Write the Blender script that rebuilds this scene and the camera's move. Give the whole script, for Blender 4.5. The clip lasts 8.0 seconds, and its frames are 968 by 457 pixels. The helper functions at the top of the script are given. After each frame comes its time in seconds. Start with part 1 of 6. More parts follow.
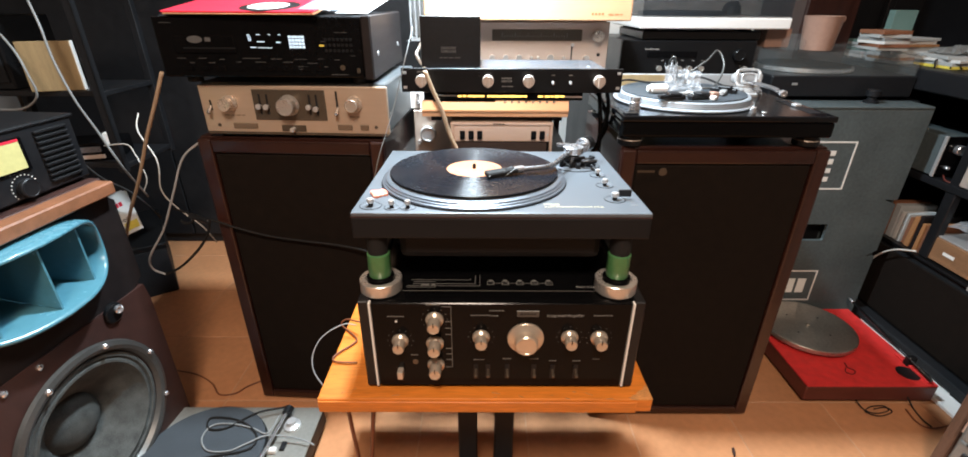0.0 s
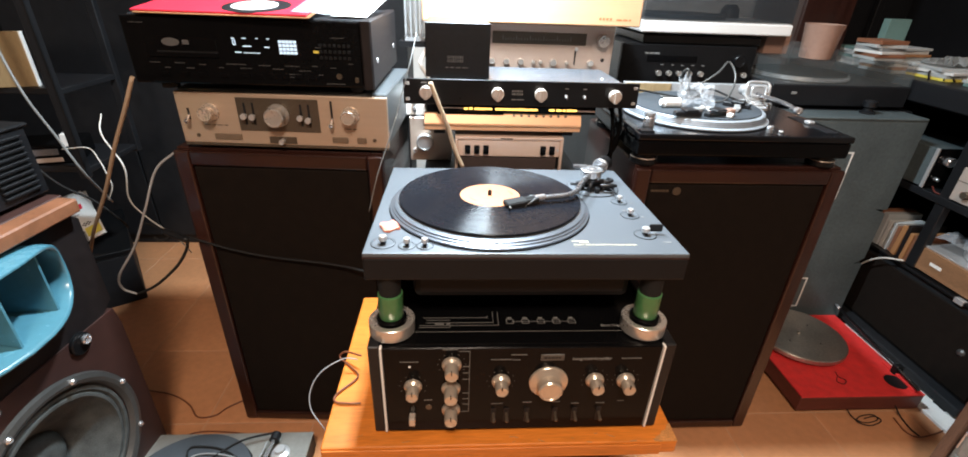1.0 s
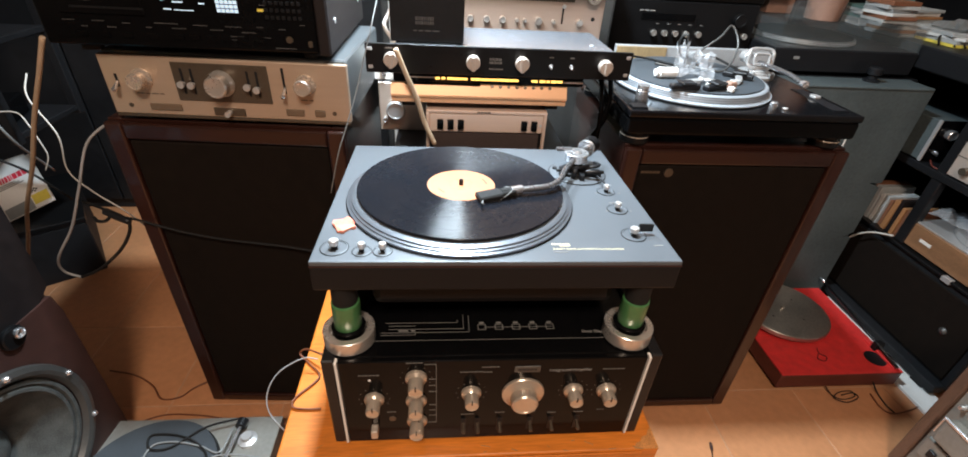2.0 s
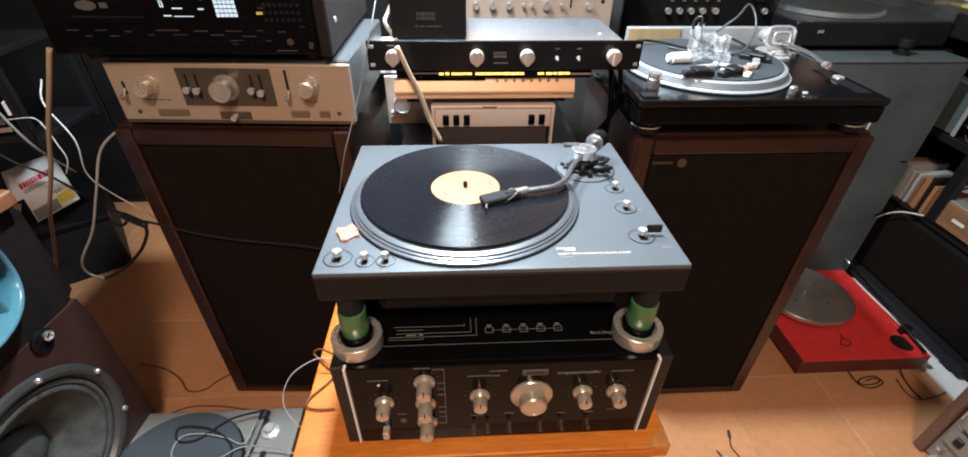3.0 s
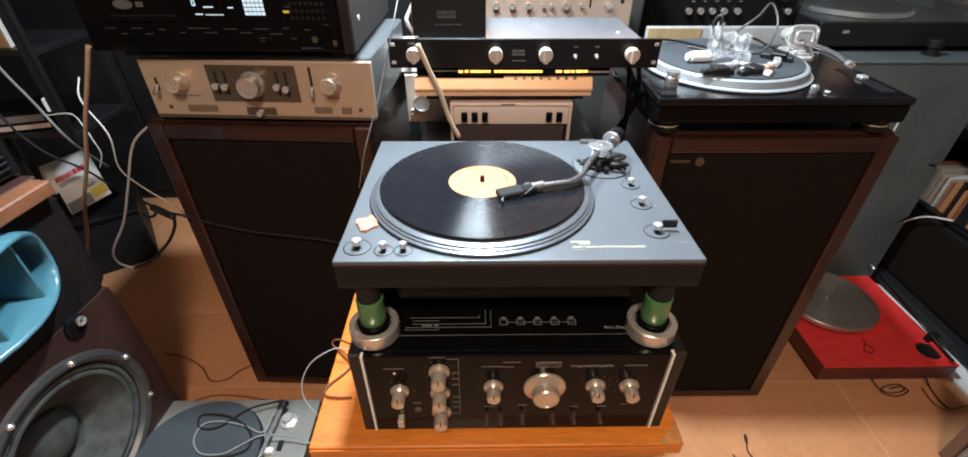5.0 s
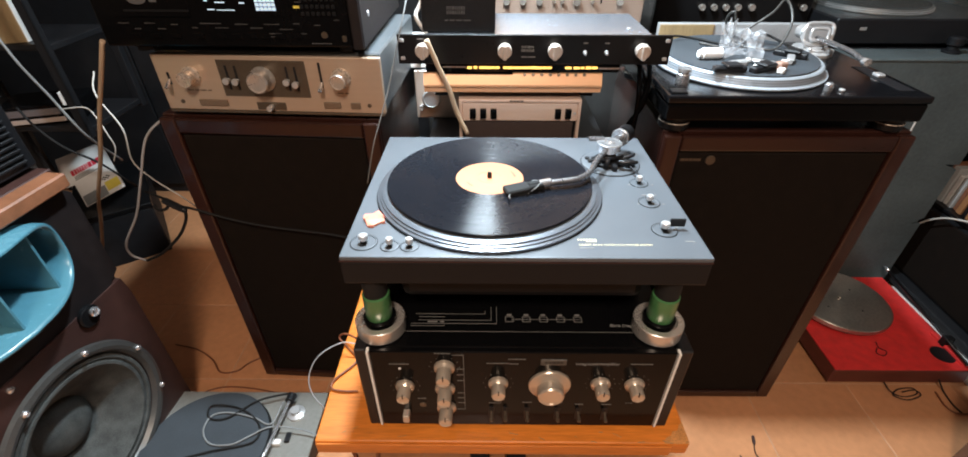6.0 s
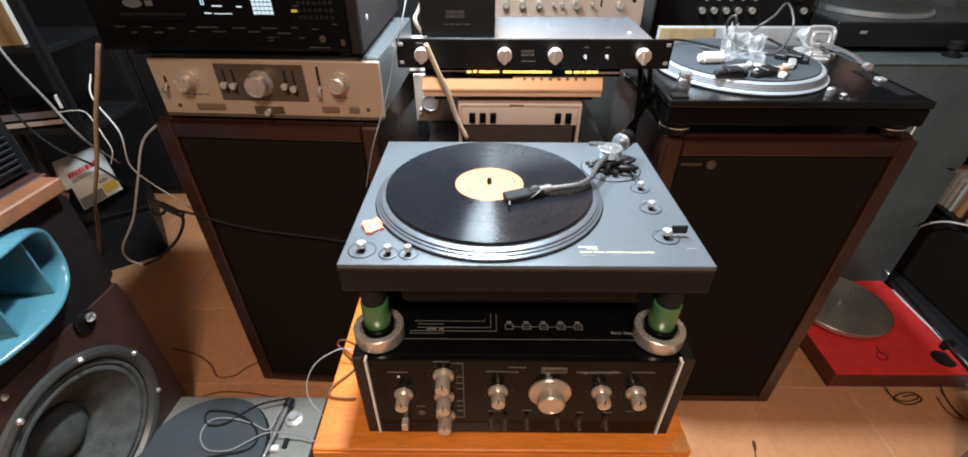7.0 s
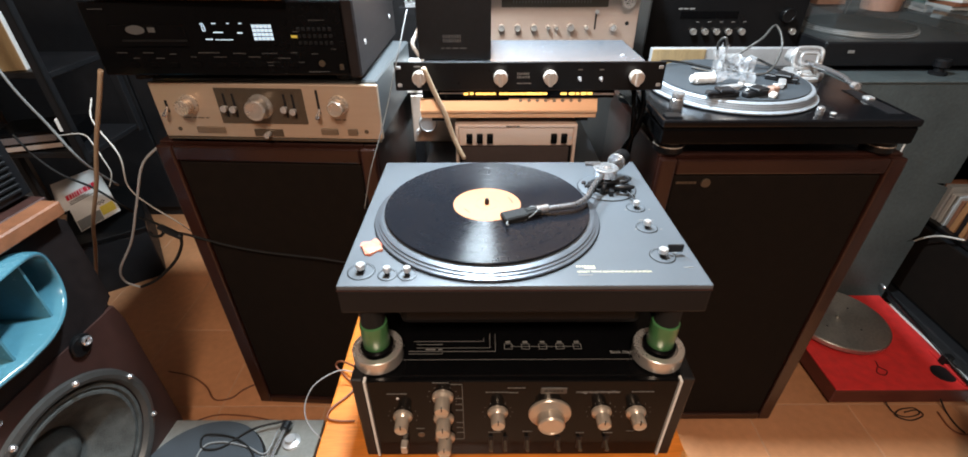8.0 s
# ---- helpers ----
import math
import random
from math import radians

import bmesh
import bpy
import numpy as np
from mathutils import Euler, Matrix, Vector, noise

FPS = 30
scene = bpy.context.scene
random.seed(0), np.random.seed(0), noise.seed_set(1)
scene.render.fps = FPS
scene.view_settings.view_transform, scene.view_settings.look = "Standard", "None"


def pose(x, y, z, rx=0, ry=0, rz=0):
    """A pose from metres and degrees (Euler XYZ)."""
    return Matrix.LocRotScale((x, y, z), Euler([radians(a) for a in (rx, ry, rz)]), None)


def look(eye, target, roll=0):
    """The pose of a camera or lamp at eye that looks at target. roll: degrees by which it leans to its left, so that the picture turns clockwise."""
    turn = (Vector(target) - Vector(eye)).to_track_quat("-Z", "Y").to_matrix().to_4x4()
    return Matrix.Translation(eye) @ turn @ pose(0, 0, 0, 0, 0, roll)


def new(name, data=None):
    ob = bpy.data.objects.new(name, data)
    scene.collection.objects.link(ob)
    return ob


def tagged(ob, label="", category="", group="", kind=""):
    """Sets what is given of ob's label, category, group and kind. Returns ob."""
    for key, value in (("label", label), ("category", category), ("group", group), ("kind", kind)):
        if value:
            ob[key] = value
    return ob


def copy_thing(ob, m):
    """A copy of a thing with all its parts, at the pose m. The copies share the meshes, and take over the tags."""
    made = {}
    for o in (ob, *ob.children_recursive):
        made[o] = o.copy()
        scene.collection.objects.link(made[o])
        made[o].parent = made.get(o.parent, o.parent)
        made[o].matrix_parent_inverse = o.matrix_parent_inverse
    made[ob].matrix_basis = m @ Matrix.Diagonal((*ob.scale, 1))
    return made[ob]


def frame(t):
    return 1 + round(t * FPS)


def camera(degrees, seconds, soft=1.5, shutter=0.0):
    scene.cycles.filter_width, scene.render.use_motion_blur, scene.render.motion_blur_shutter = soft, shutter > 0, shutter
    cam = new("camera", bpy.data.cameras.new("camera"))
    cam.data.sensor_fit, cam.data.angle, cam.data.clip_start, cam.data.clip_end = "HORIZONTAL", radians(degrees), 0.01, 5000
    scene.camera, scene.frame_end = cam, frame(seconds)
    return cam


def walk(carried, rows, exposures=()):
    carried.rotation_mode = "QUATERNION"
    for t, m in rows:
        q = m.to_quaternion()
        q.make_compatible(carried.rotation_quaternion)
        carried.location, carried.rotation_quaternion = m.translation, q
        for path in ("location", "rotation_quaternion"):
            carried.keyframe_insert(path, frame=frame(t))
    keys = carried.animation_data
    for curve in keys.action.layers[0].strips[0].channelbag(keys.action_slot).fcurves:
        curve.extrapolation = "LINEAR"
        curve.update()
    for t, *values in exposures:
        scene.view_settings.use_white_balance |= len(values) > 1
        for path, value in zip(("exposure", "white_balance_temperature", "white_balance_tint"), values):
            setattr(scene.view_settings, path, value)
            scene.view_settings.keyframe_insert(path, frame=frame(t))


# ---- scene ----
cam = camera(91.2, 8.0, soft=1.7)
PATH = [
    (0, (-0.031, -0.002, 1.11), (-0.026, 1.799, 0.241), 0.3),
    (0.5, (-0.064, 0.03, 1.128), (-0.057, 1.827, 0.25), 0.3),
    (1, (-0.106, 0.092, 1.151), (0.018, 1.862, 0.228), 2.2),
    (1.5, (-0.096, 0.147, 1.158), (0.17, 1.862, 0.164), 2.8),
    (2, (-0.077, 0.198, 1.166), (0.105, 1.863, 0.073), 3.7),
    (2.2, (-0.063, 0.208, 1.166), (0.094, 1.862, 0.056), 3.4),
    (3.3, (-0.056, 0.223, 1.196), (0.04, 1.838, 0.02), 0.5),
    (3.5, (-0.083, 0.213, 1.187), (0.032, 1.837, 0.025), 1.1),
    (4, (-0.089, 0.205, 1.192), (0.026, 1.822, 0.019), 1.2),
    (4.2, (-0.083, 0.207, 1.194), (0.014, 1.832, 0.038), 1.1),
    (5.3, (-0.05, 0.205, 1.184), (-0.037, 1.834, 0.024), 0.0),
    (5.5, (-0.049, 0.205, 1.184), (-0.045, 1.827, 0.014), -0.1),
    (6, (-0.051, 0.206, 1.186), (-0.062, 1.827, 0.014), 0.1),
    (6.5, (-0.055, 0.212, 1.187), (-0.067, 1.834, 0.016), 0.2),
    (7, (-0.052, 0.216, 1.188), (-0.059, 1.84, 0.02), 0.2),
    (7.5, (-0.053, 0.217, 1.188), (-0.054, 1.842, 0.022), 0.0),
    (8, (-0.053, 0.214, 1.195), (-0.049, 1.879, 0.086), -0.1),
]
walk(cam, [(t, look(eye, target, roll)) for t, eye, target, roll in PATH], exposures=[(0.0, 0.52), (1.0, 0.46), (1.5, 0.34), (2.0, 0.20), (4.0, 0.20), (5.5, 0.16), (7.5, 0.16), (8.0, 0.20)])

# ---- world and lamps ----
world = bpy.data.worlds.new("room_dark")
scene.world = world
world.use_nodes = True
world.node_tree.nodes["Background"].inputs[0].default_value = (0.5, 0.6, 0.7, 1)
world.node_tree.nodes["Background"].inputs[1].default_value = 0.008


def area_lamp(name, eye, target, sx, sy, watts, colour, spread=180):
    d = bpy.data.lights.new(name, "AREA")
    d.shape, d.size, d.size_y, d.energy, d.color = "RECTANGLE", sx, sy, watts, colour
    d.spread = math.radians(spread)
    ob = new(name, d)
    ob.matrix_world = look(eye, target)
    return ob


area_lamp("ceiling_lamp_light", (-0.08, 1.13, 2.05), (-0.08, 1.13, 0.0), 0.10, 0.10, 39, (0.76, 0.90, 1.0), spread=150)
area_lamp("stack_lamp_light", (-0.07, 1.19, 1.29), (-0.07, 1.12, 0.0), 0.10, 0.26, 8, (0.74, 0.89, 1.0))
area_lamp("room_lamp_light", (-0.12, -0.62, 2.5), (0.0, 0.6, 0.0), 0.4, 0.4, 41, (1.0, 0.81, 0.67))


# ---- materials ----
def material(name, colour, rough=0.5, metal=0.0, vary=0.12, scale=30.0, bump=0.0, bump_scale=400.0, rough_vary=0.1,
             coat=0.0, random_piece=0.0, stretch=(1, 1, 1), second=None, emit=0.0, aniso=0.0, spec=0.5):
    """A node material with variation of colour and roughness at two scales, and fine relief."""
    m = bpy.data.materials.new(name)
    m.use_nodes = True
    nt = m.node_tree
    n, l = nt.nodes, nt.links
    b = n["Principled BSDF"]
    tc = n.new("ShaderNodeTexCoord")
    mp = n.new("ShaderNodeMapping")
    mp.inputs["Scale"].default_value = stretch
    l.new(tc.outputs["Object"], mp.inputs["Vector"])
    big, fine = n.new("ShaderNodeTexNoise"), n.new("ShaderNodeTexNoise")
    big.inputs["Scale"].default_value, big.inputs["Detail"].default_value = scale * 0.25, 4
    fine.inputs["Scale"].default_value, fine.inputs["Detail"].default_value = scale * 4, 6
    l.new(mp.outputs[0], big.inputs["Vector"])
    l.new(mp.outputs[0], fine.inputs["Vector"])
    mix = n.new("ShaderNodeMix")
    mix.data_type = "FLOAT"
    mix.inputs[0].default_value = 0.45
    l.new(big.outputs[0], mix.inputs[2])
    l.new(fine.outputs[0], mix.inputs[3])
    ramp = n.new("ShaderNodeValToRGB")
    c2 = second or tuple(min(1, c * (1 + vary)) for c in colour)
    c1 = tuple(c * (1 - vary) for c in colour)
    ramp.color_ramp.elements[0].position, ramp.color_ramp.elements[0].color = 0.32, (*c1, 1)
    ramp.color_ramp.elements[1].position, ramp.color_ramp.elements[1].color = 0.68, (*c2, 1)
    l.new(mix.outputs[0], ramp.inputs[0])
    out = ramp.outputs[0]
    if random_piece:
        info = n.new("ShaderNodeObjectInfo")
        hsv = n.new("ShaderNodeHueSaturation")
        mr = n.new("ShaderNodeMapRange")
        mr.inputs[3].default_value, mr.inputs[4].default_value = 1 - random_piece, 1 + random_piece
        l.new(info.outputs["Random"], mr.inputs[0])
        l.new(mr.outputs[0], hsv.inputs["Value"])
        l.new(out, hsv.inputs["Color"])
        out = hsv.outputs[0]
    l.new(out, b.inputs["Base Color"])
    rr = n.new("ShaderNodeMapRange")
    rr.inputs[3].default_value, rr.inputs[4].default_value = max(0.02, rough - rough_vary), min(1, rough + rough_vary)
    l.new(mix.outputs[0], rr.inputs[0])
    l.new(rr.outputs[0], b.inputs["Roughness"])
    b.inputs["Metallic"].default_value = metal
    b.inputs["Specular IOR Level"].default_value = spec
    b.inputs["Coat Weight"].default_value = coat
    b.inputs["Coat Roughness"].default_value = 0.08
    b.inputs["Anisotropic"].default_value = aniso
    b.inputs["Anisotropic Rotation"].default_value = 0.25 if aniso else 0.0
    if aniso:
        tan = n.new("ShaderNodeTangent")
        tan.direction_type, tan.axis = "RADIAL", "Z"
        l.new(tan.outputs[0], b.inputs["Tangent"])
    if bump:
        bn = n.new("ShaderNodeTexNoise")
        bn.inputs["Scale"].default_value, bn.inputs["Detail"].default_value = bump_scale, 3
        l.new(mp.outputs[0], bn.inputs["Vector"])
        bp = n.new("ShaderNodeBump")
        bp.inputs["Strength"].default_value, bp.inputs["Distance"].default_value = bump, 0.002
        l.new(bn.outputs[0], bp.inputs["Height"])
        l.new(bp.outputs[0], b.inputs["Normal"])
    if emit:
        l.new(out, b.inputs["Emission Color"])
        b.inputs["Emission Strength"].default_value = emit
    return m


def glassy(name, colour, rough=0.05, alpha=0.3):
    m = bpy.data.materials.new(name)
    m.use_nodes = True
    b = m.node_tree.nodes["Principled BSDF"]
    b.inputs["Base Color"].default_value = (*colour, 1)
    b.inputs["Roughness"].default_value = rough
    b.inputs["Alpha"].default_value = alpha
    return m


M = dict(
    terracotta=material("terracotta_tile", (0.49, 0.225, 0.105), 0.34, vary=0.15, scale=11, bump=0.12, bump_scale=60, random_piece=0.07),
    grout=material("tile_grout", (0.50, 0.285, 0.165), 0.85, vary=0.2, scale=60),
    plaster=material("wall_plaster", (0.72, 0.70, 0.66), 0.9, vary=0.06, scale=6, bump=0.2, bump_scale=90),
    # darkened copy of the plaster for unseen walls, so they bounce less light
    unseen_dim_plaster=material("darkened_unseen_wall_plaster", (0.24, 0.22, 0.20), 0.9, vary=0.08, scale=6, bump=0.2, bump_scale=90),
    cast_grey=material("cast_grey_metal", (0.10, 0.10, 0.096), 0.4, metal=0.6, vary=0.12, scale=50, bump=0.1),
    black_paint=material("black_satin_paint", (0.009, 0.0095, 0.011), 0.42, spec=0.35, vary=0.3, scale=25, bump=0.1),
    black_gloss=material("black_gloss_panel", (0.003, 0.003, 0.0033), 0.15, spec=0.13, vary=0.25, scale=20, rough_vary=0.05),
    black_metal=material("black_anodised_metal", (0.0075, 0.0075, 0.008), 0.3, metal=0.1, spec=0.28, vary=0.2, scale=50, bump=0.08, bump_scale=900),
    black_text=material("black_textured_vinyl", (0.011, 0.012, 0.014), 0.6, spec=0.3, vary=0.4, scale=120, bump=0.6, bump_scale=500),
    rubber=material("black_rubber", (0.009, 0.009, 0.009), 0.75, spec=0.3, vary=0.2, scale=60),
    cloth=material("speaker_cloth", (0.0095, 0.0064, 0.0047), 0.95, spec=0.12, vary=0.35, scale=160, bump=0.7, bump_scale=1200),
    walnut=material("dark_reddish_veneer", (0.028, 0.0088, 0.0057), 0.36, vary=0.4, scale=26, stretch=(7, 7, 0.6), bump=0.08, bump_scale=120, coat=0.25),
    walnut_x=material("dark_reddish_veneer_lengthwise", (0.023, 0.0072, 0.0048), 0.3, vary=0.4, scale=26, stretch=(0.6, 7, 7), bump=0.08, bump_scale=120, coat=0.25),
    brown_ply=material("brown_plywood", (0.038, 0.0135, 0.0100), 0.6, vary=0.3, scale=40, stretch=(3, 1, 3), bump=0.15),
    ledge_wood=material("brown_ledge_wood", (0.22, 0.092, 0.046), 0.45, vary=0.3, scale=30, stretch=(6, 0.7, 6), bump=0.1),
    pine=material("pale_pine", (0.28, 0.20, 0.10), 0.6, vary=0.25, scale=24, stretch=(8, 8, 0.7), bump=0.1),
    orange_wood=material("orange_varnished_board", (0.60, 0.180, 0.022), 0.42, vary=0.3, scale=14, stretch=(0.6, 6, 6), coat=0.1, bump=0.05),
    raw_edge=material("raw_chipboard_edge", (0.55, 0.24, 0.07), 0.8, vary=0.5, scale=120, bump=0.4),
    slate=material("grey_blue_hammered_metal", (0.098, 0.110, 0.123), 0.42, metal=0.2, vary=0.06, scale=60, bump=0.06, bump_scale=900),
    plinth=material("charcoal_plinth", (0.0070, 0.0074, 0.0084), 0.5, spec=0.25, vary=0.15, scale=40, bump=0.1),
    chrome=material("polished_chrome", (0.74, 0.74, 0.75), 0.18, metal=0.85, vary=0.04, scale=40),
    alu=material("brushed_aluminium", (0.60, 0.60, 0.60), 0.36, metal=0.62, vary=0.06, scale=60, stretch=(1, 1, 14), bump=0.05),
    knob=material("champagne_knob_metal", (0.58, 0.50, 0.42), 0.28, metal=0.55, vary=0.05, scale=60),
    champagne=material("champagne_faceplate", (0.54, 0.415, 0.31), 0.42, metal=0.55, vary=0.05, scale=40, stretch=(0.5, 12, 12), bump=0.03),
    # blue-grey base raised to carry the sheen of reflected lamp light
    lid_metal=material("blue_grey_sheen_metal", (0.30, 0.34, 0.39), 0.24, metal=0.8, vary=0.04, scale=40),
    silver_face=material("silver_faceplate", (0.60, 0.51, 0.44), 0.4, metal=0.5, vary=0.05, scale=40, stretch=(0.5, 12, 12), bump=0.03),
    gold_face=material("pale_gold_panel", (0.74, 0.42, 0.23), 0.4, metal=0.2, vary=0.06, scale=30, stretch=(0.5, 8, 8)),
    bronze=material("bronze_inlay", (0.12, 0.095, 0.07), 0.35, metal=0.6, vary=0.1, scale=50),
    green=material("green_enamel", (0.055, 0.17, 0.06), 0.3, vary=0.12, scale=30, coat=0.3),
    white=material("white_plastic", (0.78, 0.77, 0.74), 0.45, vary=0.04, scale=30),
    print_white=material("white_print", (0.75, 0.74, 0.70), 0.6, vary=0.05),
    print_gold=material("gold_print", (0.72, 0.66, 0.45), 0.5, vary=0.05),
    print_grey=material("grey_print", (0.22, 0.215, 0.205), 0.6, vary=0.05),
    red_felt=material("red_velour", (0.62, 0.026, 0.024), 0.7, vary=0.22, scale=160, bump=0.4, bump_scale=500),
    red_card=material("red_printed_card", (0.70, 0.03, 0.06), 0.35, vary=0.08, scale=12, coat=0.4),
    umber=material("dark_umber_veneer", (0.012, 0.009, 0.009), 0.55, spec=0.25, vary=0.3, scale=30, stretch=(6, 0.6, 6)),
    maroon=material("maroon_wood_side", (0.10, 0.022, 0.016), 0.45, vary=0.3, scale=40, stretch=(1, 6, 6)),
    grey_carpet=material("grey_painted_board", (0.068, 0.086, 0.089), 0.6, vary=0.32, scale=26, bump=0.6, bump_scale=300),
    horn_blue=material("light_blue_enamel", (0.070, 0.205, 0.265), 0.26, vary=0.08, scale=18, coat=0.5),
    cone=material("paper_cone", (0.052, 0.056, 0.053), 0.85, vary=0.6, scale=130, bump=0.5, bump_scale=500),
    vinyl=material("black_record_vinyl", (0.0075, 0.0085, 0.0115), 0.27, spec=0.17, vary=0.1, scale=30, rough_vary=0.03, aniso=0.95),
    label_orange=material("orange_record_label", (0.46, 0.17, 0.066), 0.55, vary=0.05, scale=30),
    mat_dark=material("dark_rubber_mat", (0.034, 0.042, 0.05), 0.7, vary=0.2, scale=60, bump=0.2),
    steel=material("machined_steel", (0.68, 0.64, 0.59), 0.28, metal=0.75, vary=0.04, scale=60, rough_vary=0.04),
    spun=material("spun_steel", (0.58, 0.55, 0.50), 0.34, metal=0.92, vary=0.22, scale=30, aniso=0.6),
    smoke=glassy("smoked_acrylic", (0.03, 0.035, 0.04), 0.06, 0.42),
    film=glassy("clear_plastic_film", (0.85, 0.90, 0.95), 0.12, 0.27),
    glow_blue=material("lit_display", (0.55, 0.75, 1.0), 0.5, emit=0.5),
    glow_amber=material("lit_amber_lamp", (1.0, 0.55, 0.12), 0.5, emit=2.2),
    glow_cream=material("lit_meter", (0.50, 0.47, 0.20), 0.5, emit=0.08),
    platter_metal=material("blue_grey_turned_aluminium", (0.23, 0.255, 0.29), 0.34, metal=0.75, vary=0.06, scale=60, bump=0.04),
    bright_platter=material("pale_turned_aluminium", (0.52, 0.57, 0.62), 0.36, metal=0.55, vary=0.06, scale=60),
    print_dim=material("dim_grey_print", (0.075, 0.075, 0.075), 0.6, vary=0.05),
    clear_cable=material("clear_sheathed_cable", (0.34, 0.35, 0.36), 0.3, vary=0.2, scale=80, coat=0.3),
    tuner_face=material("warm_silver_faceplate", (0.56, 0.43, 0.35), 0.42, metal=0.4, vary=0.05, scale=40, stretch=(0.5, 12, 12), bump=0.03),
    clear_cover=glassy("clear_dusty_acrylic", (0.25, 0.28, 0.28), 0.10, 0.09),
    ribbed=material("dull_platter_rim", (0.22, 0.22, 0.21), 0.4, metal=0.6, vary=0.2, scale=60),
    deck_plate=material("dull_grey_metal_plate", (0.27, 0.265, 0.24), 0.42, metal=0.45, vary=0.14, scale=30, bump=0.05),
    deck_side=material("dark_brown_deck_side", (0.115, 0.062, 0.04), 0.45, vary=0.35, scale=30, stretch=(6, 6, 0.6)),
    amp_knob=material("warm_satin_knob_metal", (0.60, 0.51, 0.41), 0.28, metal=0.65, vary=0.03, scale=20, rough_vary=0.02),
    print_mid=material("mid_grey_print", (0.15, 0.145, 0.135), 0.6, vary=0.05),
    # lighter, redder than silver_face: warm glow of the stack put into the colour
    silver_glow_tint=material("glow_tinted_silver_faceplate", (0.74, 0.57, 0.47), 0.42, metal=0.3, vary=0.05, scale=40, stretch=(0.5, 12, 12), bump=0.03),
    piano=material("black_piano_lacquer", (0.004, 0.0042, 0.005), 0.14, spec=0.42, vary=0.2, scale=20, rough_vary=0.06, bump=0.02, bump_scale=60),
    beige=material("beige_cable_sheath", (0.42, 0.31, 0.21), 0.55, vary=0.1),
    cream=material("cream_cable_sheath", (0.62, 0.60, 0.55), 0.5, vary=0.1),
    greycable=material("grey_cable_sheath", (0.22, 0.23, 0.23), 0.45, vary=0.1),
    cup=material("beige_translucent_plastic", (0.33, 0.20, 0.15), 0.5, vary=0.1, scale=20),
    paper=material("printed_paper", (0.60, 0.60, 0.58), 0.7, vary=0.06, scale=30),
    cover_teal=material("teal_printed_card", (0.13, 0.22, 0.20), 0.5, vary=0.1, scale=40),
    cover_yellow=material("yellow_printed_card", (0.75, 0.62, 0.10), 0.5, vary=0.1, scale=40),
    cover_tan=material("tan_book_cover", (0.32, 0.15, 0.06), 0.6, vary=0.2, scale=40),
    cover_brown=material("brown_book_cover", (0.20, 0.08, 0.04), 0.6, vary=0.2, scale=40),
    pink=material("pink_sticker", (0.62, 0.10, 0.06), 0.5, vary=0.2, scale=160, second=(0.80, 0.36, 0.24)),
    brown_plinth=material("walnut_plinth", (0.23, 0.12, 0.06), 0.45, vary=0.35, scale=30, stretch=(6, 0.6, 6)),
    pad=material("dull_bronze_pad", (0.20, 0.145, 0.10), 0.4, metal=0.4, vary=0.08, scale=50),
    smoked_panel=material("smoked_brown_panel", (0.060, 0.044, 0.040), 0.35, vary=0.15, scale=40),
    case_grey=material("dull_grey_case_paint", (0.075, 0.083, 0.088), 0.4, metal=0.2, vary=0.12, scale=40, bump=0.08, bump_scale=700),
    arm_metal=material("satin_grey_arm_metal", (0.30, 0.30, 0.31), 0.28, metal=0.85, vary=0.05, scale=50),
    old_paper=material("dim_grey_old_card", (0.38, 0.395, 0.39), 0.6, vary=0.15, scale=40),
    copper=material("brown_insulated_cable", (0.16, 0.05, 0.02), 0.5, vary=0.1),
)


# ---- mesh helpers ----
def box(bm, lo, hi, bevel=0.0, seg=1):
    """An upright box between two corners, its edges rounded by bevel."""
    made = bmesh.ops.create_cube(bm, size=1.0)["verts"]
    for v in made:
        v.co = Vector([(lo[i] + hi[i]) / 2 + v.co[i] * (hi[i] - lo[i]) for i in range(3)])
    if bevel:
        edges = list({e for v in made for e in v.link_edges})
        bmesh.ops.bevel(bm, geom=edges, offset=bevel, segments=seg, affect="EDGES", profile=0.5)


def cyl(bm, a, b, ra, rb=None, n=24, caps=True):
    """A cylinder or cone from a to b."""
    a, b, rb = Vector(a), Vector(b), ra if rb is None else rb
    q = (b - a).to_track_quat("Z", "Y")
    rings = [[bm.verts.new(p + q @ Vector((r * math.cos(2 * math.pi * i / n), r * math.sin(2 * math.pi * i / n), 0))) for i in range(n)] for p, r in ((a, ra), (b, rb))]
    for i in range(n):
        bm.faces.new((rings[0][i], rings[0][(i + 1) % n], rings[1][(i + 1) % n], rings[1][i])).smooth = True
    if caps:
        bm.faces.new(rings[0][::-1])
        bm.faces.new(rings[1])


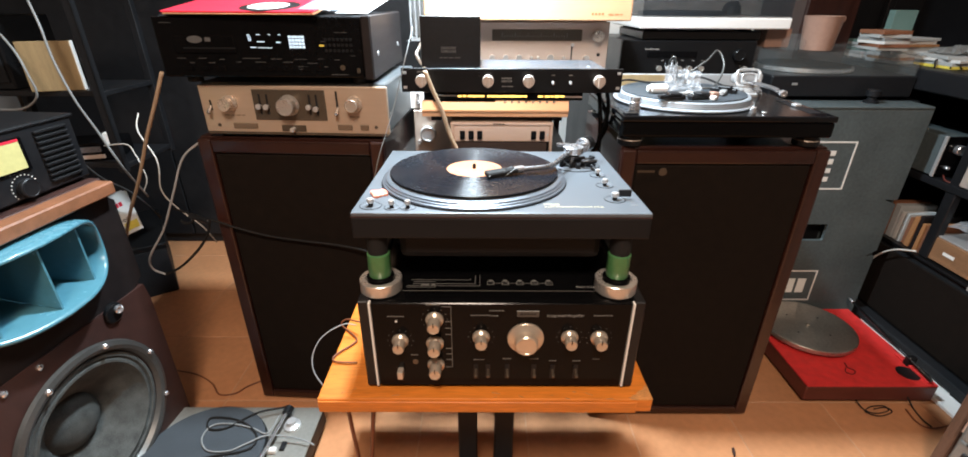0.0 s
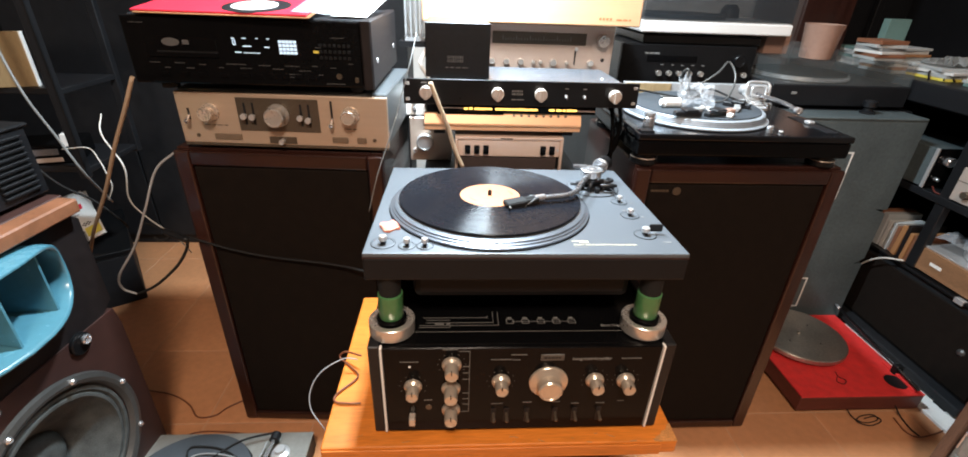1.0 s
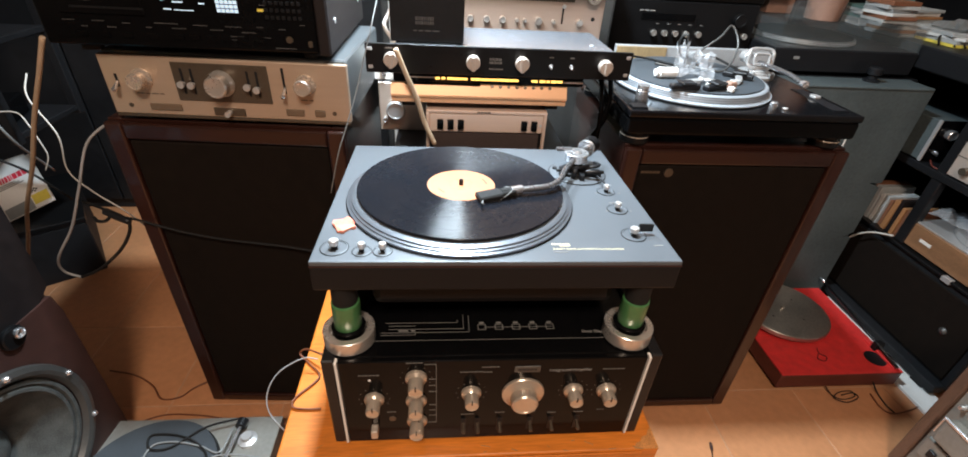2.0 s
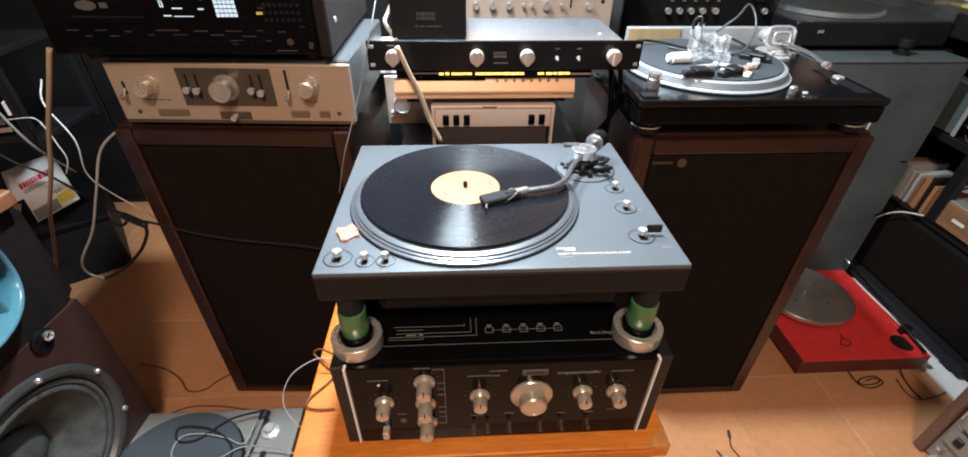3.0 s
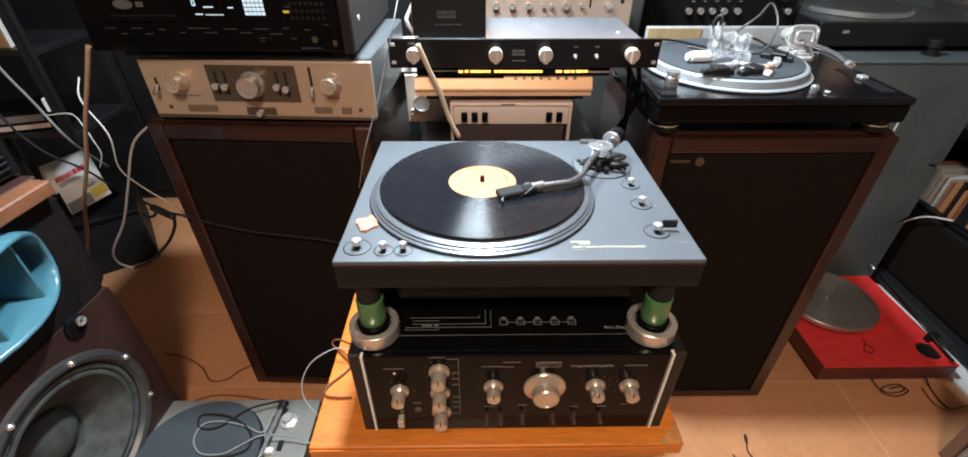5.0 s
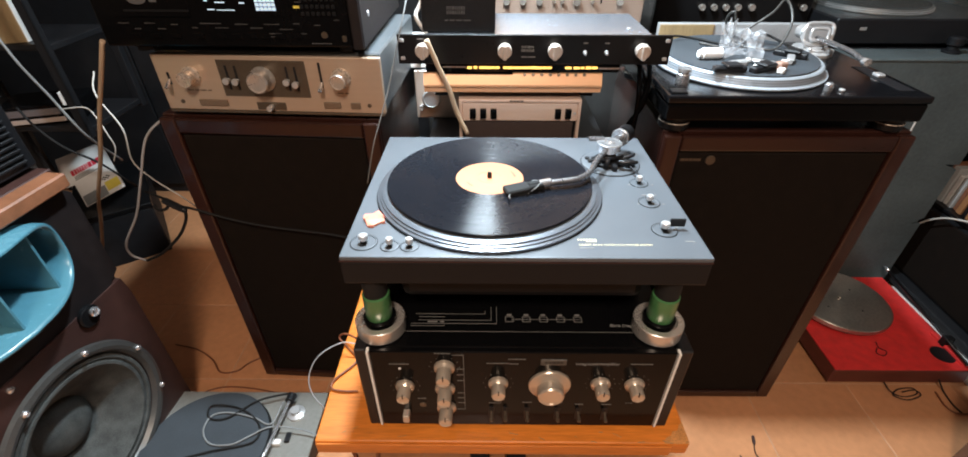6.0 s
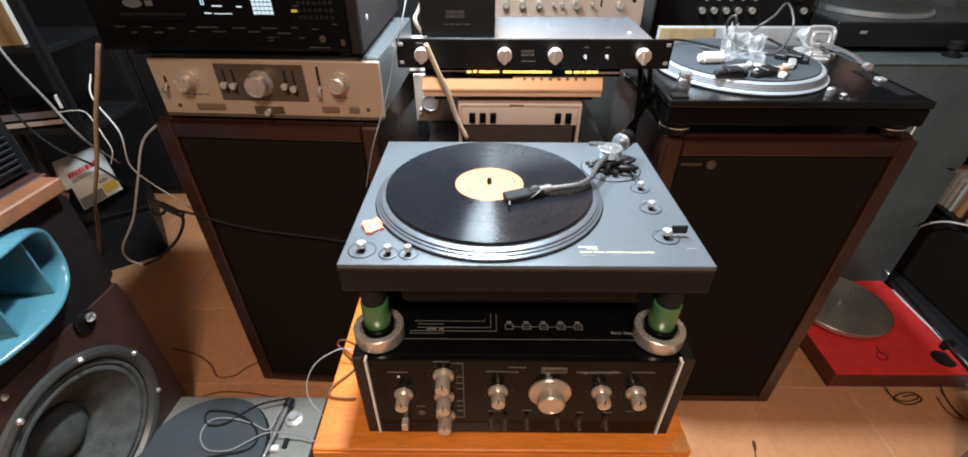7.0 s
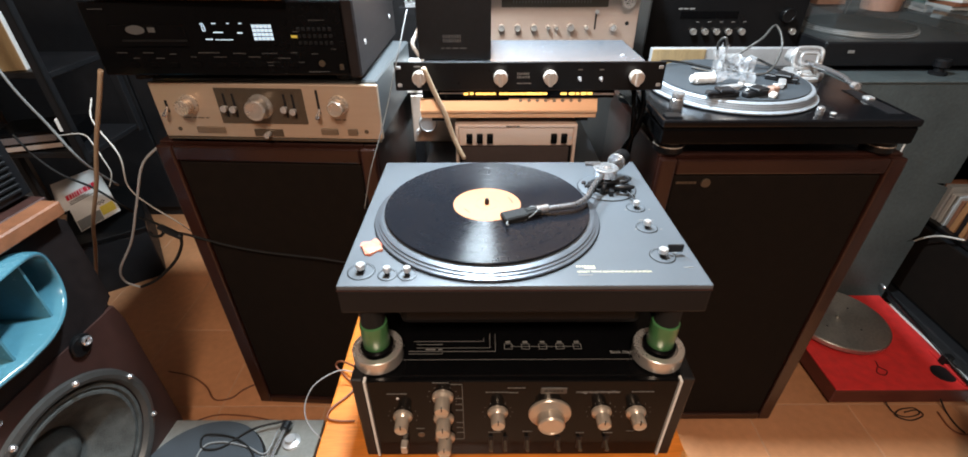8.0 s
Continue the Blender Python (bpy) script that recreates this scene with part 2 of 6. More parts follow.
def lathe(bm, base, axis, profile, n=32, smooth=True, cap=True):
    """A turned body: profile is (radius, distance along the axis) from base."""
    base = Vector(base)
    q = Vector(axis).to_track_quat("Z", "Y")
    rings = []
    for r, h in profile:
        if r < 1e-6:
            rings.append([bm.verts.new(base + q @ Vector((0, 0, h)))])
        else:
            rings.append([bm.verts.new(base + q @ Vector((r * math.cos(2 * math.pi * i / n), r * math.sin(2 * math.pi * i / n), h))) for i in range(n)])
    for p, s in zip(rings, rings[1:]):
        for i in range(n):
            j = (i + 1) % n
            if len(p) == 1 and len(s) == 1:
                continue
            if len(p) == 1:
                f = bm.faces.new((p[0], s[j], s[i]))
            elif len(s) == 1:
                f = bm.faces.new((p[i], p[j], s[0]))
            else:
                f = bm.faces.new((p[i], p[j], s[j], s[i]))
            f.smooth = smooth
    if cap and len(rings[0]) > 1:
        bm.faces.new(rings[0][::-1])
    if cap and len(rings[-1]) > 1:
        bm.faces.new(rings[-1])
    for k in range(1, len(profile) - 1):
        d0 = Vector((profile[k][0] - profile[k - 1][0], profile[k][1] - profile[k - 1][1]))
        d1 = Vector((profile[k + 1][0] - profile[k][0], profile[k + 1][1] - profile[k][1]))
        if len(rings[k]) > 1 and d0.length > 1e-7 and d1.length > 1e-7 and abs(d0.angle(d1)) > 0.45:
            for i in range(n):
                e = bm.edges.get((rings[k][i], rings[k][(i + 1) % n]))
                if e:
                    e.smooth = False


def shell(bm, lo, hi, t):
    """A thin-walled cover, open below, as one piece."""
    box(bm, lo, hi)
    bm.faces.ensure_lookup_table()
    bmesh.ops.delete(bm, geom=[f for f in bm.faces if f.calc_center_median().z < lo[2] + 1e-5], context="FACES_ONLY")
    bmesh.ops.recalc_face_normals(bm, faces=bm.faces)
    bmesh.ops.solidify(bm, geom=bm.faces[:], thickness=t)


def glide(points, steps=8):
    """Points on a smooth line through the given ones."""
    p = [Vector(q) for q in points]
    p = [2 * p[0] - p[1]] + p + [2 * p[-1] - p[-2]]
    out = []
    for a, b, c, d in zip(p, p[1:], p[2:], p[3:]):
        for k in range(steps):
            t = k / steps
            out.append(0.5 * (2 * b + (c - a) * t + (2 * a - 5 * b + 4 * c - d) * t * t + (3 * b - a - 3 * c + d) * t ** 3))
    return out + [p[-2]]


def tube(bm, points, r, n=8, steps=8, taper=1.0):
    """A round hose along a smooth line."""
    line = glide(points, steps) if steps > 1 else [Vector(q) for q in points]
    side, rings = None, []
    for i, p in enumerate(line):
        d = (line[min(i + 1, len(line) - 1)] - line[max(i - 1, 0)]).normalized()
        if side is None:
            side = d.orthogonal().normalized()
        side = (side - d * side.dot(d)).normalized()
        up = d.cross(side)
        rr = r * (1 + (taper - 1) * i / (len(line) - 1))
        rings.append([bm.verts.new(p + rr * (math.cos(2 * math.pi * k / n) * side + math.sin(2 * math.pi * k / n) * up)) for k in range(n)])
    for a, b in zip(rings, rings[1:]):
        for k in range(n):
            bm.faces.new((a[k], a[(k + 1) % n], b[(k + 1) % n], b[k])).smooth = True
    bm.faces.new(rings[0][::-1])
    bm.faces.new(rings[-1])


def mesh_of(name, bm, mat):
    me = bpy.data.meshes.new(name)
    bmesh.ops.recalc_face_normals(bm, faces=bm.faces)
    bm.to_mesh(me)
    bm.free()
    me.materials.append(M[mat] if isinstance(mat, str) else mat)
    return me


def part(name, bm, mat, parent, label=""):
    """Links a bmesh as one mesh object under a thing or under a part; places are in the thing's own space."""
    ob = new(name, mesh_of(name, bm, mat))
    ob.parent = parent
    if name.split("_")[-1] in ("print", "marks", "dots", "wires"):
        ob["kind"] = "stuff"
    return tagged(ob, label=label)


def thing(name, m, label, category, group="", kind=""):
    """An Empty at the base of a thing, that parents its parts."""
    ob = new(name)
    ob.empty_display_size = 0.05
    ob.matrix_world = m
    return tagged(ob, label, category, group, kind)


def solo(name, bm, mat, label, category, group="", kind="", m=None):
    ob = new(name, mesh_of(name, bm, mat))
    if m is not None:
        ob.matrix_world = m
    return tagged(ob, label, category, group, kind)


def B(lo, hi, bevel=0.0, seg=1):
    bm = bmesh.new()
    box(bm, lo, hi, bevel, seg)
    return bm


def C(a, b, ra, rb=None, n=24):
    bm = bmesh.new()
    cyl(bm, a, b, ra, rb, n)
    return bm


def L(base, axis, profile, n=32, cap=True):
    bm = bmesh.new()
    lathe(bm, base, axis, profile, n, cap=cap)
    return bm


def T(points, r, n=8, steps=8):
    bm = bmesh.new()
    tube(bm, points, r, n, steps)
    return bm


def lettering(name, text, size, m, mat, parent, label=""):
    """Flat raised letters in the built-in font, lying in the xy plane of m."""
    cu = bpy.data.curves.new(name, "FONT")
    cu.body, cu.size, cu.extrude = text, size, 0.0002
    tmp = bpy.data.objects.new(name, cu)
    scene.collection.objects.link(tmp)
    dg = bpy.context.evaluated_depsgraph_get()
    me = bpy.data.meshes.new_from_object(tmp.evaluated_get(dg))
    bpy.data.objects.remove(tmp)
    me.materials.clear()
    me.materials.append(M[mat])
    ob = new(name, me)
    ob.parent = parent
    ob.matrix_local = m
    return tagged(ob, label=label)


def bars(bm, x, z, y, widths, h, gap=0.003):
    """Plain bars for print that cannot be read, on a front face that looks to -y."""
    for w in widths:
        box(bm, (x, y - 0.0006, z), (x + w, y + 0.0004, z + h))
        x += w + gap


# ---- room ----
tagged(solo("floor", B((-2.1, -1.6, -0.06), (1.95, 2.4, -0.0012)), "grout", "terracotta tiled floor with pale joints", "floor", kind="structure"))
solo("wall_north", B((-2.2, 2.4, -0.06), (2.05, 2.5, 2.6)), "plaster", "off-white plaster wall behind the equipment", "wall", kind="structure")
# south, west and east walls are unseen; dark colour keeps reflections down
solo("wall_south", B((-2.2, -1.7, -0.06), (2.05, -1.6, 2.6)), "unseen_dim_plaster", "unseen plaster wall, darkened to cut bounced light", "wall", kind="structure")
solo("wall_west", B((-2.2, -1.6, -0.06), (-2.1, 2.4, 2.6)), "unseen_dim_plaster", "unseen plaster side wall, darkened to cut bounced light", "wall", kind="structure")
solo("wall_east", B((1.95, -1.6, -0.06), (2.05, 2.4, 2.6)), "unseen_dim_plaster", "unseen plaster side wall, darkened to cut bounced light", "wall", kind="structure")
solo("ceiling", B((-2.2, -1.7, 2.6), (2.05, 2.5, 2.7)), "plaster", "off-white plaster ceiling", "ceiling", kind="structure")


# ---- kinds of things ----
def round_knob(parent, x, z, y, r, depth, mat="knob", skirt=0.0, name="knob", label=""):
    """A turned knob on a front face that looks to -y."""
    bm = bmesh.new()
    prof = [(r * 0.9, -0.0005), (r * 0.9, 0.001)]
    if skirt:
        prof = [(skirt, -0.0005), (skirt, 0.003), (skirt * 0.97, 0.0042), (r * 1.06, 0.0075)]
    prof += [(r, depth * 0.35), (r, depth * 0.9), (r * 0.9, depth), (r * 0.8, depth), (r * 0.76, depth * 0.96), (r * 0.2, depth * 0.93), (0, depth * 0.93)]
    lathe(bm, (x, y, z), (0, -1, 0), prof, 28)
    k = part(name, bm, mat, parent, label)
    return k


def floor_speaker(name, m, w, d, h, label, badge):
    """A tall loudspeaker with a framed cloth front; its base is at the front left corner."""
    s = thing(name, m, label, "speaker", "tall loudspeakers")
    f, t = 0.026, 0.02
    bm = bmesh.new()
    box(bm, (0, 0.012, 0.012), (f, d, h), 0.002)
    part("side_panel", bm, "walnut", s)
    part("side_panel", B((w - f, 0.012, 0.012), (w, d, h), 0.002), "walnut", s)
    part("top_panel", B((f, 0.012, h - f), (w - f, d, h), 0.002), "walnut_x", s)
    part("bottom_panel", B((f, 0.012, 0.012), (w - f, d, 0.012 + f), 0.002), "walnut_x", s)
    part("back_panel", B((f, d - t, 0.04), (w - f, d - 0.002, h - f)), "black_paint", s)
    e, top = 0.032, 0.036
    for a, b in (((0.0, -0.004, 0.014), (e, 0.012, h - 0.004)), ((w - e, -0.004, 0.014), (w, 0.012, h - 0.004))):
        part("front_stile", B(a, b, 0.004, 2), "walnut", s)
    part("front_rail", B((e, -0.004, h - top), (w - e, 0.012, h - 0.004), 0.004, 2), "walnut_x", s)
    part("front_rail", B((e, -0.004, 0.014), (w - e, 0.012, 0.038), 0.004, 2), "walnut_x", s)
    bm = bmesh.new()
    box(bm, (e + 0.002, 0.0, 0.04), (w - e - 0.002, 0.011, h - top - 0.002), 0.005, 2)
    part("grille", bm, "cloth", s, "dark brown grille cloth")
    part("plinth", B((0.02, 0.03, 0.0), (w - 0.02, d - 0.03, 0.012)), "black_paint", s)
    if badge:
        bm = bmesh.new()
        cyl(bm, (badge[0] + 0.042, 0.0005, badge[1]), (badge[0] + 0.042, -0.0025, badge[1]), 0.0095, 0.009, 24)
        bars(bm, badge[0] - 0.015, badge[1] - 0.002, 0.0, (0.008, 0.007, 0.006, 0.008, 0.006), 0.005, 0.001)
        part("badge", bm, "bronze", s, "dull round metal badge")
    return s


# ---- tall loudspeakers ----
floor_speaker("floor_speaker", pose(-0.700, 1.088, 0, 0, 0, -3), 0.44, 0.38, 0.818, "tall reddish-brown loudspeaker with black cloth front, under the disc player", None)
floor_speaker("floor_speaker", pose(0.280, 1.024, 0, 0, 0, 0), 0.465, 0.40, 0.815, "tall reddish-brown loudspeaker with black cloth front and round badge", (0.055, 0.760))

# ---- stand with the amplifier and the record player ----
st = thing("stand_table", pose(-0.026, 0.8, 0), "small table with an orange varnished board on black steel columns", "table")
part("tabletop", B((-0.29, -0.195, 0.462), (0.29, 0.21, 0.49), 0.003, 2), "orange_wood", st, "orange varnished board with chipped corners")
part("edge_strip", B((-0.288, -0.1985, 0.463), (0.262, -0.1955, 0.487), 0.001), "orange_wood", st)
bm = bmesh.new()
chip = [(0.25, -0.1945), (0.2895, -0.1945), (0.2895, -0.158), (0.283, -0.163), (0.278, -0.172), (0.27, -0.1735), (0.264, -0.182), (0.256, -0.185)]
lo, hi = [bm.verts.new((a, b, 0.4895)) for a, b in chip], [bm.verts.new((a, b, 0.4904)) for a, b in chip]
bm.faces.new(hi)
for q in range(len(chip)):
    bm.faces.new((lo[q], lo[(q + 1) % len(chip)], hi[(q + 1) % len(chip)], hi[q]))
part("chipped_corner", bm, "raw_edge", st, "bare chipboard where the veneer is gone")
rng = random.Random(17)
for k in range(12):
    x = -0.28 + 0.56 * rng.random()
    y, w, a = -0.193 + 0.022 * rng.random() ** 2, 0.003 + 0.012 * rng.random(), rng.uniform(-0.5, 0.5)
    bm = bmesh.new()
    tube(bm, [(x, y, 0.4901), (x + w * math.cos(a), max(-0.1945, y + w * math.sin(a)), 0.4901)], 0.0003 + 0.0003 * rng.random(), 5)
    part("scratch", bm, "pine", st, "pale scratch")
for x in (-0.038, 0.046):
    part("column", B((x - 0.022, -0.02, 0.02), (x + 0.022, 0.025, 0.462), 0.003), "black_paint", st)
part("base_plate", B((-0.16, -0.2, 0), (0.16, 0.03, 0.02), 0.004), "black_paint", st)

amp = thing("integrated_amplifier", pose(0, 0.63, 0.49), "black integrated amplifier with champagne knobs, on the orange table board", "amplifier")
part("case", B((-0.212, 0.008, 0.012), (0.212, 0.35, 0.181), 0.003, 2), "black_gloss", amp)
part("front_panel", B((-0.211, 0.0, 0.008), (0.211, 0.0085, 0.1815), 0.0015), "black_gloss", amp, "glossy black front panel")
for sx in (-1, 1):
    # flat white stands in for the shine of the metal stripe
    part("stripe", B((sx * 0.2135 - 0.0018, -0.002, 0.008), (sx * 0.2135 + 0.0018, 0.008, 0.182), 0.0006), "print_white", amp, "metal stripe, its shine painted in white")
    part("side_cheek", B((sx * 0.224 - 0.0085, 0.001, 0.006), (sx * 0.224 + 0.0085, 0.352, 0.1835), 0.002), "black_paint", amp)
    for y in (0.03, 0.31):
        part("foot", C((sx * 0.18, y, 0), (sx * 0.18, y, 0.012), 0.014), "rubber", amp)
for x, z, r, d in ((-0.168, 0.107, 0.0110, 0.025), (-0.109, 0.150, 0.0118, 0.027), (-0.110, 0.102, 0.0118, 0.027), (-0.110, 0.056, 0.0118, 0.028), (-0.033, 0.115, 0.0115, 0.024), (0.114, 0.115, 0.0115, 0.024), (0.163, 0.114, 0.0115, 0.024)):
    k = round_knob(amp, x, z, 0, r * 0.86, d, mat="amp_knob", skirt=r * 1.25)
    part("pointer", B((x - 0.0008, -d - 0.0006, z + r * 0.3), (x + 0.0008, -d + 0.002, z + r * 0.9)), "black_paint", k)
round_knob(amp, 0.041, 0.113, 0, 0.0190, 0.024, mat="amp_knob", skirt=0.0305, name="volume_knob", label="large champagne volume knob on a clear skirt")
part("push_button", B((-0.176, -0.014, 0.033), (-0.166, 0.001, 0.049), 0.002, 2), "knob", amp)
for x in (-0.042, -0.021, 0.012, 0.058, 0.09, 0.13):
    sl = part("switch_slot", B((x - 0.004, -0.001, 0.026), (x + 0.004, 0.001, 0.056)), "black_paint", amp)
    bm = bmesh.new()
    lathe(bm, (x, 0, 0.046), (0, -1, -0.35), [(0.0018, 0), (0.0022, 0.008), (0.0032, 0.014), (0.002, 0.016), (0, 0.0165)], 12)
    part("lever", bm, "bronze", sl, "small dark metal lever")
part("power_lamp", C((-0.172, 0.001, 0.146), (-0.172, -0.001, 0.146), 0.0018, n=12), "white", amp)
part("jack", C((-0.145, 0.001, 0.062), (-0.145, -0.0015, 0.062), 0.005, n=16), "bronze", amp)
part("name_plate", B((0.025, -0.0012, 0.156), (0.061, 0.001, 0.168), 0.0005), "cast_grey", amp, "small metal name plate")
bm = bmesh.new()
bars(bm, 0.03, 0.160, -0.0009, (0.005, 0.004, 0.005, 0.004, 0.004), 0.0035, 0.001)
part("print", bm, "black_paint", amp)
bm = bmesh.new()
for x, z, ws in ((-0.186, 0.155, (0.012, 0.014)), (-0.176, 0.144 + 0.0, ()), (-0.176, 0.106, (0.01,)), (-0.122, 0.178, (0.012, 0.008)), (-0.05, 0.158, (0.012, 0.018)), (-0.018, 0.157, (0.012,)), (0.1, 0.158, (0.016, 0.012)), (0.15, 0.158, (0.012, 0.018)), (-0.02, 0.157 + 0.01, (0.008, 0.014)), (-0.152, 0.076, (0.012,)), (-0.046, 0.066, (0.008, 0.008)), (0.004, 0.068, (0.014,)), (0.05, 0.068, (0.014,)), (0.083, 0.064, (0.012,)), (0.123, 0.064, (0.014,)), (0.158, 0.068, (0.01,)), (-0.092, 0.145, (0.01,)), (-0.092, 0.132, (0.008,)), (-0.092, 0.119, (0.01,)), (-0.092, 0.09, (0.01,)), (-0.092, 0.078, (0.008,)), (-0.092, 0.066, (0.009,))):
    bars(bm, x, z, 0, [w * 0.3 for w in ws for k in range(3)], 0.0014, 0.0008)
for x, z in ((-0.033, 0.115), (0.114, 0.115), (0.163, 0.114), (-0.168, 0.107), (-0.109, 0.150)):
    for k in range(9):
        a = math.radians(-30 + 30 * k)
        cx, cz = x + 0.021 * math.cos(a), z + 0.021 * math.sin(a)
        if cz < 0.176:
            box(bm, (cx - 0.0005, -0.0006, cz - 0.0005), (cx + 0.0005, 0.0004, cz + 0.0005))
for zz in (0.175, 0.05):
    box(bm, (-0.098, -0.0006, zz), (-0.082, 0.0004, zz + 0.0008))
box(bm, (-0.0824, -0.0006, 0.05), (-0.0816, 0.0004, 0.1758))
part("scale_print", bm, "print_mid", amp, "fine grey control print")
lettering("lettering", "Integrated Amplifier", 0.0075, pose(0.074, -0.0002, 0.156, 90), "print_grey", amp, "grey letters Integrated Amplifier")
bm = bmesh.new()
zt = 0.1811
for x0, x1, y, up in ((-0.16, -0.112, 0.0475, 0.004), (-0.16, -0.036, 0.052, 0.034), (-0.15, -0.044, 0.0585, 0.028), (-0.15, -0.112, 0.065, 0.0), (-0.155, -0.053, 0.071, 0.006)):
    box(bm, (x0, y, zt), (x1, y + 0.0007, zt + 0.0004))
    if up:
        box(bm, (x1, y, zt), (x1 + 0.0007, y + up, zt + 0.0004))
for x, y, w in ((-0.136, 0.0545, 0.014), (-0.118, 0.0545, 0.006), (-0.172, 0.049, 0.004), (-0.172, 0.056, 0.004), (-0.172, 0.063, 0.004)):
    box(bm, (x, y, zt), (x + w, y + 0.0026, zt + 0.0004))
box(bm, (-0.014, 0.0608, zt), (0.086, 0.0616, zt + 0.0003))
for x in (-0.017, 0.008, 0.033, 0.058, 0.083):
    box(bm, (x - 0.006, 0.056, zt), (x + 0.006, 0.0568, zt + 0.0005))
    box(bm, (x - 0.006, 0.0657, zt), (x + 0.006, 0.0665, zt + 0.0005))
    box(bm, (x - 0.006, 0.0568, zt), (x - 0.005, 0.0657, zt + 0.0005))
    box(bm, (x + 0.005, 0.0568, zt), (x + 0.006, 0.0657, zt + 0.0005))
    box(bm, (x - 0.0035, 0.068, zt), (x + 0.0035, 0.0715, zt + 0.0005))
box(bm, (-0.19, 0.037, zt), (0.19, 0.0377, zt + 0.0003))
part("diagram_print", bm, "print_mid", amp, "printed circuit diagram on the lid")
lettering("lettering", "Block Diagram", 0.007, pose(0.128, 0.048, zt + 0.0002), "print_grey", amp, "grey letters Block Diagram")


def isolator(x, y, low):
    s = thing("isolation_foot", pose(x, y, 0.6735), "green enamelled cylinder in a machined steel ring, under the record player", "isolation foot", "feet under the record player")
    part("ring", L((0, 0, 0), (0, 0, 1), [(0.033, 0), (0.0345, 0.0014), (0.0345, 0.0205), (0.0334, 0.0216), (0.0258, 0.0216), (0.0245, 0.0195), (0.0245, 0.0155), (0.0, 0.015)], 48), "steel", s, "machined steel ring")
    part("collar", L((0, 0, 0.0155), (0, 0, 1), [(0.0215, 0), (0.0225, 0.003), (0.0225, 0.010), (0.0195, 0.012), (0, 0.012)]), "black_gloss", s)
    part("cylinder", L((0, 0, 0.0275), (0, 0, 1), [(0.0178, 0), (0.0185, 0.002), (0.0185, 0.040), (0.0175, 0.042), (0, 0.042)]), "green", s, "green enamelled cylinder")
    part("cap", L((0, 0, 0.0695), (0, 0, 1), [(0.0165, 0), (0.0165, 0.0330 - low), (0, 0.0330 - low)]), "rubber", s)
    return s


for x in (-0.2, 0.191):
    isolator(x, 0.672, 0.0)
    isolator(x, 0.955, 0.0092)


def lift_knob(parent, x, y, z, r=0.0055, well=0.014):
    k = part("well", L((x, y, z), (0, 0, 1), [(well, 0), (well, 0.0009), (well * 0.94, 0.0011), (well * 0.88, 0.0003), (well * 0.5, 0.0002), (0, 0.0002)], 32), "slate", parent)
    part("well_rim", L((x, y, z), (0, 0, 1), [(well * 1.07, 0), (well * 1.07, 0.0006), (well * 1.0, 0.0007), (well * 0.99, 0.0001)], 32, cap=False), "plinth", k)
    part("slot", B((x - r * 0.62, y - r * 1.35, z), (x + r * 0.62, y + r * 0.5, z + 0.0006), 0.0002), "black_paint", k)
    part("shaft", C((x, y, z), (x, y, z + 0.006), r * 0.6, n=16), "black_paint", k)
    part("button", L((x, y, z + 0.005), (0, 0.1, 1), [(r * 0.95, 0), (r, 0.001), (r, 0.006), (r * 0.85, 0.0072), (0, 0.0072)], 20), "alu", k, "bright metal button")


LEVEL = pose(-0.0025, 0.65, 0.777, -1.8)
rp = thing("record_player", LEVEL, "slate-grey direct-drive record player on green isolation feet", "record player")
part("plinth", B((-0.229, 0, 0.0), (0.229, 0.366, 0.036), 0.003, 2), "plinth", rp, "charcoal plinth")
part("under_tray", B((-0.165, 0.03, -0.05), (0.165, 0.335, 0.0), 0.012, 2), "plinth", rp)
part("top_plate", B((-0.229, 0.0005, 0.036), (0.229, 0.3658, 0.043), 0.0018, 2), "slate", rp, "slate-grey metal deck")
part("trim_line", B((-0.2293, -0.0004, 0.0352), (0.2293, 0.002, 0.0362)), "brown_ply", rp)
cx, cy, zt = -0.0445, 0.172, 0.043
part("platter_well", L((cx, cy, zt), (0, 0, 1), [(0.1675, 0), (0.1675, 0.0008), (0.166, 0.0012), (0, 0.0012)], 72), "plinth", rp)
prof = [(0.1645, 0.0014), (0.166, 0.0022), (0.166, 0.0046), (0.1622, 0.006), (0.1622, 0.0078), (0.159, 0.009), (0.159, 0.0112), (0.1555, 0.0126), (0.1525, 0.0133), (0, 0.0133)]
part("platter", L((cx, cy, zt), (0, 0, 1), prof, 96), "platter_metal", rp, "stepped aluminium platter")
part("platter_mat", L((cx, cy, zt + 0.0133), (0, 0, 1), [(0.149, 0), (0.149, 0.0032), (0, 0.0032)], 72), "rubber", rp)
part("spindle", L((cx, cy, zt + 0.0165), (0, 0, 1), [(0.0034, 0), (0.0034, 0.009), (0.0022, 0.0115), (0, 0.012)], 16), "black_paint", rp)
for x, y, r, w in ((-0.204, 0.030, 0.0062, 0.0165), (-0.170, 0.023, 0.0048, 0.0115), (-0.145, 0.023, 0.0048, 0.0115), (0.186, 0.191, 0.005, 0.0135), (0.186, 0.133, 0.0052, 0.0145), (0.186, 0.062, 0.0062, 0.016)):
    lift_knob(rp, x, y, zt, r, w)
bm = bmesh.new()
box(bm, (0.192, 0.064, zt + 0.004), (0.213, 0.067, zt + 0.016), 0.001)
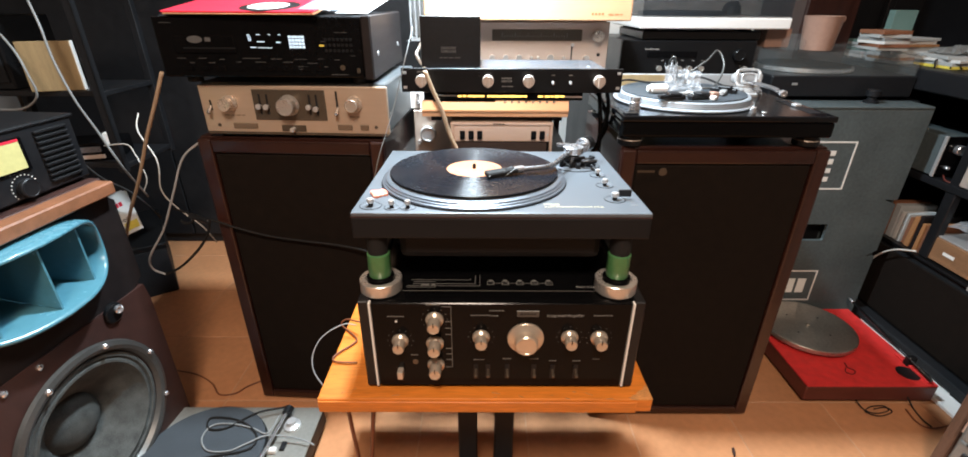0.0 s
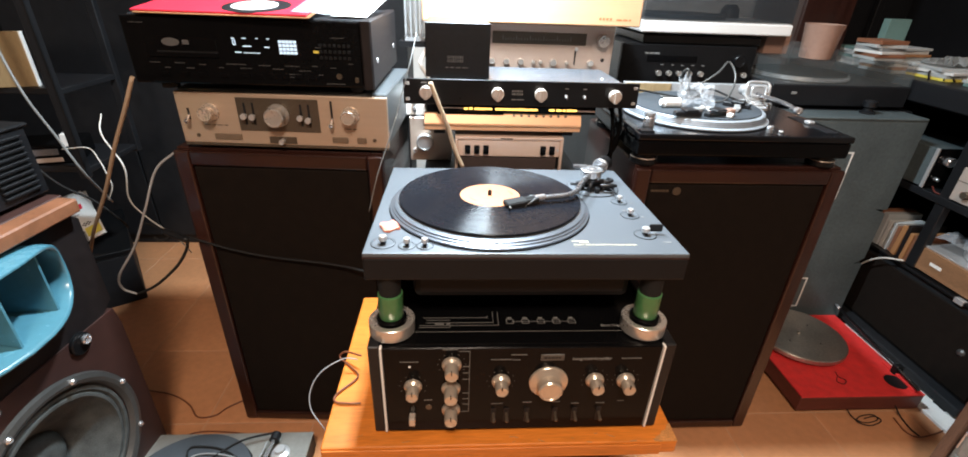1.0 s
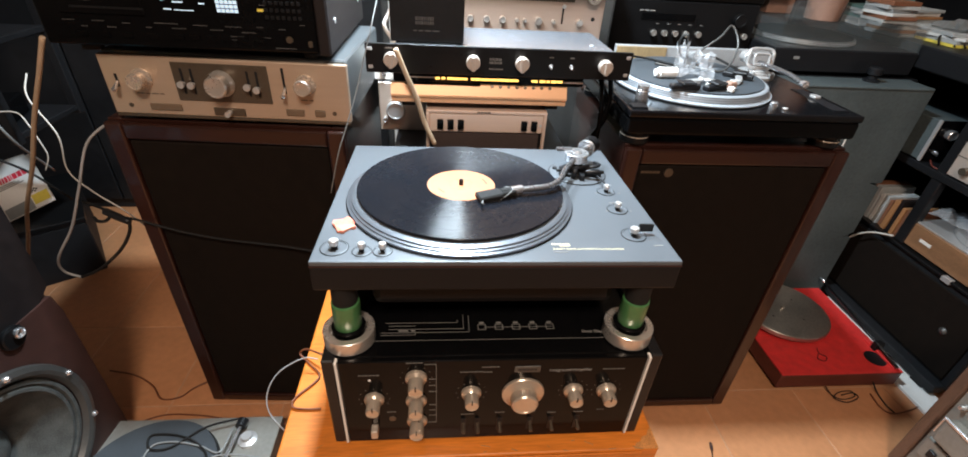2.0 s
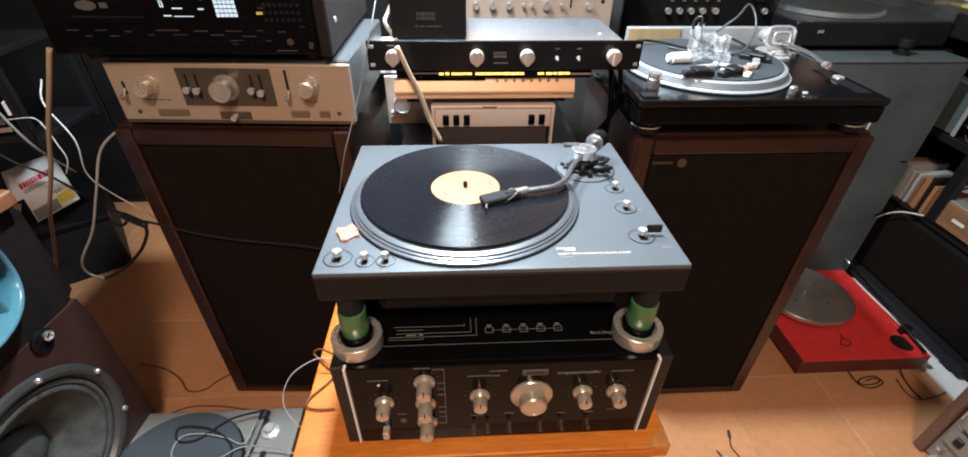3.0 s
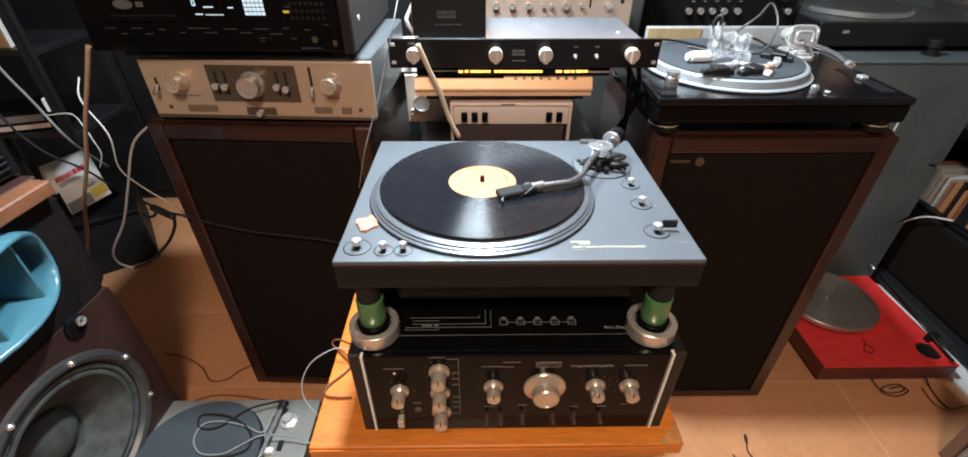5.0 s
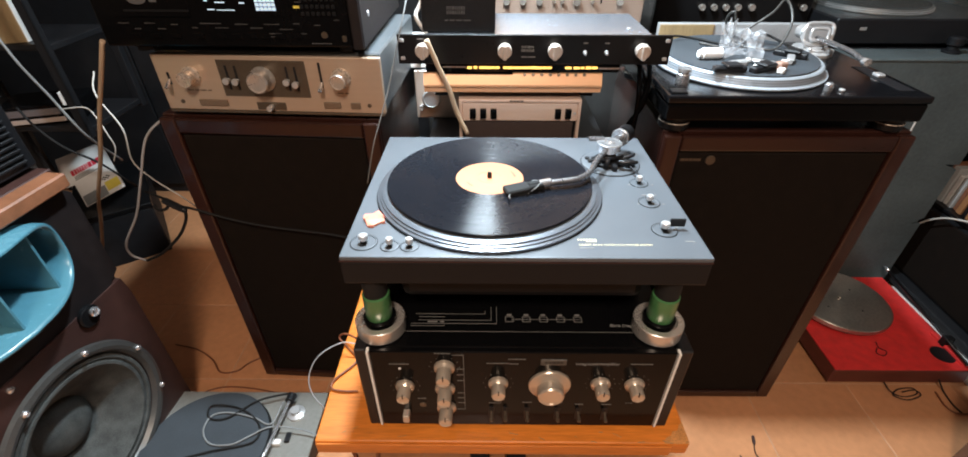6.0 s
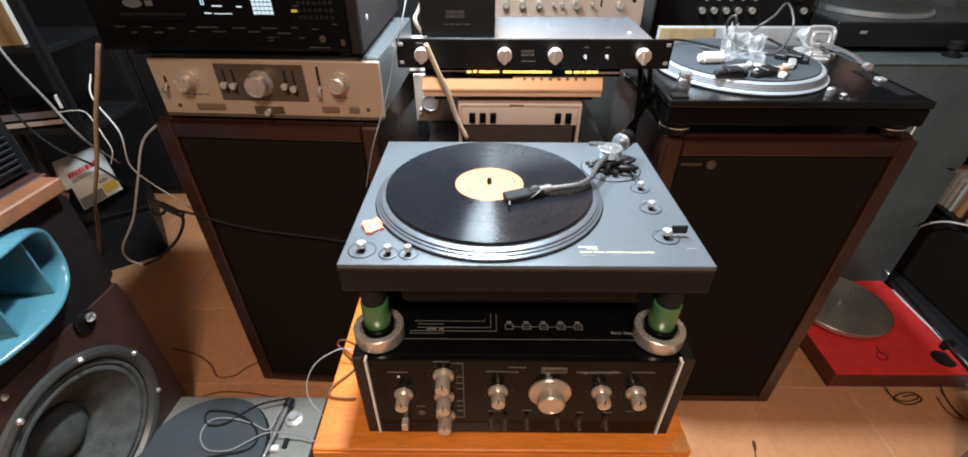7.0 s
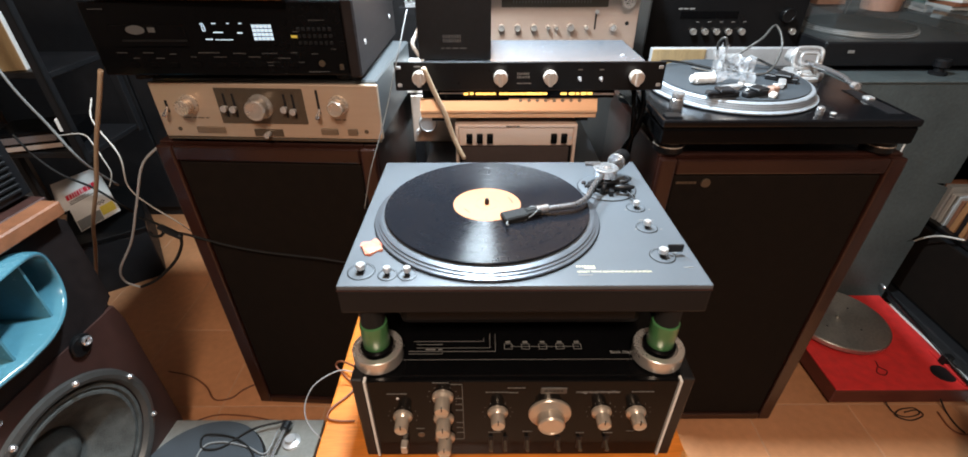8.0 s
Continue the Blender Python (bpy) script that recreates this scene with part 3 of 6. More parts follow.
part("start_lever", bm, "black_paint", rp)
bm = bmesh.new()
for k in range(7):
    box(bm, (0.068 + 0.0036 * k, 0.0378, zt), (0.0701 + 0.0036 * k, 0.0404, zt + 0.0005))
box(bm, (0.078, 0.0345, zt), (0.092, 0.0358, zt + 0.0005))
part("maker_mark", bm, "print_gold", rp, "small gold maker's mark")
lettering("lettering", "DIRECT DRIVE AUTOMATIC PLAYER SYSTEM", 0.0047, pose(0.068, 0.0265, zt + 0.0002), "print_gold", rp, "fine gold line of letters")
bm = bmesh.new()
for x, y, w in ((0.068, 0.0205, 0.018), (0.18, 0.153, 0.022), (0.205, 0.036, 0.012), (0.202, 0.068, 0.005), (0.168, 0.128, 0.003), (0.204, 0.128, 0.003), (0.168, 0.185, 0.003), (0.204, 0.185, 0.003)):
    box(bm, (x, y, zt), (x + w, y + 0.0014, zt + 0.0005))
part("print", bm, "print_grey", rp)

# tonearm
px, py = 0.150, 0.258
part("arm_base", L((px + 0.006, py + 0.002, zt), (0, 0, 1), [(0.047, 0), (0.047, 0.0016), (0.0455, 0.0022), (0, 0.0022)], 48), "slate", rp, "round slate arm base")
part("base_rim", L((px + 0.006, py + 0.002, zt), (0, 0, 1), [(0.0485, 0), (0.0485, 0.0007), (0.047, 0.0009), (0.046, 0.0002)], 48, cap=False), "plinth", rp)
part("bias_dial", L((px + 0.034, py - 0.012, zt + 0.002), (0, 0, 1), [(0.0095, 0), (0.0095, 0.007), (0.0085, 0.009), (0, 0.009)], 24), "black_metal", rp)
part("height_ring", L((px, py, zt + 0.002), (0, 0, 1), [(0.024, 0), (0.024, 0.005), (0.0225, 0.0065), (0.016, 0.0065)], 36), "black_paint", rp)
part("lift_bar", T([(px - 0.038, py - 0.03, zt + 0.019), (px - 0.02, py - 0.026, zt + 0.02), (px + 0.004, py - 0.02, zt + 0.02), (px + 0.02, py - 0.012, zt + 0.02)], 0.0028), "black_paint", rp)
part("lift_post", C((px - 0.006, py - 0.023, zt + 0.002), (px - 0.006, py - 0.023, zt + 0.02), 0.0045, n=16), "black_paint", rp)
part("base_button", C((px - 0.03, py + 0.014, zt + 0.002), (px - 0.03, py + 0.014, zt + 0.005), 0.004, n=16), "black_paint", rp)
bm = bmesh.new()
lathe(bm, (px, py, zt + 0.002), (0, 0, 1), [(0.018, 0), (0.018, 0.004), (0.015, 0.007), (0.013, 0.012), (0.013, 0.022), (0.016, 0.024), (0, 0.024)], 28)
box(bm, (px - 0.03, py - 0.016, zt + 0.012), (px + 0.024, py - 0.008, zt + 0.018), 0.002)
box(bm, (px - 0.028, py - 0.02, zt + 0.002), (px - 0.02, py - 0.008, zt + 0.016), 0.001)
box(bm, (px + 0.002, py - 0.034, zt + 0.002), (px + 0.01, py - 0.016, zt + 0.012), 0.001)
part("arm_mount", bm, "black_paint", rp, "black arm lift and pivot mount")
part("bearing_housing", L((px, py, zt + 0.024), (0, 0, 1), [(0.0175, 0), (0.0190, 0.001), (0.0190, 0.012), (0.0205, 0.0125), (0.0205, 0.0138), (0.019, 0.0150), (0.009, 0.0155), (0.009, 0.017), (0.006, 0.0175), (0.006, 0.019), (0, 0.019)], 32), "chrome", rp, "bright bearing housing")
part("bearing_arch", B((px - 0.032, py + 0.008, zt + 0.036), (px - 0.006, py + 0.016, zt + 0.042), 0.001), "arm_metal", rp)
bm = bmesh.new()
tube(bm, [(px + 0.02, py - 0.006, zt + 0.014), (px + 0.034, py - 0.006, zt + 0.016), (px + 0.042, py + 0.002, zt + 0.016), (px + 0.038, py + 0.016, zt + 0.014)], 0.003)
part("cueing_hook", bm, "black_paint", rp)
part("cueing_lever", L((px + 0.012, py - 0.024, zt + 0.014), (1, -0.1, 0.05), [(0.003, 0), (0.0045, 0.004), (0.0045, 0.02), (0.0025, 0.03), (0, 0.031)], 16), "black_metal", rp)
part("lever_rod", T([(px + 0.03, py - 0.03, zt + 0.01), (px + 0.035, py - 0.045, zt + 0.009), (px + 0.038, py - 0.058, zt + 0.008)], 0.0015), "black_paint", rp)
zb = zt + 0.030
part("arm_tube", T([(px - 0.006, py - 0.010, zb), (px - 0.03, py - 0.052, zb), (px - 0.047, py - 0.088, zb - 0.001), (px - 0.066, py - 0.106, zb - 0.002), (px - 0.092, py - 0.113, zb - 0.003), (px - 0.120, py - 0.118, zb - 0.004)], 0.0046, 14), "arm_metal", rp, "bent aluminium arm tube")
hd = Vector((px - 0.120, py - 0.118, zb - 0.004))
dirn = Vector((-0.95, -0.30, -0.06)).normalized()
part("collar_nut", L(hd, dirn, [(0.0052, -0.014), (0.0062, -0.013), (0.0062, 0.004), (0.005, 0.005)], 20), "chrome", rp, "bright locking collar")
bm = bmesh.new()
box(bm, (-0.001, -0.0085, -0.004), (0.022, 0.0085, 0.004), 0.0015)
box(bm, (0.020, -0.0115, -0.004), (0.056, 0.0115, 0.0045), 0.002)
box(bm, (0.024, -0.0105, -0.0175), (0.053, 0.0105, -0.004), 0.0015)
for k in range(3):
    box(bm, (0.026 + 0.009 * k, -0.0075, 0.0035), (0.031 + 0.009 * k, 0.0075, 0.0046), 0.0008)
box(bm, (0.004, -0.004, 0.0035), (0.02, 0.004, 0.0055), 0.001)
ang = math.degrees(math.atan2(dirn.y, dirn.x))
hs = part("headshell", bm, "rubber", rp, "black headshell with cartridge")
hs.matrix_local = pose(hd.x, hd.y, hd.z, 0, 4, ang)
bm = bmesh.new()
box(bm, (0.05, -0.0055, -0.0165), (0.056, 0.0055, -0.0075), 0.001)
part("stylus_guard", bm, "label_orange", hs, "amber stylus block")
bm = bmesh.new()
tube(bm, [(0.004, -0.004, 0.004), (0.01, -0.009, 0.003), (0.024, -0.0095, -0.006), (0.03, -0.008, -0.01)], 0.0007, 6)
tube(bm, [(0.004, 0.004, 0.004), (0.012, 0.0095, 0.002), (0.026, 0.009, -0.006), (0.03, 0.008, -0.01)], 0.0007, 6)
tube(bm, [(0.05, 0.008, 0.0), (0.056, 0.018, 0.002), (0.058, 0.028, 0.006)], 0.0011, 6)
part("lead_wires", bm, "greycable", hs)
wd = Vector((0.60, 0.78, 0.02)).normalized()
part("counterweight_rod", C(Vector((px, py, zb + 0.002)) + wd * 0.012, Vector((px, py, zb + 0.002)) + wd * 0.044, 0.0045), "arm_metal", rp)
part("counterweight", L(Vector((px, py, zb + 0.002)) + wd * 0.040, wd, [(0.013, 0), (0.0145, 0.002), (0.0145, 0.007), (0.0135, 0.0075), (0.0135, 0.009), (0.015, 0.0095), (0.015, 0.026), (0.0135, 0.028), (0, 0.028)], 32), "black_metal", rp, "black ribbed counterweight")
part("weight_scale", L(Vector((px, py, zb + 0.002)) + wd * 0.039, wd, [(0.0142, 0), (0.0152, 0.001), (0.0152, 0.004), (0.0142, 0.005)], 32), "chrome", rp)

lp = thing("vinyl_record", LEVEL @ pose(cx, cy, zt + 0.0167), "black long-playing record with an orange label, lying on the record player", "record")
rprof = [(0.1498, 0.0), (0.1508, 0.0008), (0.1501, 0.0018), (0.1475, 0.0015)]
for r in (0.128, 0.104, 0.083, 0.067):
    rprof += [(r + 0.0006, 0.0015), (r + 0.0003, 0.0013), (r - 0.0003, 0.0013), (r - 0.0006, 0.0015)]
rprof += [(0.058, 0.0015), (0.0575, 0.0018), (0.0515, 0.0019), (0, 0.0019)]
part("disc", L((0, 0, 0), (0, 0, 1), rprof, 96), "vinyl", lp, "glossy grooved black vinyl")
part("label", L((0, 0, 0.0019), (0, 0, 1), [(0.0503, 0), (0.0500, 0.0003), (0.018, 0.0003), (0.0178, 0.0001), (0.0172, 0.0001), (0.017, 0.0003), (0.0045, 0.0003)], 48), "label_orange", lp, "orange paper label")
bm = bmesh.new()
for a0, r0, n0 in ((0.1, 0.038, 5), (3.6, 0.036, 4)):
    for k in range(n0):
        a = a0 + k * 0.1
        cyl(bm, (r0 * math.cos(a), r0 * math.sin(a), 0.0021), (r0 * math.cos(a), r0 * math.sin(a), 0.0024), 0.0022, n=8)
part("label_print", bm, "cover_brown", lp)

bm = bmesh.new()
rng = random.Random(3)
pts = [(0.016 * (0.5 + 0.7 * rng.random()) * math.cos(a), 0.019 * (0.5 + 0.7 * rng.random()) * math.sin(a)) for a in [k * math.pi / 6 for k in range(12)]]
low, top = [bm.verts.new((x, y, 0)) for x, y in pts], [bm.verts.new((x, y, 0.0006 + 0.004 * rng.random())) for x, y in pts]
bm.faces.new(top)
bm.faces.new(low[::-1])
for k in range(12):
    bm.faces.new((low[k], low[(k + 1) % 12], top[(k + 1) % 12], top[k]))
solo("torn_sticker", bm, "pink", "torn pinkish-orange sticker on the record player deck", "sticker", m=LEVEL @ pose(-0.199, 0.083, 0.0433))

# ---- left stack ----
tn = thing("tuner_amplifier", pose(-0.672, 1.092, 0.818, 0, 0, -3.0), "champagne-faced stereo amplifier in a dark case, on the tall loudspeaker", "amplifier")
part("case", B((0.003, 0.01, 0.014), (0.425, 0.33, 0.124), 0.003), "case_grey", tn, "dark grey metal case")
part("faceplate", B((0.0, 0.0, 0.013), (0.428, 0.01, 0.118), 0.002, 2), "champagne", tn, "brushed champagne faceplate")
part("lower_lip", B((0.002, -0.002, 0.008), (0.426, 0.01, 0.013), 0.001), "bronze", tn)
part("inlay", B((0.122, -0.0018, 0.042), (0.288, 0.002, 0.11), 0.001), "bronze", tn, "dark bronze centre inlay")
round_knob(tn, 0.066, 0.078, 0, 0.0145, 0.026, skirt=0.0185)
round_knob(tn, 0.204, 0.076, -0.001, 0.0195, 0.028, mat="steel", skirt=0.0235, name="volume_knob")
round_knob(tn, 0.352, 0.08, 0, 0.0145, 0.026, skirt=0.0185)
for x, z in ((0.138, 0.074), (0.155, 0.073), (0.252, 0.074), (0.268, 0.07)):
    sl = part("slider_slot", B((x - 0.002, -0.0025, 0.055), (x + 0.002, -0.001, 0.1)), "black_paint", tn)
    part("slider_cap", L((x, -0.001, z), (0, -1, 0), [(0.003, 0), (0.003, 0.008), (0.006, 0.009), (0.006, 0.014), (0, 0.015)], 16), "alu", sl)
for x in (0.022, 0.314):
    sl = part("switch_slot", B((x - 0.0022, -0.001, 0.062), (x + 0.0022, 0.001, 0.108 if x > 0.2 else 0.085)), "black_paint", tn)
    part("toggle", L((x, 0, 0.072), (0, -1, -0.7), [(0.002, 0), (0.0035, 0.012), (0.0045, 0.02), (0.003, 0.022), (0, 0.0225)], 12), "chrome", sl)
for x0, x1 in ((0.066, 0.122), (0.31, 0.343), (0.362, 0.381)):
    part("switch_pad", B((x0, -0.003, 0.022), (x1, 0.001, 0.034), 0.001), "pad", tn)
part("centre_recess", B((0.178, -0.0015, 0.016), (0.235, 0.001, 0.031), 0.001), "bronze", tn)
round_knob(tn, 0.207, 0.0225, -0.001, 0.0055, 0.014, mat="alu", name="balance_knob")
for x in (0.032, 0.398):
    part("screw", C((x, 0.001, 0.029), (x, -0.0012, 0.029), 0.004, n=12), "bronze", tn)
bm = bmesh.new()
bars(bm, 0.028, 0.1195, 0.009, (0.012, 0.01, 0.012), 0.003)
bars(bm, 0.135, 0.105, -0.0019, (0.01, 0.012), 0.002)
bars(bm, 0.25, 0.105, -0.0019, (0.01, 0.012), 0.002)
for x in (0.05, 0.075, 0.34):
    bars(bm, x, 0.051, 0, (0.012, 0.007), 0.0018)
part("print", bm, "bronze", tn)
for x in (0.03, 0.39):
    for y in (0.03, 0.29):
        part("foot", C((x, y, 0), (x, y, 0.015), 0.014), "rubber", tn)

cd = thing("disc_player", pose(-0.716, 1.062, 0.943, 0, 0, -0.5), "black disc player with lit blue display, on the champagne amplifier", "disc player")
part("case", B((0.006, 0.016, 0.012), (0.446, 0.36, 0.136), 0.002), "black_text", cd)
part("front_panel", B((0.0, 0.0, 0.014), (0.43, 0.016, 0.134), 0.003, 2), "black_gloss", cd, "glossy black front panel")
part("side_cheek", B((0.431, -0.002, 0.01), (0.452, 0.362, 0.138), 0.003), "umber", cd, "dark wood side cheek")
part("disc_tray", B((0.036, -0.003, 0.062), (0.165, 0.002, 0.098), 0.002), "black_gloss", cd)
bm = L((0.0, 0.0, 0.0), (0, -1, 0), [(0.016, -0.001), (0.016, 0.0008), (0, 0.0008)], 28)
for v in bm.verts:
    v.co.x, v.co.y, v.co.z = 0.083 + v.co.x, v.co.y - 0.003, 0.090 + 0.45 * v.co.z
part("tray_oval", bm, "print_dim", cd, "dull oval mark on the tray")
part("tray_mark", B((0.104, -0.0037, 0.086), (0.116, -0.0028, 0.094), 0.0003), "print_dim", cd)
part("tray_slot", B((0.055, -0.0037, 0.0715), (0.165, -0.0028, 0.0745), 0.0003), "plinth", cd)
dp = part("display", B((0.185, -0.001, 0.064), (0.335, 0.001, 0.108)), "black_gloss", cd, "dark display window with lit marks")
for r in range(4):
    for c in range(5):
        part("lit_cell", B((0.2785 + 0.0068 * c, -0.0022, 0.0735 + 0.0065 * r), (0.284 + 0.0068 * c, -0.001, 0.0785 + 0.0065 * r)), "glow_blue", dp)
for x, z, w, h in ((0.193, 0.098, 0.006, 0.002), (0.213, 0.099, 0.007, 0.0015), (0.238, 0.099, 0.004, 0.0015), (0.258, 0.099, 0.005, 0.0015), (0.212, 0.085, 0.016, 0.0018), (0.252, 0.084, 0.009, 0.002), (0.196, 0.074, 0.012, 0.0018), (0.1945, 0.088, 0.0014, 0.008), (0.1985, 0.088, 0.0014, 0.008), (0.1945, 0.0955, 0.005, 0.0012), (0.1945, 0.0875, 0.005, 0.0012), (0.212, 0.0735, 0.03, 0.0012)):
    part("lit_mark", B((x, -0.002, z), (x + w, -0.001, z + h)), "glow_blue", dp)
for r in range(3):
    for c in range(7):
        part("number_key", B((0.352 + 0.0088 * c, -0.0025, 0.066 + 0.011 * r), (0.3575 + 0.0088 * c, 0.001, 0.0715 + 0.011 * r), 0.0006), "plinth", cd)
for x in (0.05, 0.085, 0.12, 0.16, 0.2, 0.225, 0.25, 0.275, 0.3, 0.33):
    part("transport_key", B((x, -0.0025, 0.028), (x + 0.016, 0.001, 0.037), 0.001), "black_gloss", cd)
bm = bmesh.new()
for x, z, ws in ((0.015, 0.121, (0.008, 0.007, 0.008)), (0.06, 0.043, (0.012,)), (0.1, 0.043, (0.018,)), (0.16, 0.045, (0.01,)), (0.2, 0.045, (0.006, 0.006, 0.006)), (0.26, 0.045, (0.012, 0.01)), (0.31, 0.043, (0.014, 0.01)), (0.37, 0.05, (0.012,)), (0.36, 0.02, (0.03, 0.016)), (0.25, 0.03, (0.003,)), (0.345, 0.086, (0.012,)), (0.035, 0.052, (0.008, 0.01)), (0.08, 0.052, (0.012, 0.006)), (0.125, 0.05, (0.014,)), (0.175, 0.052, (0.02, 0.012, 0.01)), (0.235, 0.051, (0.012, 0.012)), (0.285, 0.051, (0.008, 0.008, 0.008)), (0.335, 0.052, (0.012,)), (0.29, 0.036, (0.012, 0.012)), (0.29, 0.031, (0.01, 0.014)), (0.345, 0.036, (0.01,)), (0.375, 0.104, (0.008, 0.008, 0.008)), (0.405, 0.058, (0.008,))):
    bars(bm, x, z, 0, [w * 0.15 for w in ws for k in range(4)], 0.0013, 0.0010)
part("print", bm, "print_dim", cd)
part("headphone_jack", C((0.385, 0.001, 0.035), (0.385, -0.002, 0.035), 0.0055, n=20), "bronze", cd)
part("volume_button", B((0.415, -0.003, 0.024), (0.422, 0.001, 0.034), 0.001), "bronze", cd)
part("lit_lamp", B((0.341, -0.001, 0.077), (0.351, 0.001, 0.081)), "cover_yellow", cd)
for y in (0.05, 0.3):
    part("side_screw", C((0.4515, y, 0.06), (0.4535, y, 0.06), 0.005, n=12), "alu", cd)
for x in (0.04, 0.41):
    for y in (0.04, 0.31):
        part("foot", C((x, y, -0.0), (x, y, 0.013), 0.016), "rubber", cd)

sl = thing("record_sleeve", pose(-0.69, 1.058, 1.0835, 8, 0, -3), "red printed record sleeves in clear film on the disc player", "record sleeve")
part("sleeve", B((0, 0, 0), (0.315, 0.315, 0.004), 0.001), "red_card", sl, "red sleeve with white print")
part("under_sleeve", B((0.006, -0.004, -0.0022), (0.32, 0.262, -0.0002), 0.0006), "cover_tan", sl)
part("prop_sleeve", B((0.02, 0.14, -0.019), (0.3, 0.26, -0.0026), 0.001), "cover_brown", sl)
part("round_print", L((0.205, 0.06, 0.004), (0, 0, 1), [(0.062, 0), (0.062, 0.0004), (0, 0.0004)], 40), "black_paint", sl)
part("white_print", L((0.2, 0.062, 0.0044), (0, 0, 1), [(0.042, 0), (0.042, 0.0004), (0.02, 0.0004), (0.012, 0.0002)], 32), "print_white", sl)
bm = bmesh.new()
rng = random.Random(5)
g = [[bm.verts.new((0.29 + 0.1 * i / 5, -0.004 + 0.16 * j / 6, 0.0052 + 0.007 * rng.random())) for j in range(7)] for i in range(6)]
for i in range(5):
    for j in range(6):
        bm.faces.new((g[i][j], g[i + 1][j], g[i + 1][j + 1], g[i][j + 1]))
bmesh.ops.solidify(bm, geom=bm.faces[:], thickness=0.0006)
part("clear_film", bm, "film", sl, "crumpled clear film")
solo("paper_sheet", B((-0.04, 0, 0), (0.03, 0.2, 0.0012), 0.0003), "paper", "white paper slip on the disc player", "paper", m=pose(-0.305, 1.09, 1.0825, 9, 0, -6))


# ---- centre stack between the loudspeakers ----
rk = thing("equipment_rack", pose(0.02, 1.12, 0), "black rack holding the centre equipment", "rack")
for x in (-0.225, 0.2):
    for y, h in ((0.0, 0.713), (0.56, 0.868)):
        part("post", B((x, y, 0), (x + 0.02, y + 0.02, h), 0.002), "black_paint", rk)
for z in (0.12, 0.42, 0.695):
    part("shelf", B((-0.205, 0.0, z), (0.2, 0.58, z + 0.018), 0.002), "black_paint", rk)
part("upper_shelf", B((-0.205, 0.2, 0.868), (0.22, 0.58, 0.888), 0.002), "black_paint", rk)

wa = thing("silver_amplifier", pose(0.012, 1.085, 0.713), "silver-faced amplifier with dark push buttons", "amplifier")
part("case", B((-0.113, 0.008, 0.0), (0.113, 0.3, 0.14), 0.002), "black_metal", wa)
part("upper_face", B((-0.112, 0.0, 0.098), (0.112, 0.008, 0.136), 0.002), "silver_glow_tint", wa, "silver control strip, warm glow put into its colour")
part("lower_face", B((-0.106, 0.004, 0.0), (0.106, 0.009, 0.096)), "smoked_panel", wa)
part("top_lip", B((-0.118, -0.003, 0.137), (0.118, 0.3, 0.143), 0.001), "silver_glow_tint", wa)
for sx in (-1, 1):
    part("side_rail", B((sx * 0.115 - 0.003, -0.003, 0.0), (sx * 0.115 + 0.003, 0.012, 0.137), 0.001), "silver_glow_tint", wa)
for x in (-0.097, -0.077, -0.057, 0.068, 0.088):
    part("push_button", B((x, -0.006, 0.105), (x + 0.012, 0.001, 0.124), 0.001), "black_gloss", wa)
part("indicator", C((0.107, 0.001, 0.115), (0.107, -0.0015, 0.115), 0.0025, n=12), "alu", wa)
bm = bmesh.new()
bars(bm, -0.02, 0.1385, -0.003, (0.006, 0.005, 0.006, 0.006), 0.003, 0.001)
part("print", bm, "bronze", wa)

gr = thing("gold_receiver", pose(0.0, 1.083, 0.8565), "gold-faced receiver with amber-lit dial strip, above the silver amplifier", "receiver")
part("case", B((-0.165, 0.012, 0.012), (0.165, 0.3, 0.067), 0.002), "black_metal", gr)
bm = bmesh.new()
gp = [(0.012, 0.013), (0.001, 0.013), (0.0, 0.014), (0.0, 0.022), (-0.0005, 0.0225), (-0.004, 0.024), (-0.005, 0.0255), (-0.005, 0.029), (0.004, 0.047), (0.006, 0.048), (0.012, 0.048)]
ends = [[bm.verts.new((x, y, z)) for y, z in gp] for x in (-0.17, 0.162)]
for k in range(len(gp)):
    m = (k + 1) % len(gp)
    bm.faces.new((ends[0][k], ends[0][m], ends[1][m], ends[1][k]))
bm.faces.new(ends[0][::-1])
bm.faces.new(ends[1])
part("gold_panel", bm, "gold_face", gr, "pale gold sloping control panel")
part("tape_slot", B((-0.143, 0.001, 0.0468), (-0.004, 0.006, 0.0496), 0.0005), "black_gloss", gr)
for k in range(8):
    x = 0.018 + 0.0158 * k
    part("round_button", L((x, 0.0042, 0.0455), (0, -0.9, 0.45), [(0.0032, -0.001), (0.0032, 0.002), (0.0026, 0.0028), (0, 0.0028)], 14), "bronze", gr)
dg = part("dial_glass", B((-0.165, 0.004, 0.0498), (0.192, 0.012, 0.066), 0.001), "black_gloss", gr)
rng = random.Random(8)
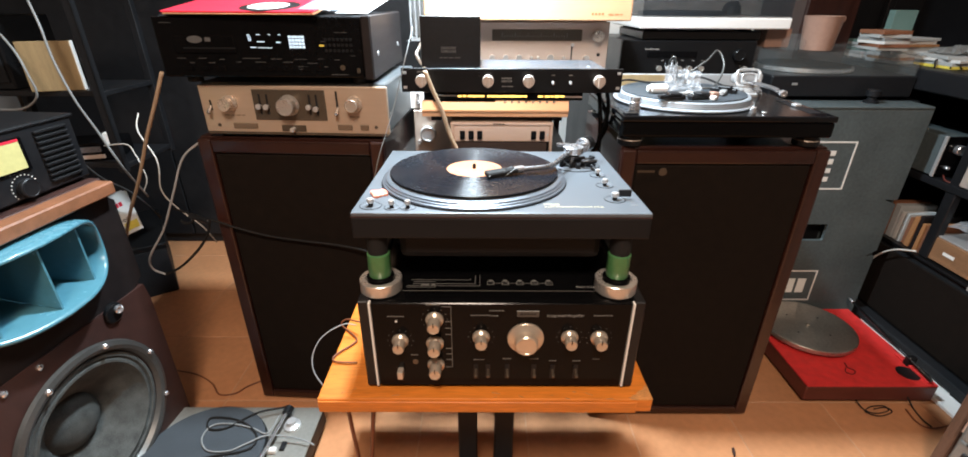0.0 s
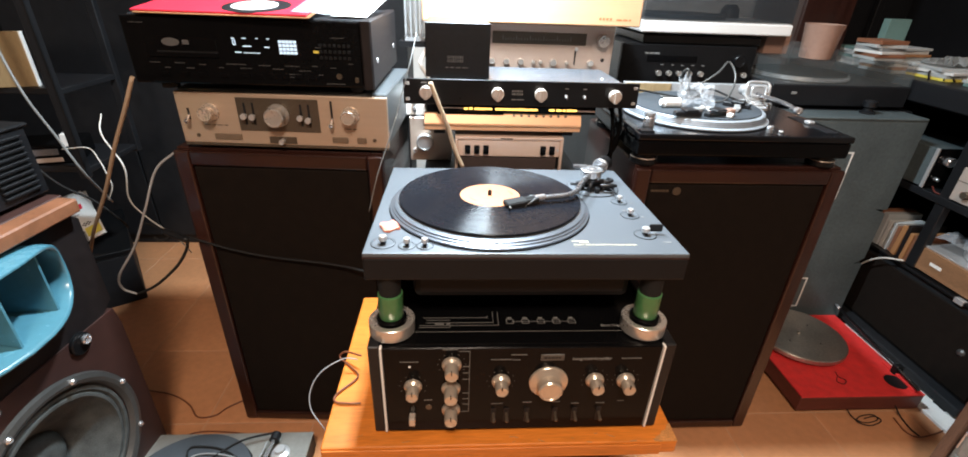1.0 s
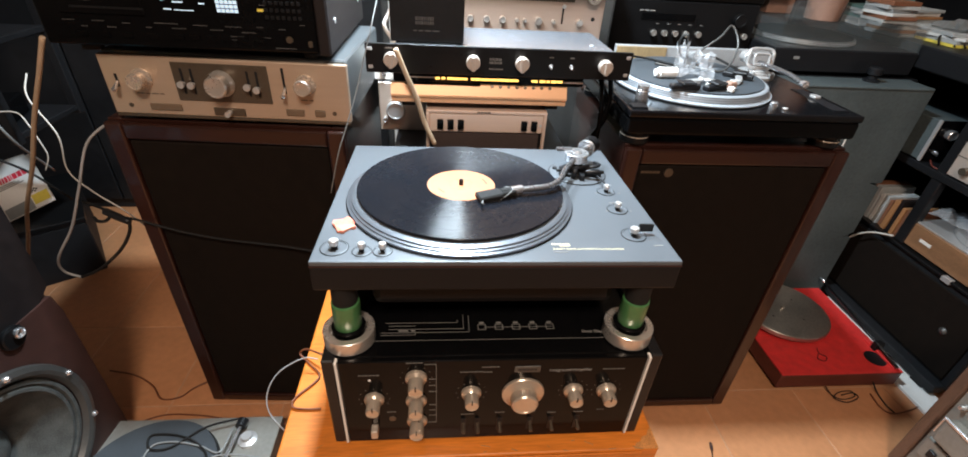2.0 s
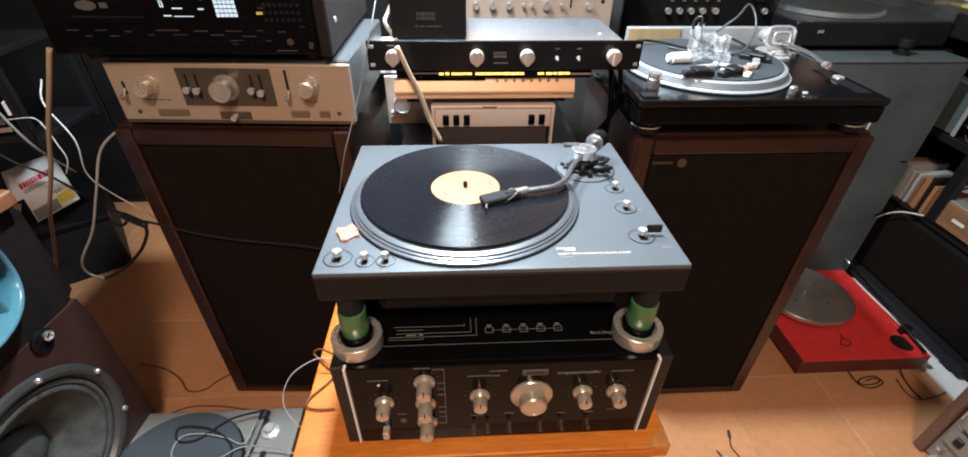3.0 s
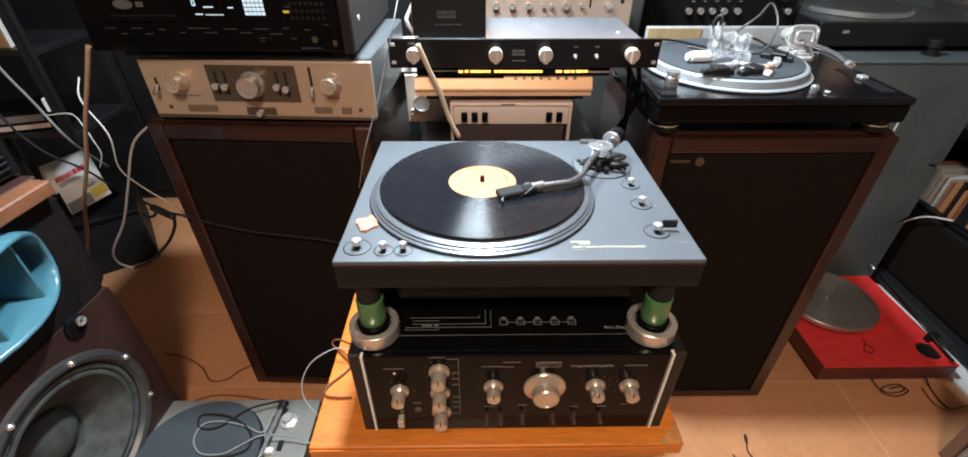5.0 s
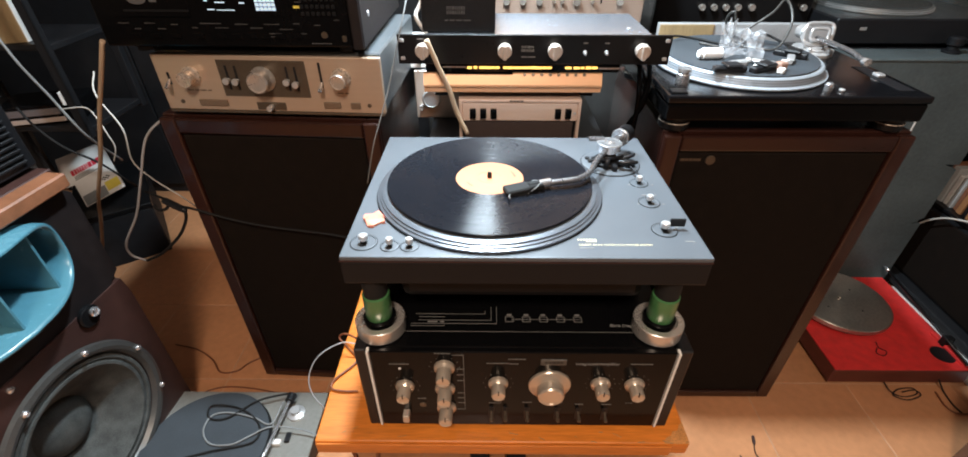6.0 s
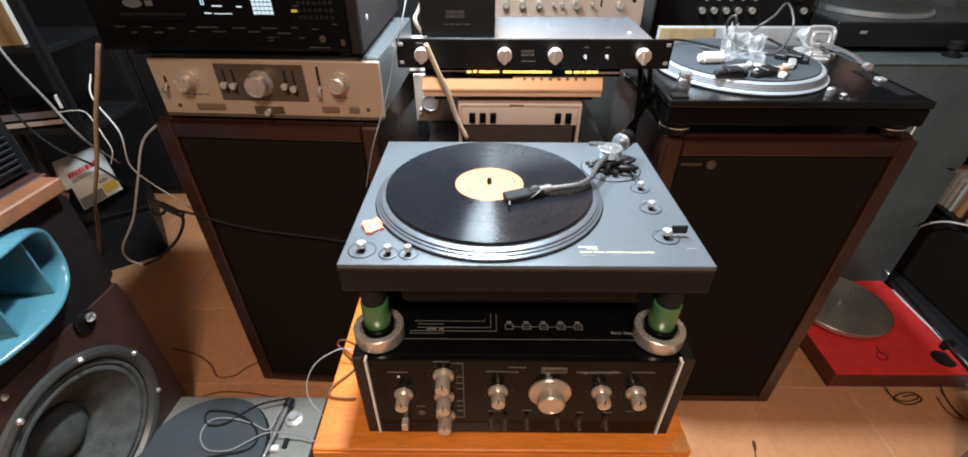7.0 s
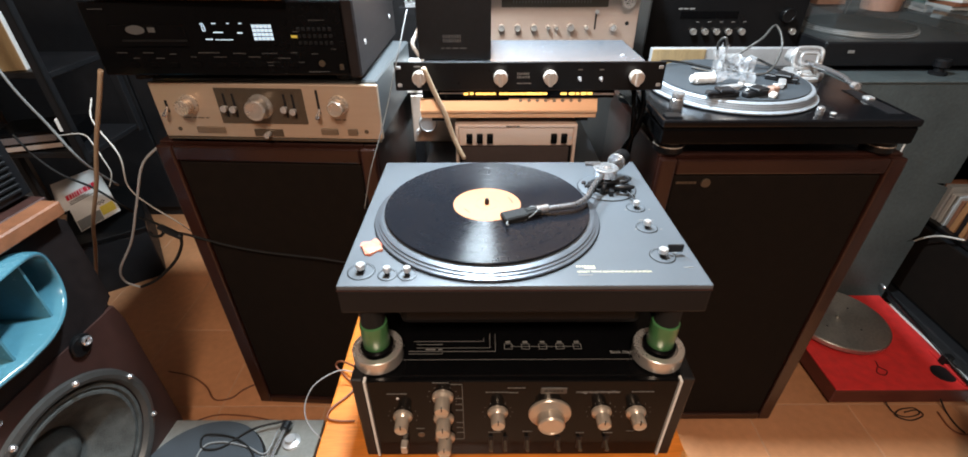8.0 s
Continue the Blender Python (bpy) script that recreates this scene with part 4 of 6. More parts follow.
for x0, x1, gap in ((-0.088, -0.07, 0.0025), (-0.066, -0.03, 0.0006), (-0.022, 0.066, 0.0008), (0.092, 0.15, 0.003)):
    x = x0
    while x < x1:
        w = min(0.006 + 0.01 * rng.random(), x1 - x + 0.001)
        part("dial_lamp", B((x, 0.0025, 0.0568 - 0.0006 * rng.random()), (x + w, 0.0045, 0.0602 + 0.0006 * rng.random())), "glow_amber", dg, "amber lit dial mark")
        x += w + gap * (0.5 + rng.random())
part("dial_edge", B((-0.134, 0.003, 0.0585), (-0.09, 0.0045, 0.0602)), "silver_glow_tint", dg)
part("dial_edge", B((0.153, 0.003, 0.056), (0.191, 0.0045, 0.0592)), "silver_glow_tint", dg)
for x in (-0.14, 0.14):
    part("foot", B((x - 0.012, 0.02, 0), (x + 0.012, 0.28, 0.012)), "rubber", gr)

pr = thing("rack_preamplifier", pose(0.031, 1.07, 0.926), "black rack-mount preamplifier with silver knobs, on the gold receiver", "preamplifier")
part("front_panel", B((-0.241, 0.0, 0.0), (0.241, 0.005, 0.0505), 0.001), "black_metal", pr)
part("case", B((-0.19, 0.005, 0.001), (0.205, 0.175, 0.047), 0.001), "black_metal", pr)
# brightness of the lid is lamp reflection put into its colour
part("lid", B((-0.191, 0.0052, 0.047), (0.206, 0.176, 0.0495), 0.0008), "lid_metal", pr, "dark metal lid, colour brightened for the lamp's sheen")
for x in (-0.196, -0.052, 0.036, 0.189):
    k = round_knob(pr, x, 0.026, 0, 0.0125, 0.018, mat="silver_face")
    part("grip", B((x - 0.0035, -0.023, 0.013), (x + 0.0035, -0.016, 0.0375), 0.001), "silver_face", k)
for x in (-0.233, 0.233):
    for z in (0.01, 0.041):
        part("rack_slot", B((x - 0.004, -0.0008, z - 0.003), (x + 0.004, 0.001, z + 0.003), 0.0008), "alu", pr)
for x in (0.09, 0.128):
    part("toggle", L((x, 0, 0.022), (0, -1, -0.2), [(0.0035, 0), (0.0035, 0.003), (0.0016, 0.004), (0.002, 0.01), (0, 0.0105)], 12), "alu", pr)
bm = bmesh.new()
for x, z, ws in ((-0.022, 0.028, (0.002, 0.0015, 0.002, 0.0015, 0.003, 0.002, 0.002)), (-0.022, 0.022, (0.002, 0.003, 0.0015, 0.002, 0.0015, 0.002, 0.003)), (-0.022, 0.012, (0.01, 0.014)), (-0.206, 0.042, (0.012,)), (0.086, 0.036, (0.008,)), (0.124, 0.036, (0.008,))):
    bars(bm, x, z, 0, ws, 0.004 if z in (0.028, 0.022) else 0.002, 0.0012)
part("print", bm, "print_mid", pr)
part("lid_screw", C((0.175, 0.05, 0.0495), (0.175, 0.05, 0.0508), 0.004, n=12), "alu", pr)

ps = thing("power_supply", pose(-0.102, 1.085, 0.9765), "small black power supply box on the preamplifier", "power supply")
part("case", B((-0.064, 0.004, 0.002), (0.064, 0.15, 0.103), 0.002), "black_metal", ps)
part("front_panel", B((-0.064, 0.0, 0.001), (0.064, 0.004, 0.103), 0.001), "black_paint", ps)
bm = bmesh.new()
for z in (0.03, 0.037):
    bars(bm, -0.02, z, 0, (0.002, 0.0015, 0.002, 0.003, 0.002, 0.0015, 0.002, 0.003, 0.002), 0.0055, 0.0015)
bars(bm, -0.024, 0.019, 0, (0.006, 0.008, 0.01, 0.012), 0.002)
part("print", bm, "print_dim", ps)
for x in (-0.055, 0.055):
    part("foot", C((x, 0.03, 0), (x, 0.03, 0.002), 0.006), "rubber", ps)

sv = thing("silver_tuner", pose(0.122, 1.476, 0.888), "silver-faced tuner with a dark dial and a row of small knobs", "tuner")
part("case", B((-0.205, 0.01, 0.006), (0.205, 0.3, 0.168), 0.003), "tuner_face", sv)
part("faceplate", B((-0.21, 0.0, 0.004), (0.21, 0.01, 0.166), 0.002), "tuner_face", sv, "brushed silver faceplate")
dl = part("dial_window", B((-0.128, -0.002, 0.115), (0.132, 0.001, 0.146), 0.001), "bronze", sv, "dark dial window")
bm = bmesh.new()
for k in range(26):
    box(bm, (-0.1 + 0.0075 * k, -0.0026, 0.125), (-0.0985 + 0.0075 * k, -0.0015, 0.130 if k % 5 else 0.136))
part("dial_marks", bm, "print_grey", dl)
round_knob(sv, 0.176, 0.130, 0, 0.0165, 0.024, mat="steel", name="tuning_knob")
for x, r in ((-0.128, 0.009), (-0.088, 0.009), (-0.048, 0.009), (-0.012, 0.005), (0.008, 0.005), (0.043, 0.0105), (0.082, 0.005), (0.148, 0.0095)):
    round_knob(sv, x, 0.070, 0, r * 0.88, 0.018, mat="steel")
part("slider_slot", B((0.103, -0.001, 0.064), (0.107, 0.001, 0.102)), "black_paint", sv)
part("jack", C((0.184, 0.001, 0.078), (0.184, -0.001, 0.078), 0.005, n=16), "black_paint", sv)
part("jack", C((-0.178, 0.001, 0.074), (-0.178, -0.001, 0.074), 0.004, n=16), "black_paint", sv)
part("power_switch", L((-0.172, 0, 0.128), (0, -1, 0.3), [(0.004, 0), (0.004, 0.003), (0.002, 0.004), (0.0026, 0.012), (0, 0.0125)], 12), "steel", sv)
part("slider_cap", L((0.105, 0, 0.106), (0, -1, 0), [(0.003, 0), (0.003, 0.006), (0.005, 0.007), (0.005, 0.011), (0, 0.012)], 14), "alu", sv)
for x in (-0.17, 0.17):
    part("foot", B((x - 0.015, 0.02, 0), (x + 0.015, 0.28, 0.006)), "rubber", sv)

gd = thing("gold_component", pose(0.088, 1.39, 1.056), "pale gold blank-fronted component stacked on the silver tuner", "hi-fi component")
part("case", B((-0.27, 0.008, 0.004), (0.27, 0.34, 0.15), 0.003), "gold_face", gd)
part("front_panel", B((-0.279, 0.0, 0.004), (0.279, 0.008, 0.15), 0.003), "gold_face", gd, "pale gold front panel")
bm = bmesh.new()
bars(bm, 0.17, 0.018, 0, (0.006, 0.006, 0.006, 0.006), 0.006)
bars(bm, 0.215, 0.018, 0, (0.014, 0.012, 0.006), 0.004)
part("print", bm, "label_orange", gd)
for x in (-0.2, 0.2):
    part("foot", B((x - 0.02, 0.1, -0.0), (x + 0.02, 0.3, 0.005)), "rubber", gd)

sa = thing("silver_control_amplifier", pose(-0.178, 1.335, 0.713), "silver-faced amplifier with one large knob in the rack", "amplifier")
part("case", B((-0.045, 0.006, 0.0), (0.06, 0.28, 0.12), 0.002), "black_metal", sa)
part("faceplate", B((-0.048, 0.0, 0.0), (0.062, 0.006, 0.118), 0.002), "silver_face", sa)
round_knob(sa, -0.008, 0.055, 0, 0.0225, 0.022, mat="alu", name="volume_knob")
round_knob(sa, -0.034, 0.03, 0, 0.006, 0.014, mat="alu")

cn = thing("connector_box", pose(-0.212, 1.345, 0.8335), "pale blue-grey box with chrome sockets", "connector box")
part("case", B((-0.025, 0.0, 0.0), (0.03, 0.1, 0.058), 0.002), "white", cn)
for z in (0.02, 0.042):
    part("socket", L((0.0, 0, z), (0, -1, 0), [(0.006, 0), (0.006, 0.006), (0.004, 0.012), (0.004, 0.016), (0, 0.016)], 14), "chrome", cn)

wr = thing("plastic_slot_rack", pose(-0.215, 1.5, 1.0), "white slotted plastic rack standing on the shelf behind the power supply", "plastic rack")
part("base", B((-0.03, 0, 0), (0.06, 0.1, 0.008)), "clear_cable", wr)
for k in range(7):
    part("slat", B((-0.03 + 0.014 * k, 0, 0.008), (-0.025 + 0.014 * k, 0.1, 0.13), 0.001), "clear_cable", wr)
solo("rack_shelf", B((-0.26, 1.49, 0.985), (-0.14, 1.7, 1.0)), "black_paint", "small black shelf carrying a plastic rack", "shelf")

for pts in ([(0.235, 1.12, 0.93), (0.24, 1.1, 0.87), (0.25, 1.12, 0.8), (0.26, 1.16, 0.72)], [(0.25, 1.14, 0.95), (0.262, 1.12, 0.88), (0.245, 1.11, 0.81), (0.25, 1.15, 0.713)], [(0.22, 1.16, 0.94), (0.245, 1.13, 0.9), (0.265, 1.13, 0.84), (0.24, 1.15, 0.76), (0.25, 1.17, 0.7)]):
    solo("rack_cable", T(pts, 0.005), "black_gloss", "thick black cable hanging behind the rack preamplifier", "cable", "cables behind the rack")


# ---- right side ----
def front_hole(bm, x0, x1, z0, z1, outline, y0, y1):
    """A board in the xz plane with one hole; outline gives the hole's point at an angle."""
    n = 48
    cx = sum(outline(2 * math.pi * k / n)[0] for k in range(n)) / n
    cz = sum(outline(2 * math.pi * k / n)[1] for k in range(n)) / n
    rings = []
    for y in (y0, y1):
        inner, outer = [], []
        for k in range(n):
            a = 2 * math.pi * k / n
            c, s = math.cos(a), math.sin(a)
            tx = ((x1 - cx) / c if c > 1e-9 else (x0 - cx) / c if c < -1e-9 else 1e9)
            tz = ((z1 - cz) / s if s > 1e-9 else (z0 - cz) / s if s < -1e-9 else 1e9)
            t = min(tx, tz)
            ix, iz = outline(a)
            inner.append(bm.verts.new((ix, y, iz)))
            outer.append(bm.verts.new((cx + c * t, y, cz + s * t)))
        rings.append((inner, outer))
    (i0, o0), (i1, o1) = rings
    for k in range(n):
        j = (k + 1) % n
        bm.faces.new((i0[k], i0[j], o0[j], o0[k]))
        bm.faces.new((i1[k], o1[k], o1[j], i1[j]))
        bm.faces.new((i0[k], i1[k], i1[j], i0[j]))
        bm.faces.new((o0[k], o0[j], o1[j], o1[k]))


tb = thing("record_player", pose(0.502, 1.02, 0.815), "glossy black record player littered with small parts, on the tall loudspeaker", "record player")
for x in (-0.2, 0.2):
    for y in (0.035, 0.32):
        part("foot", L((x, y, 0), (0, 0, 1), [(0.024, 0), (0.028, 0.003), (0.028, 0.014), (0.025, 0.016), (0.025, 0.024)], 28), "black_metal", tb)
        part("foot_ring", L((x, y, 0.0138), (0, 0, 1), [(0.0284, 0), (0.0288, 0.0008), (0.0284, 0.0018), (0.0275, 0.0022)], 28, cap=False), "knob", tb, "thin bronze ring")
part("plinth", B((-0.2325, 0, 0.024), (0.2325, 0.365, 0.058), 0.006, 3), "black_gloss", tb)
part("top_plate", B((-0.234, -0.001, 0.058), (0.234, 0.366, 0.072), 0.004, 3), "piano", tb, "glossy black deck")
px2, py2, z2 = -0.041, 0.182, 0.072
part("platter", L((px2, py2, z2), (0, 0, 1), [(0.162, 0.001), (0.164, 0.003), (0.164, 0.005), (0.157, 0.007), (0.154, 0.019), (0.151, 0.021), (0.146, 0.021), (0, 0.021)], 96), "bright_platter", tb, "silver platter with strobe dots")
bm = bmesh.new()
for row, (r, z) in enumerate(((0.1575, 0.0095), (0.1562, 0.0135), (0.155, 0.0175))):
    for k in range(110):
        a = math.pi + math.pi * k / 110
        c, s = math.cos(a), math.sin(a)
        u, w, q = Vector((-s, c, 0)), Vector((c, s, 0)), Vector((0, 0, 0.0012))
        p0 = Vector((px2, py2, z2 + z)) + w * (r + 0.0003)
        vs = [bm.verts.new(p0 + u * i * 0.0012 + q * j) for i, j in ((-1, -1), (1, -1), (1, 1), (-1, 1))]
        bm.faces.new(vs)
tagged(part("strobe_dots", bm, "slate", tb), kind="stuff")
part("slip_mat", L((px2, py2, z2 + 0.021), (0, 0, 1), [(0.145, 0), (0.145, 0.003), (0, 0.003)], 72), "mat_dark", tb, "dark felt mat")
part("strobe_tower", L((-0.187, 0.072, z2), (0, 0, 1), [(0.013, 0), (0.013, 0.016), (0.0115, 0.018), (0.0115, 0.021), (0.013, 0.022), (0.0125, 0.027), (0, 0.027)], 24), "chrome", tb, "chrome strobe lamp tower")
part("start_button", B((-0.225, 0.012, z2), (-0.195, 0.034, z2 + 0.003), 0.001), "black_metal", tb)
part("stylus_lamp", L((0.062, 0.032, z2), (0, 0, 1), [(0.007, 0), (0.007, 0.012), (0.005, 0.014), (0, 0.014)], 16), "chrome", tb)
part("speed_button", C((0.085, 0.028, z2), (0.085, 0.028, z2 + 0.004), 0.005, n=16), "alu", tb)
part("arm_base", L((0.158, 0.27, z2), (0, 0, 1), [(0.044, 0), (0.044, 0.006), (0.036, 0.009), (0.036, 0.013), (0, 0.013)], 40), "alu", tb)
bm = bmesh.new()
for hw, hh, dy, rr in ((0.03, 0.02, 0.0, 0.0042), (0.0185, 0.011, -0.006, 0.0034)):
    loop = []
    for k in range(33):
        a = 2 * math.pi * k / 32
        c, s = math.cos(a), math.sin(a)
        loop.append((0.158 + hw * math.copysign(abs(c) ** 0.45, c), 0.262 + dy + 0.4 * hh * s, z2 + 0.042 + hh * math.copysign(abs(s) ** 0.45, s)))
    tube(bm, loop, rr, 8)
part("gimbal", bm, "alu", tb, "pale rounded-square bearing rings")
bm = bmesh.new()
lathe(bm, (0.158, 0.262, z2 + 0.013), (0, 0, 1), [(0.02, 0), (0.02, 0.004), (0.011, 0.006), (0.009, 0.02), (0, 0.021)], 24)
box(bm, (0.134, 0.236, z2 + 0.009), (0.142, 0.244, z2 + 0.02), 0.002)
box(bm, (0.172, 0.228, z2 + 0.009), (0.184, 0.24, z2 + 0.018), 0.002)
part("arm_pillar", bm, "alu", tb)
part("arm_tube", T([(0.158, 0.262, z2 + 0.034), (0.166, 0.2, z2 + 0.034), (0.168, 0.15, z2 + 0.033), (0.158, 0.115, z2 + 0.033), (0.156, 0.095, z2 + 0.032)], 0.0050, 14), "arm_metal", tb, "bent silver arm tube without headshell")
part("arm_socket", L((0.156, 0.1, z2 + 0.032), (0, -1, 0), [(0.007, 0), (0.0078, 0.002), (0.0078, 0.012), (0.006, 0.013), (0.0045, 0.006), (0, 0.006)], 20), "chrome", tb)
part("pitch_slider", B((0.19, 0.03, z2), (0.218, 0.17, z2 + 0.001)), "black_paint", tb)
part("slider_cap", B((0.196, 0.1, z2), (0.212, 0.118, z2 + 0.007), 0.002), "alu", tb)
part("counterweight", L((0.158, 0.3, z2 + 0.034), (0, 1, 0), [(0.013, 0), (0.0145, 0.002), (0.0145, 0.025), (0, 0.025)], 24), "alu", tb)

# litter on its mat
zm = 0.815 + 0.072 + 0.0245
bg = thing("plastic_bag", pose(0.44, 1.17, zm), "small crumpled clear plastic bag on the record player", "plastic bag")
rng = random.Random(11)
for nm, (ox, oy, wd, tall, lean, turn) in enumerate(((-0.026, 0.0, 0.036, 0.062, 0.25, 0.5), (0.0, 0.012, 0.05, 0.05, -0.3, -0.35), (0.026, -0.004, 0.044, 0.048, 0.5, 0.3), (0.006, -0.016, 0.06, 0.024, -0.9, 0.1))):
    bm = bmesh.new()
    g = []
    for i in range(7):
        row = []
        for j in range(6):
            u, w = i / 6 - 0.5, j / 5
            fold = 0.012 * noise.noise(Vector((i * 0.7, j * 0.8, nm * 3.7))) + 0.004 * (rng.random() - 0.5)
            x, y = wd * u * (0.75 + 0.5 * w) + 0.003 * rng.random(), lean * tall * (w - 0.5) + fold
            row.append(bm.verts.new((ox + x * math.cos(turn) - y * math.sin(turn), oy + x * math.sin(turn) + y * math.cos(turn), 0.001 + tall * w * (0.85 + 0.3 * rng.random()))))
        g.append(row)
    for i in range(6):
        for j in range(5):
            bm.faces.new((g[i][j], g[i + 1][j], g[i + 1][j + 1]))
            bm.faces.new((g[i][j], g[i + 1][j + 1], g[i][j + 1]))
    bmesh.ops.solidify(bm, geom=bm.faces[:], thickness=0.0004)
    part("film_fold", bm, "film", bg)
solo("white_tube", L((0.358, 1.155, zm + 0.0105), (1, 0.12, 0), [(0.004, 0), (0.0075, 0.001), (0.0075, 0.008), (0.0105, 0.009), (0.0105, 0.046), (0.009, 0.048), (0, 0.048)], 20), "white", "small white plastic tube on the mat", "plastic tube")
bm = bmesh.new()
box(bm, (-0.03, -0.008, 0), (0.03, 0.008, 0.01), 0.002)
box(bm, (-0.012, -0.014, 0.01), (0.018, 0.014, 0.015), 0.002)
hsA = solo("headshell", bm, "black_paint", "loose black headshell on the mat", "headshell", "loose headshells", m=pose(0.455, 1.085, zm, 0, 0, 25))
copy_thing(hsA, pose(0.55, 1.175, zm, 0, 0, -40))
copy_thing(hsA, pose(0.39, 1.08, zm, 0, 0, 4))
solo("cartridge", B((-0.008, -0.008, 0), (0.01, 0.008, 0.015), 0.003, 2), "cup", "small amber phono cartridge on the mat", "cartridge", m=pose(0.487, 1.09, zm, 0, 0, 20))
solo("plastic_piece", B((-0.008, -0.006, 0), (0.008, 0.006, 0.009), 0.002), "white", "small white plastic piece on the mat", "plastic piece", m=pose(0.48, 1.072, zm, 0, 0, 50))
bm = bmesh.new()
box(bm, (-0.02, -0.007, 0.004), (0.02, 0.007, 0.009), 0.002)
box(bm, (-0.004, -0.006, 0), (0.014, 0.006, 0.004), 0.001)
cyl(bm, (-0.032, 0, 0.006), (-0.02, 0, 0.006), 0.004, n=12)
hsB = solo("silver_headshell", bm, "alu", "loose silver headshell on the mat", "headshell", "loose silver headshells", m=pose(0.535, 1.145, zm, 0, 0, 60))
copy_thing(hsB, pose(0.425, 1.118, zm, 0, 0, 18))
copy_thing(hsB, pose(0.47, 1.118, zm, 0, 0, -35))
for x, y, a in ((0.452, 1.105, 20), (0.495, 1.105, -30), (0.515, 1.13, 70), (0.40, 1.105, 10)):
    bm = bmesh.new()
    box(bm, (-0.007, -0.004, 0), (0.007, 0.004, 0.005), 0.0015)
    box(bm, (-0.003, -0.0055, 0.005), (0.003, 0.0055, 0.007), 0.001)
    solo("plastic_clip", bm, "white" if a > 0 else "steel", "tiny pale clip among the litter on the mat", "clip", "loose clips", m=pose(x, y, zm, 0, 0, a))
solo("plug_block", B((-0.022, -0.012, 0), (0.022, 0.012, 0.026), 0.003), "greycable", "dark grey plug block on the mat", "plug", m=pose(0.49, 1.28, zm, 0, 0, 10))
solo("signal_cable", T([(0.40, 1.26, zm + 0.004), (0.45, 1.23, zm + 0.006), (0.43, 1.2, zm + 0.075), (0.425, 1.22, zm + 0.06), (0.46, 1.25, zm + 0.02), (0.53, 1.26, zm + 0.06), (0.565, 1.28, zm + 0.085), (0.575, 1.25, zm + 0.05), (0.54, 1.21, zm + 0.008), (0.5, 1.22, zm + 0.004), (0.46, 1.27, zm + 0.004)], 0.0024), "cast_grey", "grey looped signal cable on the mat", "cable")
solo("signal_cable", T([(0.30, 1.24, zm + 0.004), (0.34, 1.28, zm + 0.012), (0.4, 1.3, zm + 0.004), (0.47, 1.24, zm + 0.004), (0.53, 1.28, zm + 0.02), (0.58, 1.22, zm + 0.004)], 0.0025), "rubber", "black signal cable lying on the mat", "cable")
pk = thing("wooden_plank", pose(0.56, 1.41, 0.8155), "pale plank standing on edge behind the black record player", "plank")
part("board", B((-0.2, 0, 0), (0.21, 0.018, 0.105), 0.001), "clear_cable", pk, "white-painted board")
part("bare_end", B((-0.2, -0.003, 0.0), (-0.07, 0, 0.104), 0.001), "pine", pk, "bare wood end")

# grey loudspeaker panel behind
jb = thing("grey_cabinet", pose(1.125, 1.5, 0), "grey painted upright cabinet with white framed marks", "cabinet")
bm = bmesh.new()
front_hole(bm, -0.25, 0.262, 0.28, 0.5, lambda a: (0.0 + 0.055 * max(-1, min(1, 1.35 * math.cos(a))), 0.375 + 0.032 * max(-1, min(1, 1.35 * math.sin(a)))), 0, 0.012)
part("handle_panel", bm, "grey_carpet", jb)
part("front_panel", B((-0.25, 0, 0.5), (0.262, 0.012, 0.806), 0.0), "grey_carpet", jb)
part("front_panel", B((-0.25, 0, 0), (0.262, 0.012, 0.28), 0.0), "grey_carpet", jb)
part("body", B((-0.25, 0.06, 0), (0.262, 0.098, 0.806), 0.004), "grey_carpet", jb)
part("top_cap", B((-0.251, -0.002, 0.806), (0.263, 0.098, 0.815), 0.004, 2), "grey_carpet", jb)
part("side_panel", B((0.254, 0.012, 0), (0.262, 0.06, 0.806)), "grey_carpet", jb)
part("side_panel", B((-0.25, 0.012, 0), (-0.242, 0.06, 0.806)), "grey_carpet", jb)
hd2 = part("recess", B((-0.07, 0.05, 0.32), (0.07, 0.06, 0.43)), "black_paint", jb)
for x0, x1, z0, z1 in ((-0.12, 0.058, 0.537, 0.703), (-0.11, 0.078, 0.09, 0.22)):
    bm = bmesh.new()
    w = 0.005
    box(bm, (x0, -0.0012, z0), (x0 + w, 0.0005, z1))
    box(bm, (x1 - w, -0.0012, z0), (x1, 0.0005, z1))
    box(bm, (x0 + w, -0.0012, z0), (x1 - w, 0.0005, z0 + w))
    box(bm, (x0 + w, -0.0012, z1 - w), (x1 - w, 0.0005, z1))
    part("white_frame", bm, "print_white", jb, "white painted frame")
bm = bmesh.new()
for z0, z1, x0, x1 in ((0.655, 0.672, -0.075, -0.003), (0.626, 0.644, -0.075, -0.003), (0.596, 0.612, -0.075, -0.003), (0.566, 0.582, -0.075, -0.003), (0.612, 0.618, -0.04, -0.03)):
    box(bm, (x0, -0.0012, z0), (x1, 0.0005, z1))
part("white_mark", bm, "print_white", jb, "white painted maker's mark")
bm = bmesh.new()
for x0, x1 in ((-0.05, -0.03), (-0.02, 0.005), (0.015, 0.045)):
    box(bm, (x0, -0.0012, 0.125), (x1, 0.0005, 0.185))
